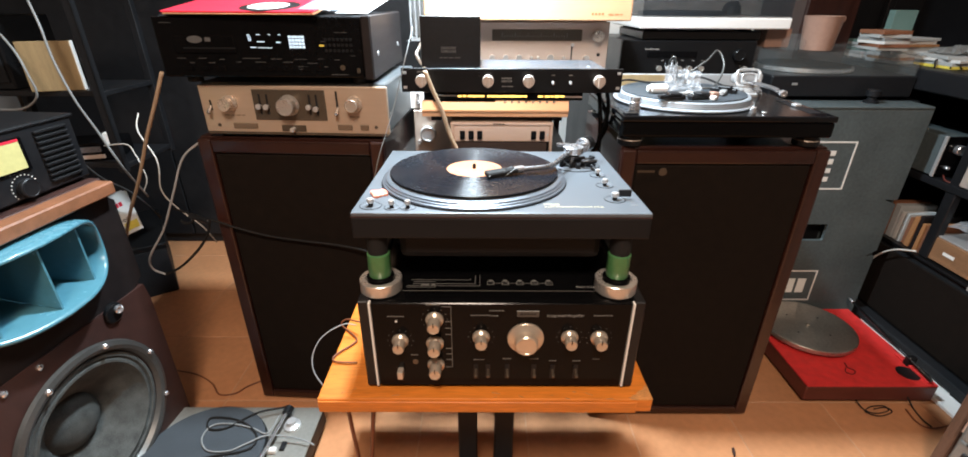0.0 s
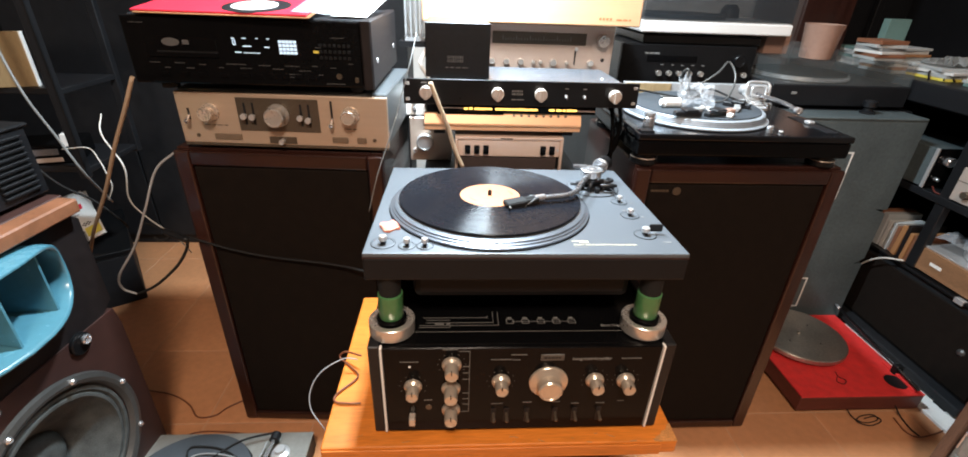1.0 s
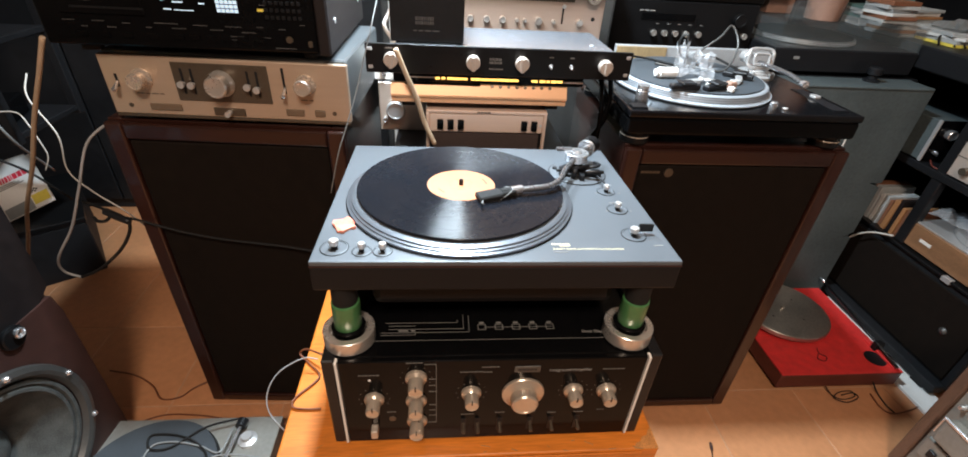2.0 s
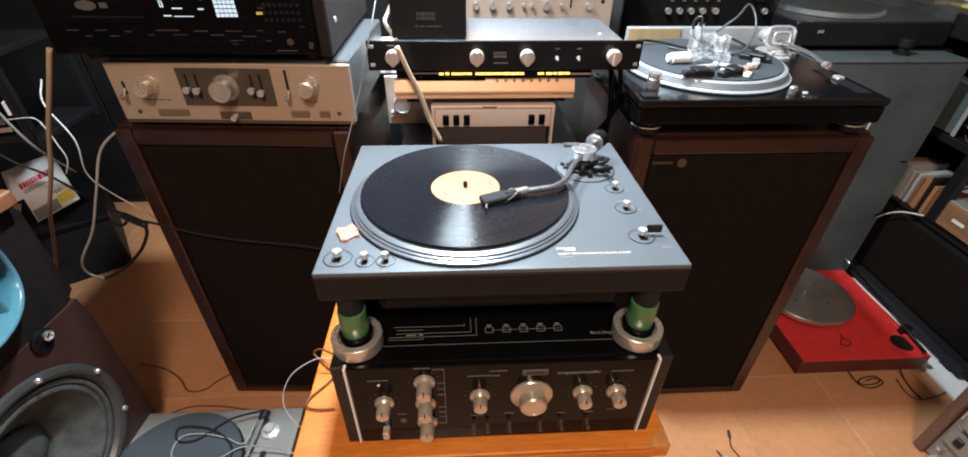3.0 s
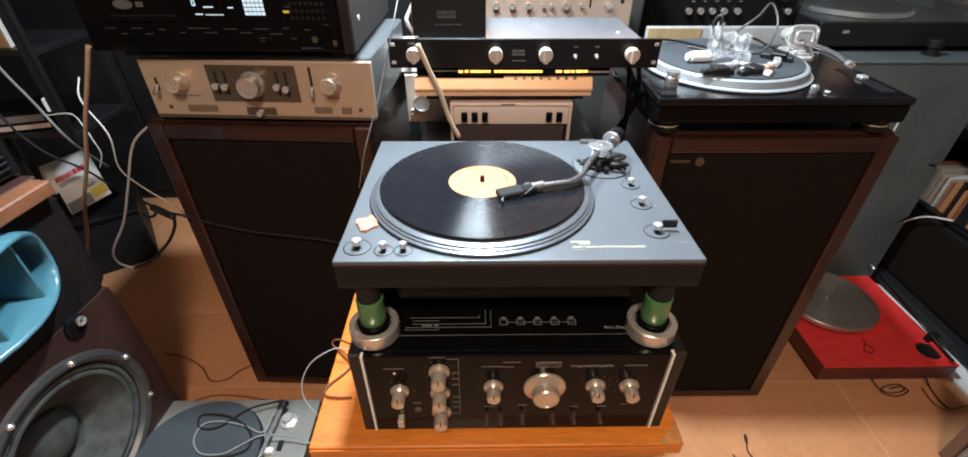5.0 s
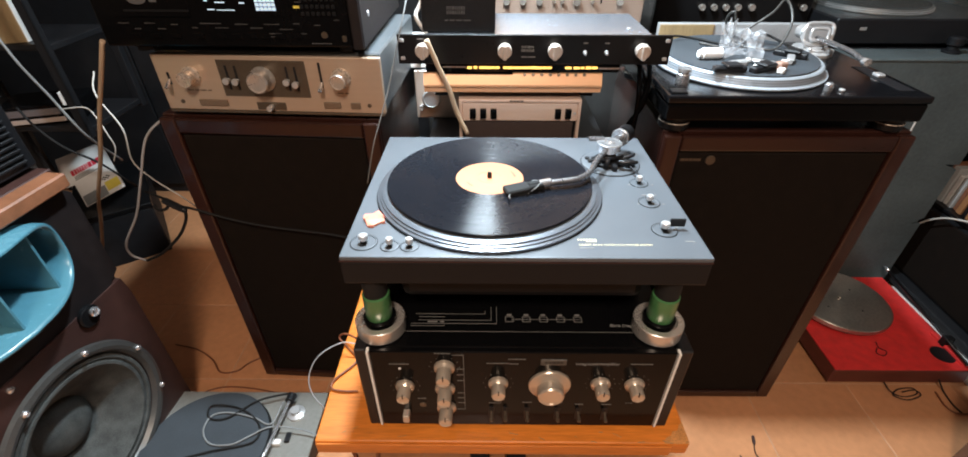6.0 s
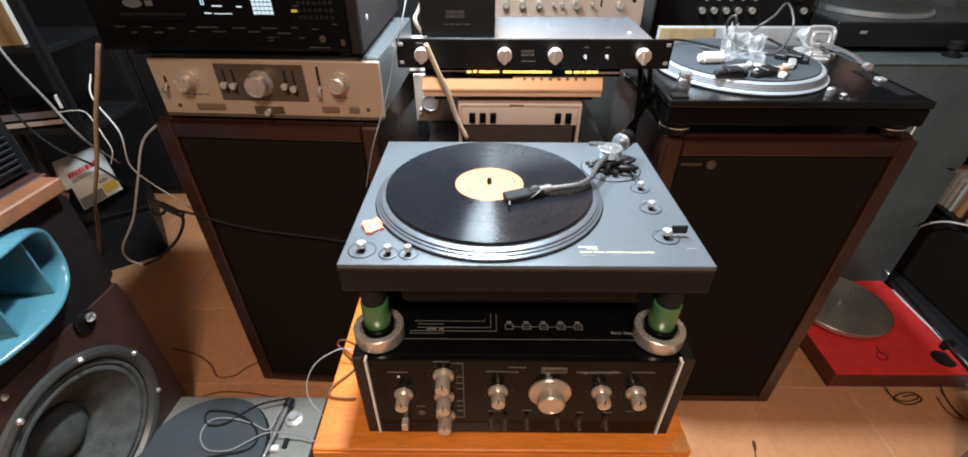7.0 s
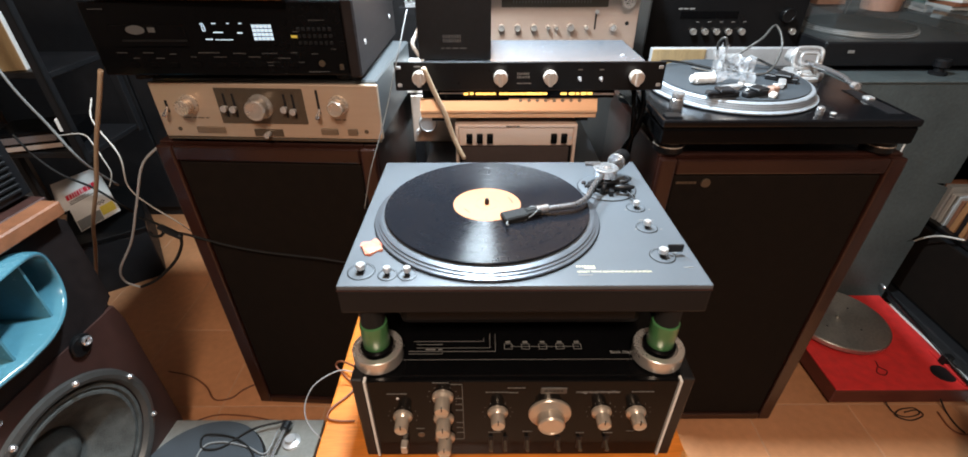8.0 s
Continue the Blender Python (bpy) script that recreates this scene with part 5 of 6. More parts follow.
part("white_mark", bm, "print_white", jb, "white painted maker's mark")
part("top_knob", L((0.1, 0.06, 0.815), (0, 0, 1), [(0.022, 0), (0.022, 0.006), (0.013, 0.01), (0.013, 0.018), (0.02, 0.022), (0.02, 0.038), (0.016, 0.042), (0, 0.042)], 24), "black_paint", jb, "black screw knob")

# red record player on the floor
rd = thing("red_record_player", pose(1.145, 1.272, 0), "bare red velour record player with a steel platter on the floor", "record player")
for x in (-0.15, 0.15):
    for y in (-0.15, 0.15):
        part("foot", C((x, y, 0), (x, y, 0.012), 0.018), "rubber", rd)
part("plinth", B((-0.198, -0.198, 0.012), (0.198, 0.198, 0.066), 0.003), "maroon", rd, "maroon wooden plinth")
part("deck", B((-0.198, -0.198, 0.066), (0.198, 0.198, 0.0705), 0.0012), "red_felt", rd, "red velour deck")
part("platter", L((-0.046, 0.062, 0.0705), (0, 0, 1), [(0.05, 0), (0.05, 0.01), (0.142, 0.012), (0.146, 0.014), (0.146, 0.027), (0.143, 0.029), (0.006, 0.029), (0.004, 0.036), (0, 0.037)], 72), "spun", rd, "dull machined steel platter")
part("arm_hole", L((0.147, -0.143, 0.0705), (0, 0, 1), [(0.031, 0), (0.031, 0.0008), (0, 0.0008)], 32), "black_paint", rd, "black arm hole")
part("arm_rod", C((0.2, 0.19, 0.105), (0.167, -0.197, 0.09), 0.0042, n=12), "black_metal", rd, "straight dark arm rod")
part("rod_tip", C((0.2, 0.19, 0.105), (0.2025, 0.215, 0.106), 0.005, n=12), "chrome", rd)
part("arm_clip", B((0.165, -0.115, 0.0705), (0.192, -0.095, 0.104), 0.003), "black_metal", rd)
part("deck_strip", B((0.17, -0.19, 0.0705), (0.186, -0.06, 0.078), 0.001), "red_felt", rd)
part("loose_wire", T([(-0.02, -0.098, 0.0725), (-0.025, -0.12, 0.0725), (-0.012, -0.135, 0.0725), (-0.03, -0.15, 0.0725), (-0.045, -0.14, 0.0725), (-0.03, -0.12, 0.0725)], 0.0012, 6), "rubber", rd)
for k in range(4):
    a = 0.6 + 1.57 * k
    part("platter_hole", L((-0.046 + 0.07 * math.cos(a), 0.062 + 0.07 * math.sin(a), 0.0995), (0, 0, 1), [(0.003, 0), (0.003, 0.0005), (0, 0.0005)], 12), "black_paint", rd)
solo("stone_strip", B((1.36, 0.95, 0), (1.445, 1.49, 0.012), 0.002), "white", "pale stone strip along the floor beside the cabinet", "stone strip", kind="structure")

# black flight-case cabinet and shelving along the right wall
bc = thing("black_cabinet", pose(1.45, 1.03, 0), "long black textured cabinet with metal corner trims on the floor", "cabinet")
part("body", B((0.008, 0.0, 0.03), (0.45, 0.57, 0.322), 0.004), "black_text", bc)
part("front_panel", B((0, 0.02, 0.06), (0.008, 0.555, 0.3), 0.002), "cloth", bc, "black cloth front")
part("bottom_rail", B((-0.034, 0.0, 0.02), (0.008, 0.57, 0.05), 0.005, 2), "black_text", bc)
part("top_rail", B((-0.003, 0.0, 0.322), (0.45, 0.57, 0.332), 0.002), "black_metal", bc)
part("corner_trim", B((-0.005, 0.16, 0.318), (0.012, 0.19, 0.334), 0.001), "alu", bc)
part("bolt", L((0, 0.097, 0.19), (-1, 0, 0), [(0.012, 0), (0.012, 0.003), (0.006, 0.008), (0, 0.009)], 20), "cast_grey", bc)
for y in (0.05, 0.5):
    part("foot", B((-0.03, y - 0.02, 0), (0.42, y + 0.02, 0.03)), "rubber", bc)

bt = thing("walnut_record_player", pose(1.46, 1.07, 0.332), "walnut-plinth record player wrapped in clear film, on the black cabinet", "record player")
part("plinth", B((0, 0, 0.006), (0.36, 0.335, 0.085), 0.003), "brown_plinth", bt, "walnut plinth")
for y in (0.03, 0.3):
    part("foot", B((0.03, y - 0.015, 0), (0.33, y + 0.015, 0.006)), "rubber", bt)
part("deck", B((0.004, 0.004, 0.085), (0.356, 0.331, 0.09), 0.001), "alu", bt)
part("platter", L((0.17, 0.15, 0.09), (0, 0, 1), [(0.14, 0), (0.145, 0.004), (0.145, 0.02), (0.14, 0.022), (0, 0.022)], 64), "alu", bt, "silver platter")
part("badge", B((-0.0012, 0.235, 0.04), (0.001, 0.275, 0.05)), "print_white", bt)
bm = bmesh.new()
rng = random.Random(21)
g = [[bm.verts.new((0.01 + 0.33 * i / 9, 0.02 + 0.29 * j / 9, 0.116 + 0.035 * rng.random())) for j in range(10)] for i in range(10)]
for i in range(9):
    for j in range(9):
        bm.faces.new((g[i][j], g[i + 1][j], g[i + 1][j + 1], g[i][j + 1]))
bmesh.ops.solidify(bm, geom=bm.faces[:], thickness=0.0006)
part("clear_film", bm, "film", bt, "crumpled clear film")

sh = thing("shelf_unit", pose(1.45, 1.0, 0), "black open shelving unit along the side wall", "shelf unit")
part("upright", B((0.005, 0.385, 0.335), (0.03, 0.42, 0.85), 0.002), "black_paint", sh)
part("upright", B((0.46, 0.385, 0), (0.49, 0.42, 1.6), 0.002), "black_paint", sh)
part("upright", B((0.3, 1.3, 0), (0.33, 1.33, 1.6), 0.002), "black_paint", sh)
part("middle_shelf", B((0.0, 0.1, 0.565), (0.47, 0.8, 0.588), 0.002), "black_paint", sh)
part("top_shelf", B((-0.06, 0.0, 0.85), (0.48, 1.33, 0.915), 0.004), "black_paint", sh)
part("back_panel", B((0.485, 0.0, 0.0), (0.495, 1.36, 1.6)), "black_paint", sh)
part("end_panel", B((0.02, 1.34, 0.0), (0.485, 1.355, 1.6)), "black_paint", sh)

ra = thing("silver_shelf_amplifier", pose(1.455, 1.14, 0.588), "silver-faced amplifier with dark knobs on the shelf", "amplifier")
part("case", B((0.008, 0.0, 0.006), (0.33, 0.25, 0.112), 0.003), "black_metal", ra)
part("faceplate", B((0, -0.004, 0.004), (0.008, 0.252, 0.11), 0.002), "silver_face", ra)
part("face_groove", B((-0.001, 0.0, 0.066), (0.001, 0.25, 0.068)), "bronze", ra)
for y in (0.04, 0.09, 0.15, 0.2):
    part("knob", L((0, y, 0.035), (-1, 0, 0), [(0.012, 0), (0.011, 0.016), (0, 0.016)], 20), "bronze", ra)
part("foot", B((0.02, 0.02, 0), (0.3, 0.23, 0.006)), "rubber", ra)

ad = thing("dark_deck", pose(1.475, 1.15, 0.7005), "low dark glossy deck lying on the silver shelf amplifier", "hi-fi component")
part("case", B((0, 0, 0.004), (0.29, 0.22, 0.07), 0.004), "black_metal", ad)
part("front_panel", B((-0.004, 0.002, 0.006), (0, 0.218, 0.066), 0.001), "piano", ad)
part("top_plate", B((0.01, 0.02, 0.07), (0.25, 0.2, 0.074), 0.001), "cast_grey", ad)
part("badge", B((-0.0052, 0.15, 0.05), (-0.003, 0.175, 0.058)), "alu", ad)
part("foot", B((0.02, 0.02, 0), (0.26, 0.2, 0.004)), "rubber", ad)

sb = thing("small_amplifier", pose(1.45, 1.48, 0.588), "small grey amplifier with chrome knob and silver front edge", "amplifier")
part("case", B((0.0, 0.01, 0.006), (0.2, 0.21, 0.135), 0.002), "grey_carpet", sb)
part("front_panel", B((0.002, 0.0, 0.006), (0.2, 0.01, 0.135), 0.001), "black_gloss", sb)
part("front_edge", B((-0.003, -0.002, 0.004), (0.002, 0.01, 0.138), 0.001), "alu", sb)
round_knob(sb, 0.045, 0.095, 0, 0.016, 0.018, mat="chrome")
round_knob(sb, 0.03, 0.035, 0, 0.006, 0.012, mat="chrome")
part("foot", B((0.02, 0.02, 0), (0.18, 0.19, 0.006)), "rubber", sb)
solo("red_wire", T([(1.475, 1.47, 0.6), (1.46, 1.44, 0.592), (1.47, 1.41, 0.591), (1.5, 1.43, 0.592), (1.52, 1.46, 0.592)], 0.0025, 6), "maroon", "thin red wire loop on the shelf", "wire")

rng = random.Random(31)
y, cols = 1.425, ("cover_brown", "cover_tan", "umber", "cover_tan", "cover_brown", "old_paper", "paper", "old_paper")
bkA = {}
k = 0
while y < 1.585:
    w = 0.012 + 0.012 * rng.random()
    h = 0.098 + 0.03 * rng.random()
    nm = "disc_case" if cols[k % 8] in ("old_paper", "paper") else "book"
    solo(nm, B((0, 0, 0), (0.13, w, h), 0.0012), cols[k % 8], "upright pale disc case in a row" if nm == "disc_case" else "upright worn brown book in a row", nm.replace("_", " "), "row on the black cabinet", m=pose(1.46 + 0.012 * rng.random(), y, 0.3325, 4 * (rng.random() - 0.5), 0, 0))
    y += w + 0.004
    k += 1

# clutter on the top shelf
zs = 0.9155


def stack(name, x, y, z, n, sx, sy, seed, mats, label, cat, group):
    rr = random.Random(seed)
    for i in range(n):
        h = 0.008 + 0.004 * rr.random()
        solo(name, B((-sx / 2, -sy / 2, 0), (sx / 2, sy / 2, h), 0.0008), mats[i % len(mats)], label, cat, group, m=pose(x + 0.012 * (rr.random() - 0.5), y + 0.012 * (rr.random() - 0.5), z, 0, 0, 24 * (rr.random() - 0.5)))
        z += h + 0.0003
    return z


zz = stack("disc_case", 1.46, 1.80, zs, 8, 0.14, 0.125, 41, ("old_paper", "cover_tan", "paper", "old_paper"), "flat disc case in an untidy pile on the top shelf", "disc case", "pile of disc cases")
solo("green_box", B((1.42, 1.83, zz + 0.001), (1.5, 1.86, zz + 0.085), 0.001), "cover_teal", "grey-green upright card box on the disc pile", "box")
zz = stack("magazine", 1.56, 1.66, zs, 4, 0.2, 0.15, 43, ("cover_yellow", "old_paper", "paper", "old_paper"), "flat magazine in a pile on the top shelf", "magazine", "pile of magazines")
bm = bmesh.new()
rng = random.Random(44)
g = [[bm.verts.new((0.16 * (i / 7 - 0.5) + 0.01 * rng.random(), 0.14 * (j / 7 - 0.5), 0.002 + 0.035 * rng.random() * math.sin(math.pi * i / 7))) for j in range(8)] for i in range(8)]
for i in range(7):
    for j in range(7):
        bm.faces.new((g[i][j], g[i + 1][j], g[i + 1][j + 1], g[i][j + 1]))
bmesh.ops.solidify(bm, geom=bm.faces[:], thickness=0.0008)
solo("crumpled_paper", bm, "old_paper", "crumpled white paper on the magazine pile", "paper", m=pose(1.57, 1.68, zz + 0.001))
stack("disc_case", 1.53, 1.46, zs, 3, 0.14, 0.125, 45, ("cover_teal", "old_paper", "paper"), "flat disc case in an untidy pile on the top shelf", "disc case", "pile of disc cases")
stack("disc_case", 1.68, 1.44, zs, 11, 0.14, 0.125, 46, ("paper", "cover_brown", "old_paper", "red_card", "old_paper"), "flat disc case in an untidy pile on the top shelf", "disc case", "pile of disc cases")
bm = bmesh.new()
for k in range(5):
    a, x, y = rng.random() * 3, 1.46 + 0.1 * rng.random(), 1.55 + 0.06 * rng.random()
    tube(bm, [(x, y, zs + 0.003), (x + 0.05 * math.cos(a), y + 0.05 * math.sin(a), zs + 0.012 + 0.006 * k), (x + 0.07 * math.cos(a + 0.7), y + 0.05 * math.sin(a + 0.8), zs + 0.004)], 0.003, 6)
solo("cable_tangle", bm, "black_metal", "tangle of dark cables and clips on the top shelf", "cable")
stack("disc_case", 1.50, 1.98, zs, 6, 0.14, 0.125, 48, ("paper", "old_paper", "cover_teal"), "flat disc case in an untidy pile on the top shelf", "disc case", "pile of disc cases")
stack("disc_case", 1.73, 1.62, zs, 9, 0.14, 0.125, 49, ("old_paper", "paper", "greycable"), "flat disc case in an untidy pile on the top shelf", "disc case", "pile of disc cases")
solo("black_box_speaker", B((1.56, 1.02, zs), (1.86, 1.3, 1.45), 0.004), "black_text", "tall black box on the top shelf", "box")

# tape deck
td = thing("tape_deck", pose(1.149, 0.854, 0, 0, 0, -90), "upright tape deck with grey metal front and wooden sides", "tape deck")
part("side_panel", B((0, -0.012, 0), (0.026, 0.2, 0.5), 0.003), "deck_side", td, "dark brown wooden side")
part("side_panel", B((0.42, -0.012, 0), (0.446, 0.2, 0.5), 0.003), "deck_side", td, "dark brown wooden side")
part("body", B((0.026, 0.01, 0.01), (0.42, 0.19, 0.49)), "black_metal", td)
part("front_plate", B((0.026, 0.0, 0.008), (0.42, 0.01, 0.492), 0.001), "deck_plate", td, "grey metal front plate")
for x in (0.088, 0.3):
    hub = part("reel_hub", L((x, 0, 0.382), (0, -1, 0), [(0.046, 0), (0.046, 0.012), (0.04, 0.015), (0.026, 0.015), (0.024, 0.009), (0.01, 0.009), (0.009, 0.02), (0, 0.02)], 40), "black_paint", td, "black reel hub")
    for k in range(3):
        a = 0.4 + 2.094 * k
        part("hub_spoke", C((x + 0.012 * math.cos(a), -0.016, 0.382 + 0.012 * math.sin(a)), (x + 0.036 * math.cos(a), -0.016, 0.382 + 0.036 * math.sin(a)), 0.003, n=10), "cast_grey", hub)
part("head_cover", B((0.05, -0.03, 0.165), (0.16, 0.001, 0.235), 0.006, 2), "deck_plate", td)
part("cover_trim", B((0.046, -0.034, 0.231), (0.165, -0.028, 0.239), 0.001), "chrome", td, "bright trim bar")
part("cover_trim", B((0.046, -0.034, 0.185), (0.05, -0.028, 0.231), 0.001), "chrome", td, "bright trim bar")
part("lower_cover", B((0.038, -0.014, 0.085), (0.1, 0.001, 0.15), 0.004, 2), "deck_plate", td)
part("dark_recess", B((0.105, -0.002, 0.02), (0.38, 0.001, 0.16), 0.001), "black_gloss", td, "dark glossy control field")
for k in range(5):
    part("key_lever", B((0.115 + 0.026 * k, -0.03, 0.1), (0.134 + 0.026 * k, -0.001, 0.128), 0.003), "deck_plate" if k % 2 else "black_paint", td)
for k in range(4):
    part("cable_channel", C((0.11 + 0.03 * k, -0.006, 0.135), (0.14 + 0.03 * k, -0.006, 0.158), 0.003, n=8), "alu", td)
for x, z, r in ((0.04, 0.43, 0.006), (0.046, 0.27, 0.006), (0.2, 0.26, 0.009), (0.185, 0.2, 0.014), (0.22, 0.175, 0.008), (0.05, 0.06, 0.006), (0.075, 0.04, 0.007), (0.12, 0.06, 0.009), (0.16, 0.075, 0.012), (0.2, 0.05, 0.008), (0.24, 0.08, 0.012), (0.05, 0.02, 0.005)):
    part("control", L((x, 0, z), (0, -1, 0), [(r, -0.001), (r * 1.05, 0.01), (r * 0.8, 0.016), (0, 0.016)], 18), "chrome", td)
for x, z in ((0.17, 0.245), (0.06, 0.105), (0.215, 0.22), (0.14, 0.03)):
    part("black_switch", B((x, -0.02, z), (x + 0.018, 0.001, z + 0.024), 0.002), "black_paint", td)
part("counter_window", B((0.17, -0.003, 0.43), (0.225, 0.001, 0.455), 0.001), "black_gloss", td)

# back row on a long black sideboard
sbd = thing("sideboard", pose(0.36, 1.6, 0), "long black sideboard behind the loudspeakers", "sideboard")
part("top", B((0, 0, 0.79), (1.065, 0.74, 0.814), 0.003), "black_paint", sbd)
part("body", B((0.02, 0.03, 0), (1.045, 0.73, 0.79)), "black_paint", sbd)
dt = thing("covered_record_player", pose(0.912, 1.605, 0.814), "black record player under a dusty clear cover on the sideboard", "record player")
part("plinth", B((0, 0, 0.01), (0.475, 0.36, 0.078), 0.004), "black_paint", dt)
part("platter", L((0.2, 0.18, 0.078), (0, 0, 1), [(0.152, 0), (0.155, 0.003), (0.152, 0.016), (0, 0.016)], 64), "ribbed", dt, "dull ribbed platter")
bm = bmesh.new()
for k in range(90):
    a = math.pi + math.pi * k / 90
    c, s = math.cos(a), math.sin(a)
    for r, z in ((0.1545, 0.084), (0.1535, 0.089)):
        cyl(bm, (0.2 + r * c, 0.18 + r * s, z), (0.2 + (r + 0.0015) * c, 0.18 + (r + 0.0015) * s, z), 0.0015, n=5)
tagged(part("rim_dots", bm, "alu", dt), kind="stuff")
part("platter_mat", L((0.2, 0.18, 0.094), (0, 0, 1), [(0.146, 0), (0.146, 0.003), (0, 0.003)], 48), "rubber", dt)
part("badge", B((0.07, -0.0012, 0.048), (0.088, 0.0005, 0.056)), "print_grey", dt)
bm = bmesh.new()
shell(bm, (0.006, 0.003, 0.0782), (0.469, 0.355, 0.151), 0.003)
part("dust_cover", bm, "clear_cover", dt, "dusty clear dust cover")
for x in (0.05, 0.42):
    for y in (0.04, 0.32):
        part("foot", C((x, y, 0), (x, y, 0.01), 0.016), "rubber", dt)
zc = 0.814 + 0.1515
cu = thing("plastic_cup", pose(1.075, 1.68, zc), "beige plastic cup standing on the dust cover", "cup")
part("wall", L((0, 0, 0), (0, 0, 1), [(0.046, 0), (0.047, 0.003), (0.056, 0.1), (0.0575, 0.103), (0.055, 0.1025), (0.045, 0.005), (0, 0.005)], 36), "cup", cu)
part("spout", B((0.052, -0.012, 0.085), (0.066, 0.012, 0.101), 0.003), "cup", cu)
solo("glass_jar", L((0.985, 1.66, zc), (0, 0, 1), [(0.034, 0), (0.036, 0.004), (0.036, 0.03), (0.02, 0.042), (0.018, 0.05), (0, 0.05)], 28), "clear_cover", "small clear glass jar on the dust cover", "jar")
solo("cardboard_box", B((0.945, 1.76, zc), (1.03, 1.85, zc + 0.06), 0.001), "cup", "small tan cardboard box on the dust cover", "box")
stack("disc_case", 1.31, 1.70, zc, 6, 0.1, 0.1, 47, ("old_paper", "cover_brown", "paper", "greycable"), "flat disc case on the dust cover", "disc case", "cases on the dust cover")
bs = thing("brown_speaker", pose(1.2, 1.985, 0.814), "reddish-brown wooden loudspeaker standing at the back", "speaker")
part("body", B((0, 0.01, 0), (0.2, 0.33, 0.6), 0.004), "walnut", bs)
part("front_panel", B((0.004, 0, 0.004), (0.196, 0.01, 0.596), 0.002), "walnut", bs)

r2 = thing("black_receiver", pose(0.5, 1.72, 0.814), "black receiver with small silver knobs on the sideboard", "receiver")
part("case", B((-0.06, 0.012, 0.01), (0.4, 0.36, 0.175), 0.002), "black_metal", r2)
part("front_panel", B((-0.06, 0, 0.01), (0.4, 0.012, 0.175), 0.003), "black_metal", r2)
for x in (0.075, 0.11, 0.145, 0.18, 0.22, 0.37):
    round_knob(r2, x, 0.085, 0, 0.009, 0.014, mat="steel")
round_knob(r2, 0.34, 0.13, 0, 0.02, 0.02, mat="black_metal", name="volume_knob")
bm = bmesh.new()
bars(bm, 0.02, 0.145, 0, (0.012, 0.014, 0.016), 0.004)
bars(bm, 0.08, 0.11, 0, (0.01, 0.01, 0.01, 0.01, 0.01), 0.002, 0.025)
part("print", bm, "print_grey", r2)
part("tuning_window", B((0.03, -0.001, 0.12), (0.2, 0.001, 0.14)), "black_gloss", r2)
for x in (0.05, 0.35):
    part("foot", B((x - 0.02, 0.03, 0), (x + 0.02, 0.33, 0.01)), "rubber", r2)
wt = thing("white_record_player", pose(0.486, 1.7, 0.99), "pale grey record player with smoked dust cover, on the receiver", "record player")
part("under_tray", B((0.02, 0.02, 0.0005), (0.42, 0.33, 0.029), 0.004), "black_metal", wt)
for x in (0.06, 0.38):
    for y in (0.06, 0.34):
        part("foot", L((x, y, 0), (0, 0, 1), [(0.022, 0), (0.022, 0.03), (0.018, 0.036)], 20), "rubber", wt)
part("plinth", B((0, 0.0, 0.036), (0.5, 0.38, 0.07), 0.004, 2), "white", wt, "pale grey plinth")
part("deck", B((0.006, 0.006, 0.07), (0.494, 0.374, 0.074), 0.001), "alu", wt)
part("platter", L((0.2, 0.19, 0.074), (0, 0, 1), [(0.15, 0), (0.152, 0.014), (0, 0.014)], 48), "mat_dark", wt)
part("arm_base", L((0.41, 0.25, 0.074), (0, 0, 1), [(0.035, 0), (0.03, 0.03), (0.018, 0.045), (0, 0.045)], 24), "black_paint", wt)
bm = bmesh.new()
shell(bm, (0.004, 0.003, 0.0742), (0.496, 0.375, 0.153), 0.003)
part("dust_cover", bm, "smoke", wt, "smoked clear dust cover")


# ---- left side ----
hc = thing("horn_cabinet", pose(-0.868, 1.0, 0, 0, 0, 85), "brown plywood loudspeaker with blue vaned horn above large woofer", "speaker")
W, H = -0.475, 0.735
part("side_panel", B((-0.02, 0.018, 0.0), (0.0, 0.42, H), 0.003), "brown_ply", hc)
part("side_panel", B((W, 0.018, 0.0), (W + 0.02, 0.42, H), 0.003), "brown_ply", hc)
part("bottom_panel", B((W + 0.02, 0.018, 0.0), (-0.02, 0.42, 0.02)), "brown_ply", hc)
part("back_panel", B((W + 0.02, 0.4, 0.02), (-0.02, 0.418, H)), "black_paint", hc)
part("top_panel", B((W, 0.018, H), (0.0, 0.42, H + 0.012), 0.002), "brown_ply", hc)
part("ledge", B((W, -0.022, H - 0.016), (-0.012, 0.018, H + 0.012), 0.003), "ledge_wood", hc, "lighter brown front ledge")
wx, wz = -0.236, 0.247
bm = bmesh.new()
front_hole(bm, W, 0.0, 0.0, 0.475, lambda a: (wx + 0.163 * math.cos(a), wz + 0.163 * math.sin(a)), 0.0, 0.018)
part("baffle", bm, "brown_ply", hc, "worn brown plywood baffle")


def mouth(a, w, h):
    c, s = math.cos(a), math.sin(a)
    return (-0.236 + w * math.copysign(abs(c) ** 0.55, c), 0.632 + h * math.copysign(abs(s) ** 0.75, s))


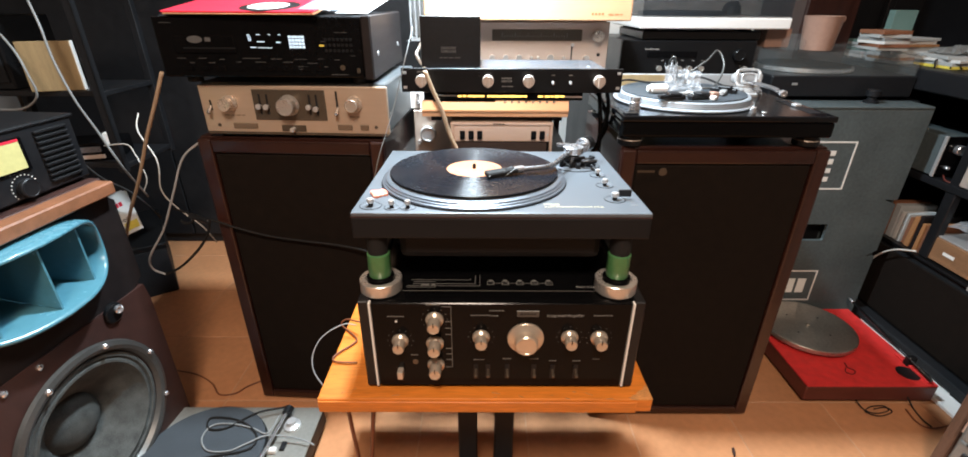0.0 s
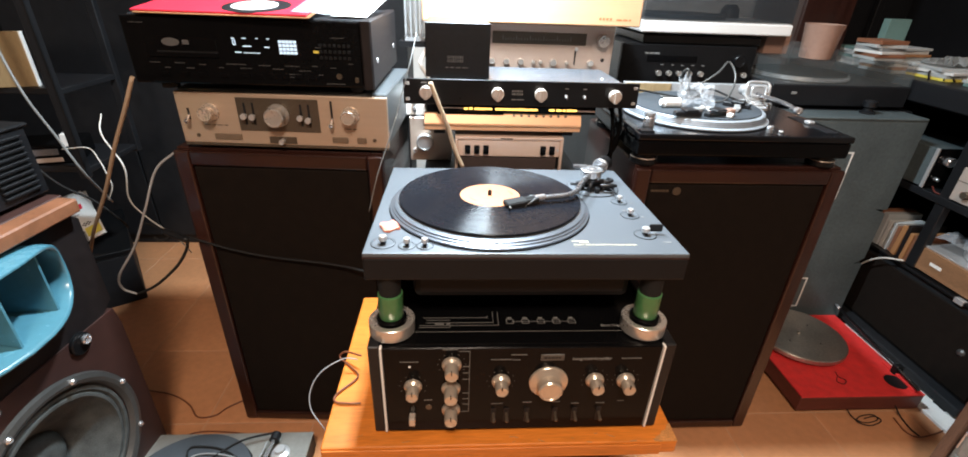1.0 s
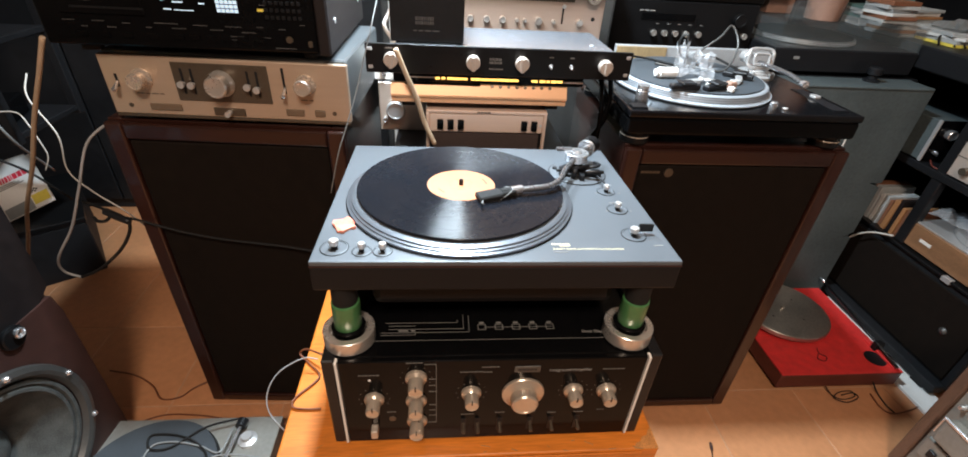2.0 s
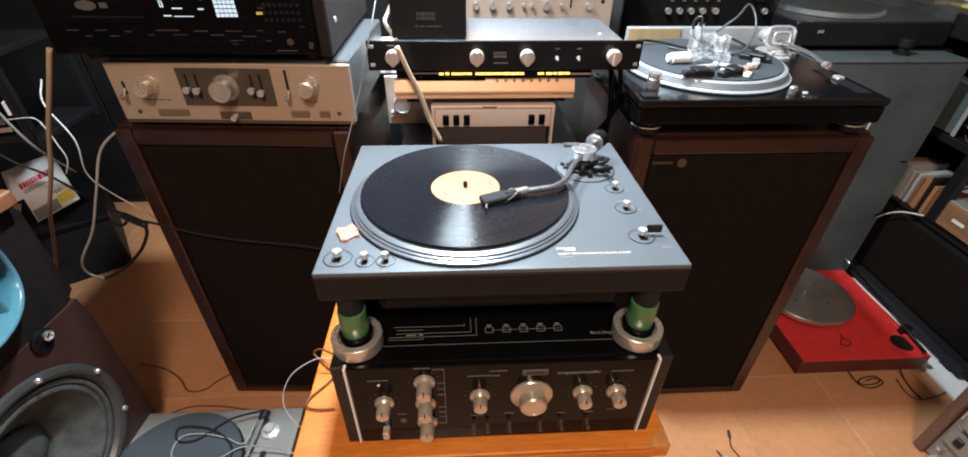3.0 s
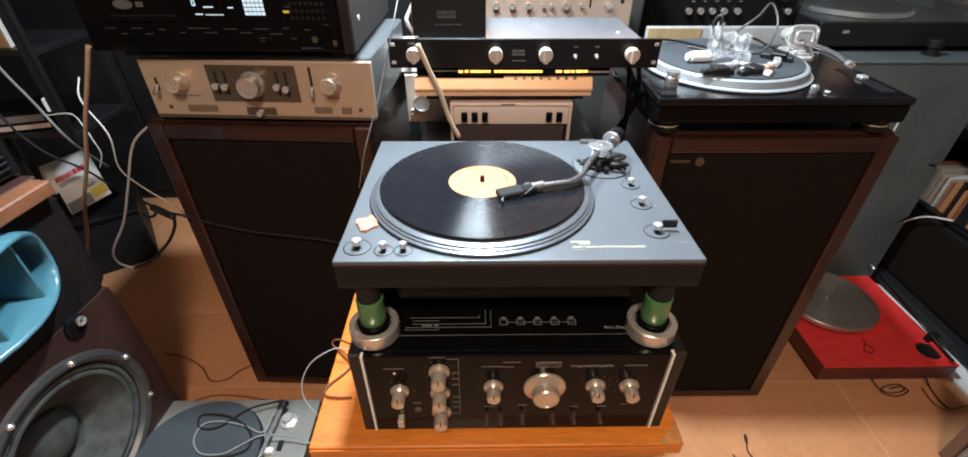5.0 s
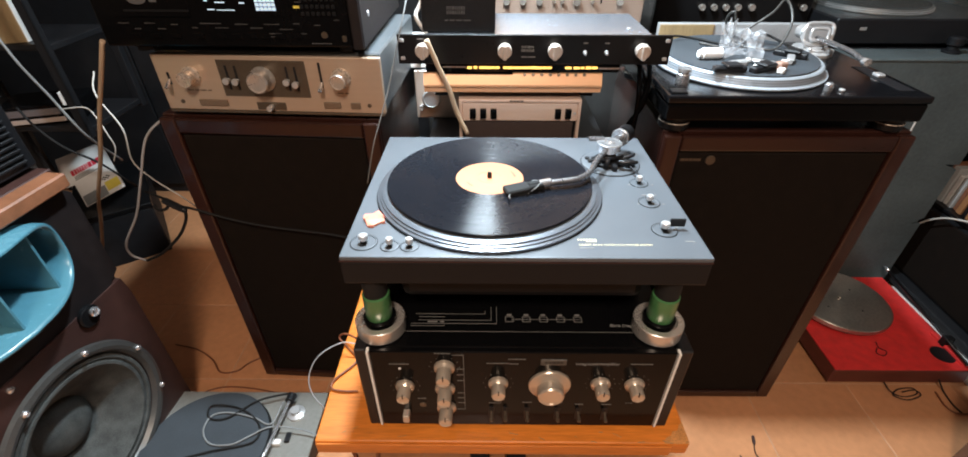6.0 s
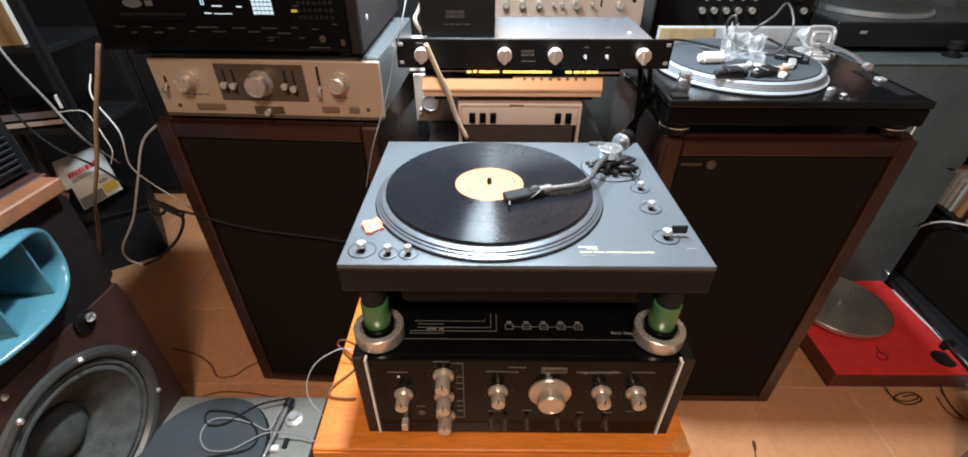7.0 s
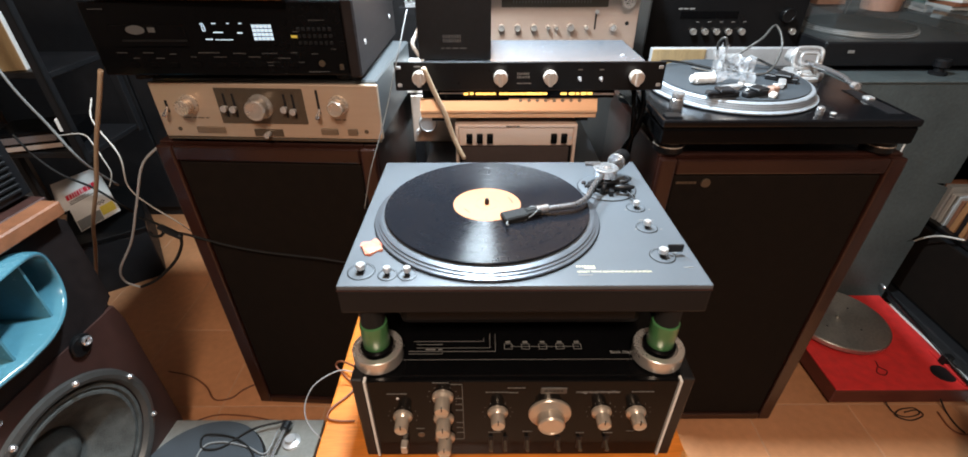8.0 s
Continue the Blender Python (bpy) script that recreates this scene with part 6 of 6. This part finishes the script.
bm = bmesh.new()
front_hole(bm, W, 0.0, 0.475, H - 0.016, lambda a: mouth(a, 0.158, 0.073), 0.004, 0.018)
part("horn_board", bm, "umber", hc, "dark brown board round the horn mouth")
bm = bmesh.new()
n, rings = 64, []
for w, h, y in ((0.163, 0.078, 0.003), (0.163, 0.078, -0.006), (0.157, 0.073, -0.008), (0.152, 0.069, -0.002), (0.148, 0.066, 0.03), (0.137, 0.06, 0.07), (0.115, 0.05, 0.12), (0.085, 0.042, 0.17), (0.05, 0.03, 0.22), (0.025, 0.02, 0.27)):
    ring = []
    for k in range(n):
        mx, mz = mouth(2 * math.pi * k / n, w, h)
        swell = 0.055 * (1 - ((mx + 0.236) / 0.163) ** 2) * max(0.0, 1 - max(0.0, y) / 0.12) if y < 0.003 or y > 0.003 else 0.0
        ring.append(bm.verts.new((mx, y - swell, mz)))
    rings.append(ring)
for a, b in zip(rings, rings[1:]):
    for k in range(n):
        bm.faces.new((a[k], a[(k + 1) % n], b[(k + 1) % n], b[k])).smooth = True
bm.faces.new(rings[-1])
hn = part("horn", bm, "horn_blue", hc, "light blue enamelled horn")
for x in (-0.335, -0.236, -0.137):
    bm = bmesh.new()
    cxh = -0.236
    lip = 0.008 - 0.05 * (1 - ((x - cxh) / 0.163) ** 2)
    q = [(x, lip, 0.067), (x, lip, -0.067), (cxh + (x - cxh) * 0.55, 0.16, -0.04), (cxh + (x - cxh) * 0.55, 0.16, 0.04)]
    lo = [bm.verts.new((a - 0.002, b, 0.632 + c)) for a, b, c in q]
    hi = [bm.verts.new((a + 0.002, b, 0.632 + c)) for a, b, c in q]
    bm.faces.new(lo)
    bm.faces.new(hi[::-1])
    for k in range(4):
        bm.faces.new((lo[k], hi[k], hi[(k + 1) % 4], lo[(k + 1) % 4]))
    part("vane", bm, "horn_blue", hn, "thin blue vane")
wf = part("woofer_frame", L((wx, 0, wz), (0, -1, 0), [(0.163, -0.016), (0.186, 0.0), (0.189, 0.003), (0.187, 0.012), (0.177, 0.015), (0.169, 0.012), (0.163, 0.002)], 72, cap=False), "cast_grey", hc, "cast woofer frame")
bm = bmesh.new()
lathe(bm, (wx, 0, wz), (0, -1, 0), [(0.163, -0.004), (0.158, 0.004), (0.151, 0.004), (0.148, -0.002), (0.143, 0.003), (0.137, 0.003), (0.133, -0.006), (0.11, -0.026), (0.085, -0.048), (0.064, -0.066)], 72, cap=False)
part("cone", bm, "cone", wf, "dark paper cone with pleated edge")
part("dust_cap", L((wx, 0, wz), (0, -1, 0), [(0.066, -0.0665), (0.06, -0.056), (0.048, -0.046), (0.03, -0.039), (0.012, -0.0362), (0, -0.036)], 48, cap=False), "cone", wf)
for k in range(8):
    a = math.radians(22.5 + 45 * k)
    part("bolt", L((wx + 0.180 * math.cos(a), -0.013, wz + 0.180 * math.sin(a)), (0, -1, 0), [(0.0065, 0), (0.0065, 0.004), (0.004, 0.0075), (0, 0.008)], 16), "chrome", wf)
for x in (-0.42, -0.36, -0.29, -0.1):
    part("bolt", L((x, 0.0, 0.462), (0, -1, 0), [(0.006, 0), (0.006, 0.004), (0.003, 0.006), (0, 0.0065)], 14), "chrome", hc)
bk = part("socket_plate", L((-0.110, 0, 0.462), (0, -1, 0), [(0.024, 0), (0.024, 0.006), (0.021, 0.008), (0, 0.008)], 28), "black_metal", hc)
part("socket_ring", L((-0.103, -0.008, 0.468), (0, -1, 0), [(0.009, 0), (0.0105, 0.003), (0.0105, 0.007), (0.008, 0.009), (0.0065, 0.004), (0, 0.004)], 20), "chrome", bk)

rv = thing("meter_receiver", pose(-0.907, 0.985, 0.7475, 0, 0, 85), "black receiver with lit yellow meter and vent slats", "receiver")
part("case", B((-0.43, 0.012, 0.01), (0.022, 0.3, 0.137), 0.012, 3), "black_metal", rv)
part("front_panel", B((-0.43, 0.0, 0.008), (0.018, 0.012, 0.138), 0.003), "black_paint", rv)
part("top_bezel", B((-0.432, -0.004, 0.136), (0.024, 0.3, 0.144), 0.004, 2), "plinth", rv)
mt = part("meter_frame", B((-0.3, -0.004, 0.06), (-0.098, 0.001, 0.125), 0.002), "black_gloss", rv)
part("meter_face", B((-0.294, -0.0052, 0.066), (-0.108, -0.0035, 0.118), 0.0), "glow_cream", mt, "lit yellow meter")
part("meter_trim", B((-0.3, -0.006, 0.118), (-0.108, -0.0035, 0.122)), "red_card", mt)
for x in (-0.125, -0.21):
    kb = round_knob(rv, x, 0.03, 0, 0.019, 0.014, mat="black_paint", name="dial_knob")
    bm = bmesh.new()
    for k in range(17):
        a = math.radians(-40 + 16 * k)
        box(bm, (x + 0.0255 * math.cos(a) - 0.001, -0.0008, 0.03 + 0.0255 * math.sin(a) - 0.001), (x + 0.0255 * math.cos(a) + 0.001, 0.0005, 0.03 + 0.0255 * math.sin(a) + 0.001))
    part("dial_dots", bm, "print_white", kb)
for k in range(10):
    part("vent_slat", B((-0.072, -0.006, 0.022 + 0.011 * k), (0.0, 0.001, 0.0275 + 0.011 * k), 0.001), "plinth", rv)
part("foot", B((-0.4, 0.02, 0), (0.02, 0.28, 0.01)), "rubber", rv)

ls = thing("left_shelf_unit", pose(-1.95, 1.4, 0), "black open shelving unit with dark equipment beside the horn cabinet", "shelf unit")
for x, z0 in ((0.0, 0.0), (0.35, 0.0), (0.79, 0.62)):
    for y in (0, 0.24):
        part("post", B((x, y, z0), (x + 0.022, y + 0.022, 1.5), 0.002), "black_paint", ls)
for z in (0.63, 0.848, 1.15):
    part("shelf", B((0.0, 0.022, z), (0.81, 0.24, z + 0.016), 0.002), "black_paint", ls)
part("post_highlight", B((0.8115, -0.001, 0.62), (0.8135, 0.004, 1.3)), "black_metal", ls)
wb = thing("pine_board", pose(-1.24, 1.43, 0.8645, 0, 0, 20), "pale pine board standing on the black shelf", "wooden board")
part("board", B((-0.095, 0, 0), (0.032, 0.018, 0.135), 0.001), "pine", wb)
part("sawn_edge", B((0.032, 0.0, 0), (0.035, 0.018, 0.135), 0.0005), "white", wb, "pale sawn edge")
dv = thing("small_black_device", pose(-1.27, 1.43, 0.6465, 0, 0, 18), "small black device with a white label on the shelf", "device")
part("case", B((-0.1, 0, 0), (0.09, 0.13, 0.055), 0.004), "black_gloss", dv)
part("label_plate", B((-0.08, -0.0015, 0.008), (0.05, 0.001, 0.02)), "silver_face", dv)
part("dial_window", B((-0.085, -0.0015, 0.028), (0.045, 0.001, 0.046)), "lid_metal", dv)
part("white_tag", B((0.06, -0.002, 0.05), (0.088, 0.02, 0.085), 0.001), "white", dv)
dk = thing("dark_amplifier", pose(-1.5, 1.43, 0.8645, 0, 0, 0), "dark ribbed amplifier on the black shelf", "amplifier")
part("case", B((-0.2, 0, 0), (0.1, 0.2, 0.2), 0.004), "black_metal", dk)
for k in range(5):
    part("rib", B((-0.19 + 0.06 * k, -0.006, 0.02), (-0.15 + 0.06 * k, 0.001, 0.18), 0.002), "plinth", dk)

fb = thing("floor_box", pose(-1.31, 1.69, 0, 0, 0, 35), "low black box on the floor behind the horn cabinet", "box")
part("body", B((-0.24, 0, 0), (0, 0.42, 0.205), 0.004), "black_text", fb)
part("lid", B((-0.242, -0.003, 0.205), (0.003, 0.422, 0.225), 0.002), "black_metal", fb)
MAG = pose(-1.458, 1.684, 0.2540, -49.1, -20.5, 27.6)
mg = thing("car_magazine", MAG, "white car magazine with red masthead leaning on the black box", "magazine")
part("cover", B((-0.074, 0, 0), (0.074, 0.005, 0.1939), 0.0005), "white", mg)
bm = bmesh.new()
bars(bm, -0.0656, 0.1311, 0, (0.010, 0.008, 0.006, 0.006, 0.008, 0.006, 0.003, 0.013, 0.013, 0.012), 0.021, 0.0025)
part("masthead", bm, "red_card", mg, "red masthead of broad bars")
bm = bmesh.new()
for k in range(3):
    box(bm, (-0.062, -0.0012, 0.122 - 0.006 * k), (0.0 + 0.011 * k, 0.0005, 0.125 - 0.006 * k))
part("print", bm, "print_grey", mg)
part("yellow_patch", B((0.018, -0.0012, 0.014), (0.068, 0.0005, 0.05)), "cover_yellow", mg)
part("picture", B((-0.07, -0.0012, 0.002), (0.015, 0.0005, 0.042)), "greycable", mg, "dim grey picture")
bm = bmesh.new()
for i in range(5):
    for j in range(3):
        if (i + j) % 2:
            box(bm, (0.016 + 0.006 * i, -0.0012, 0.058 + 0.005 * j), (0.0215 + 0.006 * i, 0.0005, 0.0625 + 0.005 * j))
part("checker_print", bm, "black_paint", mg)
solo("loose_leaflet", B((-0.125, 0.006, 0.09), (0.03, 0.0085, 0.212), 0.0004), "white", "white leaflet lying under the car magazine", "leaflet", m=MAG @ pose(0, 0, 0, 0, 8, 0))

bl = thing("black_wardrobe", pose(-2.05, 2.12, 0), "tall black cabinet against the back wall", "cabinet")
part("body", B((0, 0.015, 0), (1.75, 0.275, 1.6), 0.004), "black_text", bl)
for k in range(3):
    part("door", B((0.004 + 0.584 * k, 0, 0.05), (0.58 + 0.584 * k, 0.015, 1.59), 0.002), "black_text", bl)

lt = thing("silver_record_player", pose(-0.668, 0.81, 0), "silver record player with dark mat on the floor under cables", "record player")
for x in (-0.15, 0.15):
    for y in (-0.13, 0.13):
        part("foot", C((x, y, 0), (x, y, 0.018), 0.018), "rubber", lt)
part("plinth", B((-0.230, -0.17, 0.018), (0.19, 0.175, 0.066), 0.003), "plinth", lt)
part("deck", B((-0.230, -0.17, 0.066), (0.19, 0.175, 0.0705), 0.001), "deck_plate", lt, "silver deck")
part("platter", L((-0.064, 0.012, 0.0705), (0, 0, 1), [(0.151, 0), (0.153, 0.003), (0.150, 0.014), (0, 0.014)], 64), "plinth", lt)
part("platter_mat", L((-0.064, 0.012, 0.0845), (0, 0, 1), [(0.148, 0), (0.148, 0.003), (0.125, 0.0034), (0.118, 0.0026), (0.1, 0.0034), (0.093, 0.0026), (0.07, 0.0034), (0.045, 0.003), (0, 0.003)], 64), "mat_dark", lt, "dark ribbed mat")
part("arm_pivot", L((0.125, 0.11, 0.0705), (0, 0, 1), [(0.022, 0), (0.022, 0.006), (0.012, 0.01), (0.012, 0.02), (0, 0.02)], 24), "alu", lt)
part("arm_tube", T([(0.105, 0.13, 0.095), (0.1, 0.07, 0.095), (0.095, 0.0, 0.095), (0.085, -0.06, 0.094)], 0.0045, 10), "chrome", lt)
part("arm_weight", L((0.105, 0.13, 0.095), (0.1, 1, 0), [(0.012, 0), (0.012, 0.02), (0, 0.02)], 20), "black_paint", lt)
part("speed_switch", B((0.12, 0.03, 0.0705), (0.132, 0.055, 0.078), 0.001), "black_paint", lt)
part("lever", B((0.09, 0.02, 0.0705), (0.115, 0.034, 0.084), 0.002), "white", lt)


# ---- cables ----
solo("power_cable", T([(-0.835, 1.13, 0.618), (-0.788, 1.11, 0.614), (-0.74, 1.08, 0.614), (-0.698, 1.072, 0.609), (-0.626, 1.071, 0.583), (-0.550, 1.068, 0.566), (-0.473, 1.064, 0.557), (-0.403, 1.058, 0.551), (-0.331, 1.048, 0.541), (-0.26, 1.035, 0.52)], 0.0027), "rubber", "black power cable sagging across the loudspeaker front", "cable")
solo("power_lead", T([(-0.75, 1.085, 0.619), (-0.769, 1.085, 0.599), (-0.79, 1.09, 0.594), (-0.803, 1.1, 0.597)], 0.0034), "rubber", "short black lead looping from the cable joint", "cable")
solo("power_lead", T([(-0.704, 1.056, 0.617), (-0.714, 1.06, 0.589), (-0.747, 1.07, 0.544), (-0.789, 1.08, 0.503), (-0.836, 1.09, 0.465), (-0.886, 1.1, 0.437)], 0.0034), "rubber", "black lead hanging down from the cable joint", "cable")
solo("beige_cable", T([(-0.721, 1.06, 0.967), (-0.757, 1.07, 0.908), (-0.826, 1.1, 0.812), (-0.907, 1.14, 0.694), (-1.007, 1.19, 0.565), (-1.1, 1.25, 0.438), (-1.257, 1.35, 0.234)], 0.0042), "beige", "beige cable hanging down beside the disc player", "cable")
solo("loop_cable", T([(-0.722, 1.14, 0.796), (-0.768, 1.12, 0.756), (-0.803, 1.1, 0.671), (-0.855, 1.1, 0.573), (-0.914, 1.1, 0.492), (-0.918, 1.1, 0.454), (-0.889, 1.1, 0.437)], 0.0026), "clear_cable", "pale looped cable hanging beside the loudspeaker", "cable")
solo("white_cable", T([(-1.045, 1.40, 0.805), (-1.022, 1.345, 0.766), (-0.975, 1.32, 0.686), (-0.989, 1.32, 0.595), (-0.964, 1.33, 0.533), (-0.91, 1.34, 0.466), (-0.916, 1.4, 0.379)], 0.0019), "cream", "thin white cable running down behind the loudspeaker", "cable")
solo("grey_cable", T([(-1.211, 1.36, 1.104), (-1.187, 1.34, 1.039), (-1.177, 1.33, 0.963), (-1.15, 1.32, 0.861), (-1.124, 1.33, 0.764), (-1.103, 1.35, 0.653), (-1.171, 1.5, 0.502)], 0.003), "greycable", "grey twin cable hanging from the shelf", "cable")
solo("grey_cable", T([(-1.299, 1.34, 1.023), (-1.269, 1.33, 0.978), (-1.25, 1.32, 0.925), (-1.248, 1.32, 0.869), (-1.305, 1.33, 0.833), (-1.386, 1.34, 0.825)], 0.003), "greycable", "grey cable hanging from the shelf", "cable")
solo("dark_cable", T([(-1.255, 1.36, 0.724), (-1.214, 1.34, 0.679), (-1.161, 1.33, 0.628), (-1.092, 1.33, 0.585), (-1.058, 1.35, 0.521), (-1.077, 1.4, 0.467)], 0.003), "rubber", "black cable slung across the front of the shelf", "cable")
solo("thin_cable", T([(-1.171, 1.39, 0.709), (-1.095, 1.38, 0.717), (-1.07, 1.37, 0.689), (-1.055, 1.36, 0.654), (-1.052, 1.36, 0.614), (-1.074, 1.36, 0.573)], 0.0015), "cream", "thin pale cable curling on the shelf", "cable")
solo("strap", T([(-0.155, 1.045, 0.974), (-0.138, 1.05, 0.928), (-0.122, 1.055, 0.888), (-0.108, 1.06, 0.838), (-0.089, 1.06, 0.795)], 0.0045), "beige", "flat beige strap hanging in front of the centre stack", "strap")
solo("thin_wire", T([(-0.183, 1.1, 1.057), (-0.194, 1.06, 1.007), (-0.209, 1.055, 0.958), (-0.228, 1.05, 0.895), (-0.247, 1.04, 0.841), (-0.268, 1.03, 0.783), (-0.291, 1.03, 0.701)], 0.0011), "greycable", "thin pale wire hanging beside the disc player", "wire")
solo("white_strip", T([(-0.152, 1.12, 1.054), (-0.17, 1.1, 1.017), (-0.176, 1.09, 1.001), (-0.163, 1.09, 0.978), (-0.145, 1.075, 0.957)], 0.0035), "white", "bent white plastic strip beside the power supply", "plastic strip")
solo("floor_wire", T([(-1.035, 1.201, 0.006), (-0.959, 1.184, 0.004), (-0.891, 1.144, 0.004), (-0.846, 1.099, 0.004), (-0.798, 1.104, 0.004), (-0.773, 1.134, 0.004), (-0.721, 1.17, 0.004)], 0.0022), "copper", "thin brown wire lying on the tiles", "wire")
solo("floor_wire", T([(-0.94, 0.975, 0.004), (-0.883, 1.015, 0.004), (-0.818, 1.046, 0.004), (-0.727, 1.043, 0.004), (-0.641, 1.027, 0.004)], 0.002), "copper", "thin brown wire lying on the tiles", "wire")
solo("table_wire", T([(-0.285, 0.772, 0.52), (-0.311, 0.774, 0.52), (-0.351, 0.762, 0.5), (-0.37, 0.745, 0.47), (-0.368, 0.728, 0.44), (-0.347, 0.719, 0.4), (-0.338, 0.753, 0.3)], 0.0011), "clear_cable", "pale wire looping off the table edge", "wire")
solo("table_wire", T([(-0.28, 0.782, 0.52), (-0.313, 0.804, 0.51), (-0.327, 0.807, 0.495), (-0.306, 0.785, 0.494), (-0.283, 0.755, 0.494), (-0.312, 0.715, 0.494), (-0.312, 0.697, 0.494), (-0.29, 0.692, 0.494), (-0.267, 0.692, 0.494)], 0.0018), "copper", "brown wire lying on the table board", "wire")
solo("deck_cable", T([(-0.579, 0.938, 0.094), (-0.589, 0.878, 0.092), (-0.639, 0.895, 0.092), (-0.703, 0.908, 0.092), (-0.746, 0.9, 0.092), (-0.75, 0.86, 0.092), (-0.718, 0.825, 0.092), (-0.665, 0.823, 0.092), (-0.629, 0.845, 0.092), (-0.584, 0.868, 0.095), (-0.507, 0.864, 0.09), (-0.46, 0.851, 0.08)], 0.002), "greycable", "pale cable looped over the silver record player", "cable")
solo("deck_cable", T([(-0.574, 0.968, 0.09), (-0.646, 0.944, 0.092), (-0.704, 0.894, 0.092), (-0.751, 0.893, 0.092), (-0.76, 0.928, 0.092), (-0.684, 0.92, 0.092), (-0.62, 0.878, 0.092), (-0.616, 0.83, 0.092), (-0.709, 0.805, 0.092), (-0.785, 0.782, 0.092)], 0.0025), "rubber", "black cable looped over the silver record player", "cable")
solo("leg_cable", T([(-0.271, 0.62, 0.477), (-0.276, 0.64, 0.386), (-0.279, 0.66, 0.277)], 0.004), "copper", "brown cable hanging below the table board", "cable")
solo("leg_cable", T([(-0.223, 0.62, 0.47), (-0.234, 0.63, 0.39), (-0.247, 0.64, 0.294)], 0.004), "copper", "brown cable hanging below the table board", "cable")
solo("red_lead", T([(1.114, 1.079, 0.012), (1.119, 1.048, 0.004), (1.143, 1.032, 0.004), (1.189, 1.042, 0.004), (1.188, 1.06, 0.005), (1.144, 1.055, 0.006), (1.116, 1.035, 0.007), (1.146, 1.02, 0.006), (1.194, 1.035, 0.006), (1.188, 1.052, 0.007), (1.146, 1.044, 0.009)], 0.0016), "rubber", "black lead coiled on the tiles before the red record player", "cable")
solo("red_lead", T([(1.263, 1.078, 0.03), (1.272, 1.05, 0.004), (1.265, 1.008, 0.004), (1.269, 0.981, 0.004)], 0.0022), "rubber", "thin dark lead lying on the tiles", "cable")
solo("red_lead", T([(1.247, 1.048, 0.004), (1.241, 1.0, 0.004), (1.263, 0.978, 0.004), (1.334, 0.99, 0.004), (1.383, 1.01, 0.004), (1.395, 1.043, 0.004), (1.388, 1.086, 0.004)], 0.0022), "copper", "thin brown lead looping on the tiles", "cable")
solo("case_lead", T([(1.42, 1.57, 0.162), (1.42, 1.535, 0.256), (1.42, 1.475, 0.32), (1.435, 1.408, 0.351)], 0.003), "cream", "thin pale lead arching behind the black cabinet", "cable")
lead = thing("loose_plug_lead", pose(0.645, 0.86, 0), "thin lead with a brown plug tip lying on the tiles", "cable")
part("plug_tip", L((0.014, 0.050, 0.0045), (-0.28, -1, 0), [(0.0012, 0), (0.0036, 0.004), (0.0042, 0.018), (0.0026, 0.026), (0, 0.027)], 14), "brown_ply", lead, "brown plug tip")
part("wire", T([(0.006, 0.024, 0.003), (0.000, 0.0, 0.003), (0.008, -0.03, 0.003), (-0.004, -0.09, 0.003), (-0.05, -0.16, 0.003)], 0.0016, 6), "rubber", lead)
grip = thing("twisted_cable_end", pose(0.60, 0.83, 0), "grey twisted cable end with bare tip lying on the tiles", "cable")
part("bare_tip", L((0.0, 0.026, 0.006), (0.35, -1, 0), [(0, 0), (0.0022, 0.006), (0.003, 0.024), (0, 0.025)], 10), "bronze", grip)
for k in range(4):
    part("strand", T([(0.008 + 0.003 * k, 0.006, 0.006), (0.018 + 0.005 * k, -0.012, 0.007 + 0.002 * (k % 2)), (0.014 + 0.007 * k, -0.045, 0.006), (-0.01 + 0.012 * k, -0.10, 0.005)], 0.0036, 8), "clear_cable", grip)
pj = Vector((0.072, -0.044, 0.002))
solo("cable_joint", L((-0.775, 1.1, 0.612), pj.normalized(), [(0.004, 0), (0.0075, 0.002), (0.008, 0.042), (0.0065, 0.080), (0.0035, 0.084), (0, 0.084)], 16), "black_paint", "black plug and socket joint on the power cable", "plug")


# ---- floor tiles, last ----
def tile_mesh():
    bm = bmesh.new()
    box(bm, (-0.1500, -0.1500, -0.008), (0.1500, 0.1500, 0.0), 0.0010)
    return mesh_of("tile", bm, "terracotta")


tile = tile_mesh()
floor = bpy.data.objects["floor"]
for i in range(-9, 5):
    for j in range(-9, 5):
        ob = new("tile", tile)
        ob.location = (0.703 + 0.3035 * (i - 0.5), 1.078 + 0.3035 * (j + 0.5), 0.0)
        ob.rotation_euler = (0, 0, math.pi / 2 * ((i * 7 + j * 3) % 4))
        ob.parent = floor
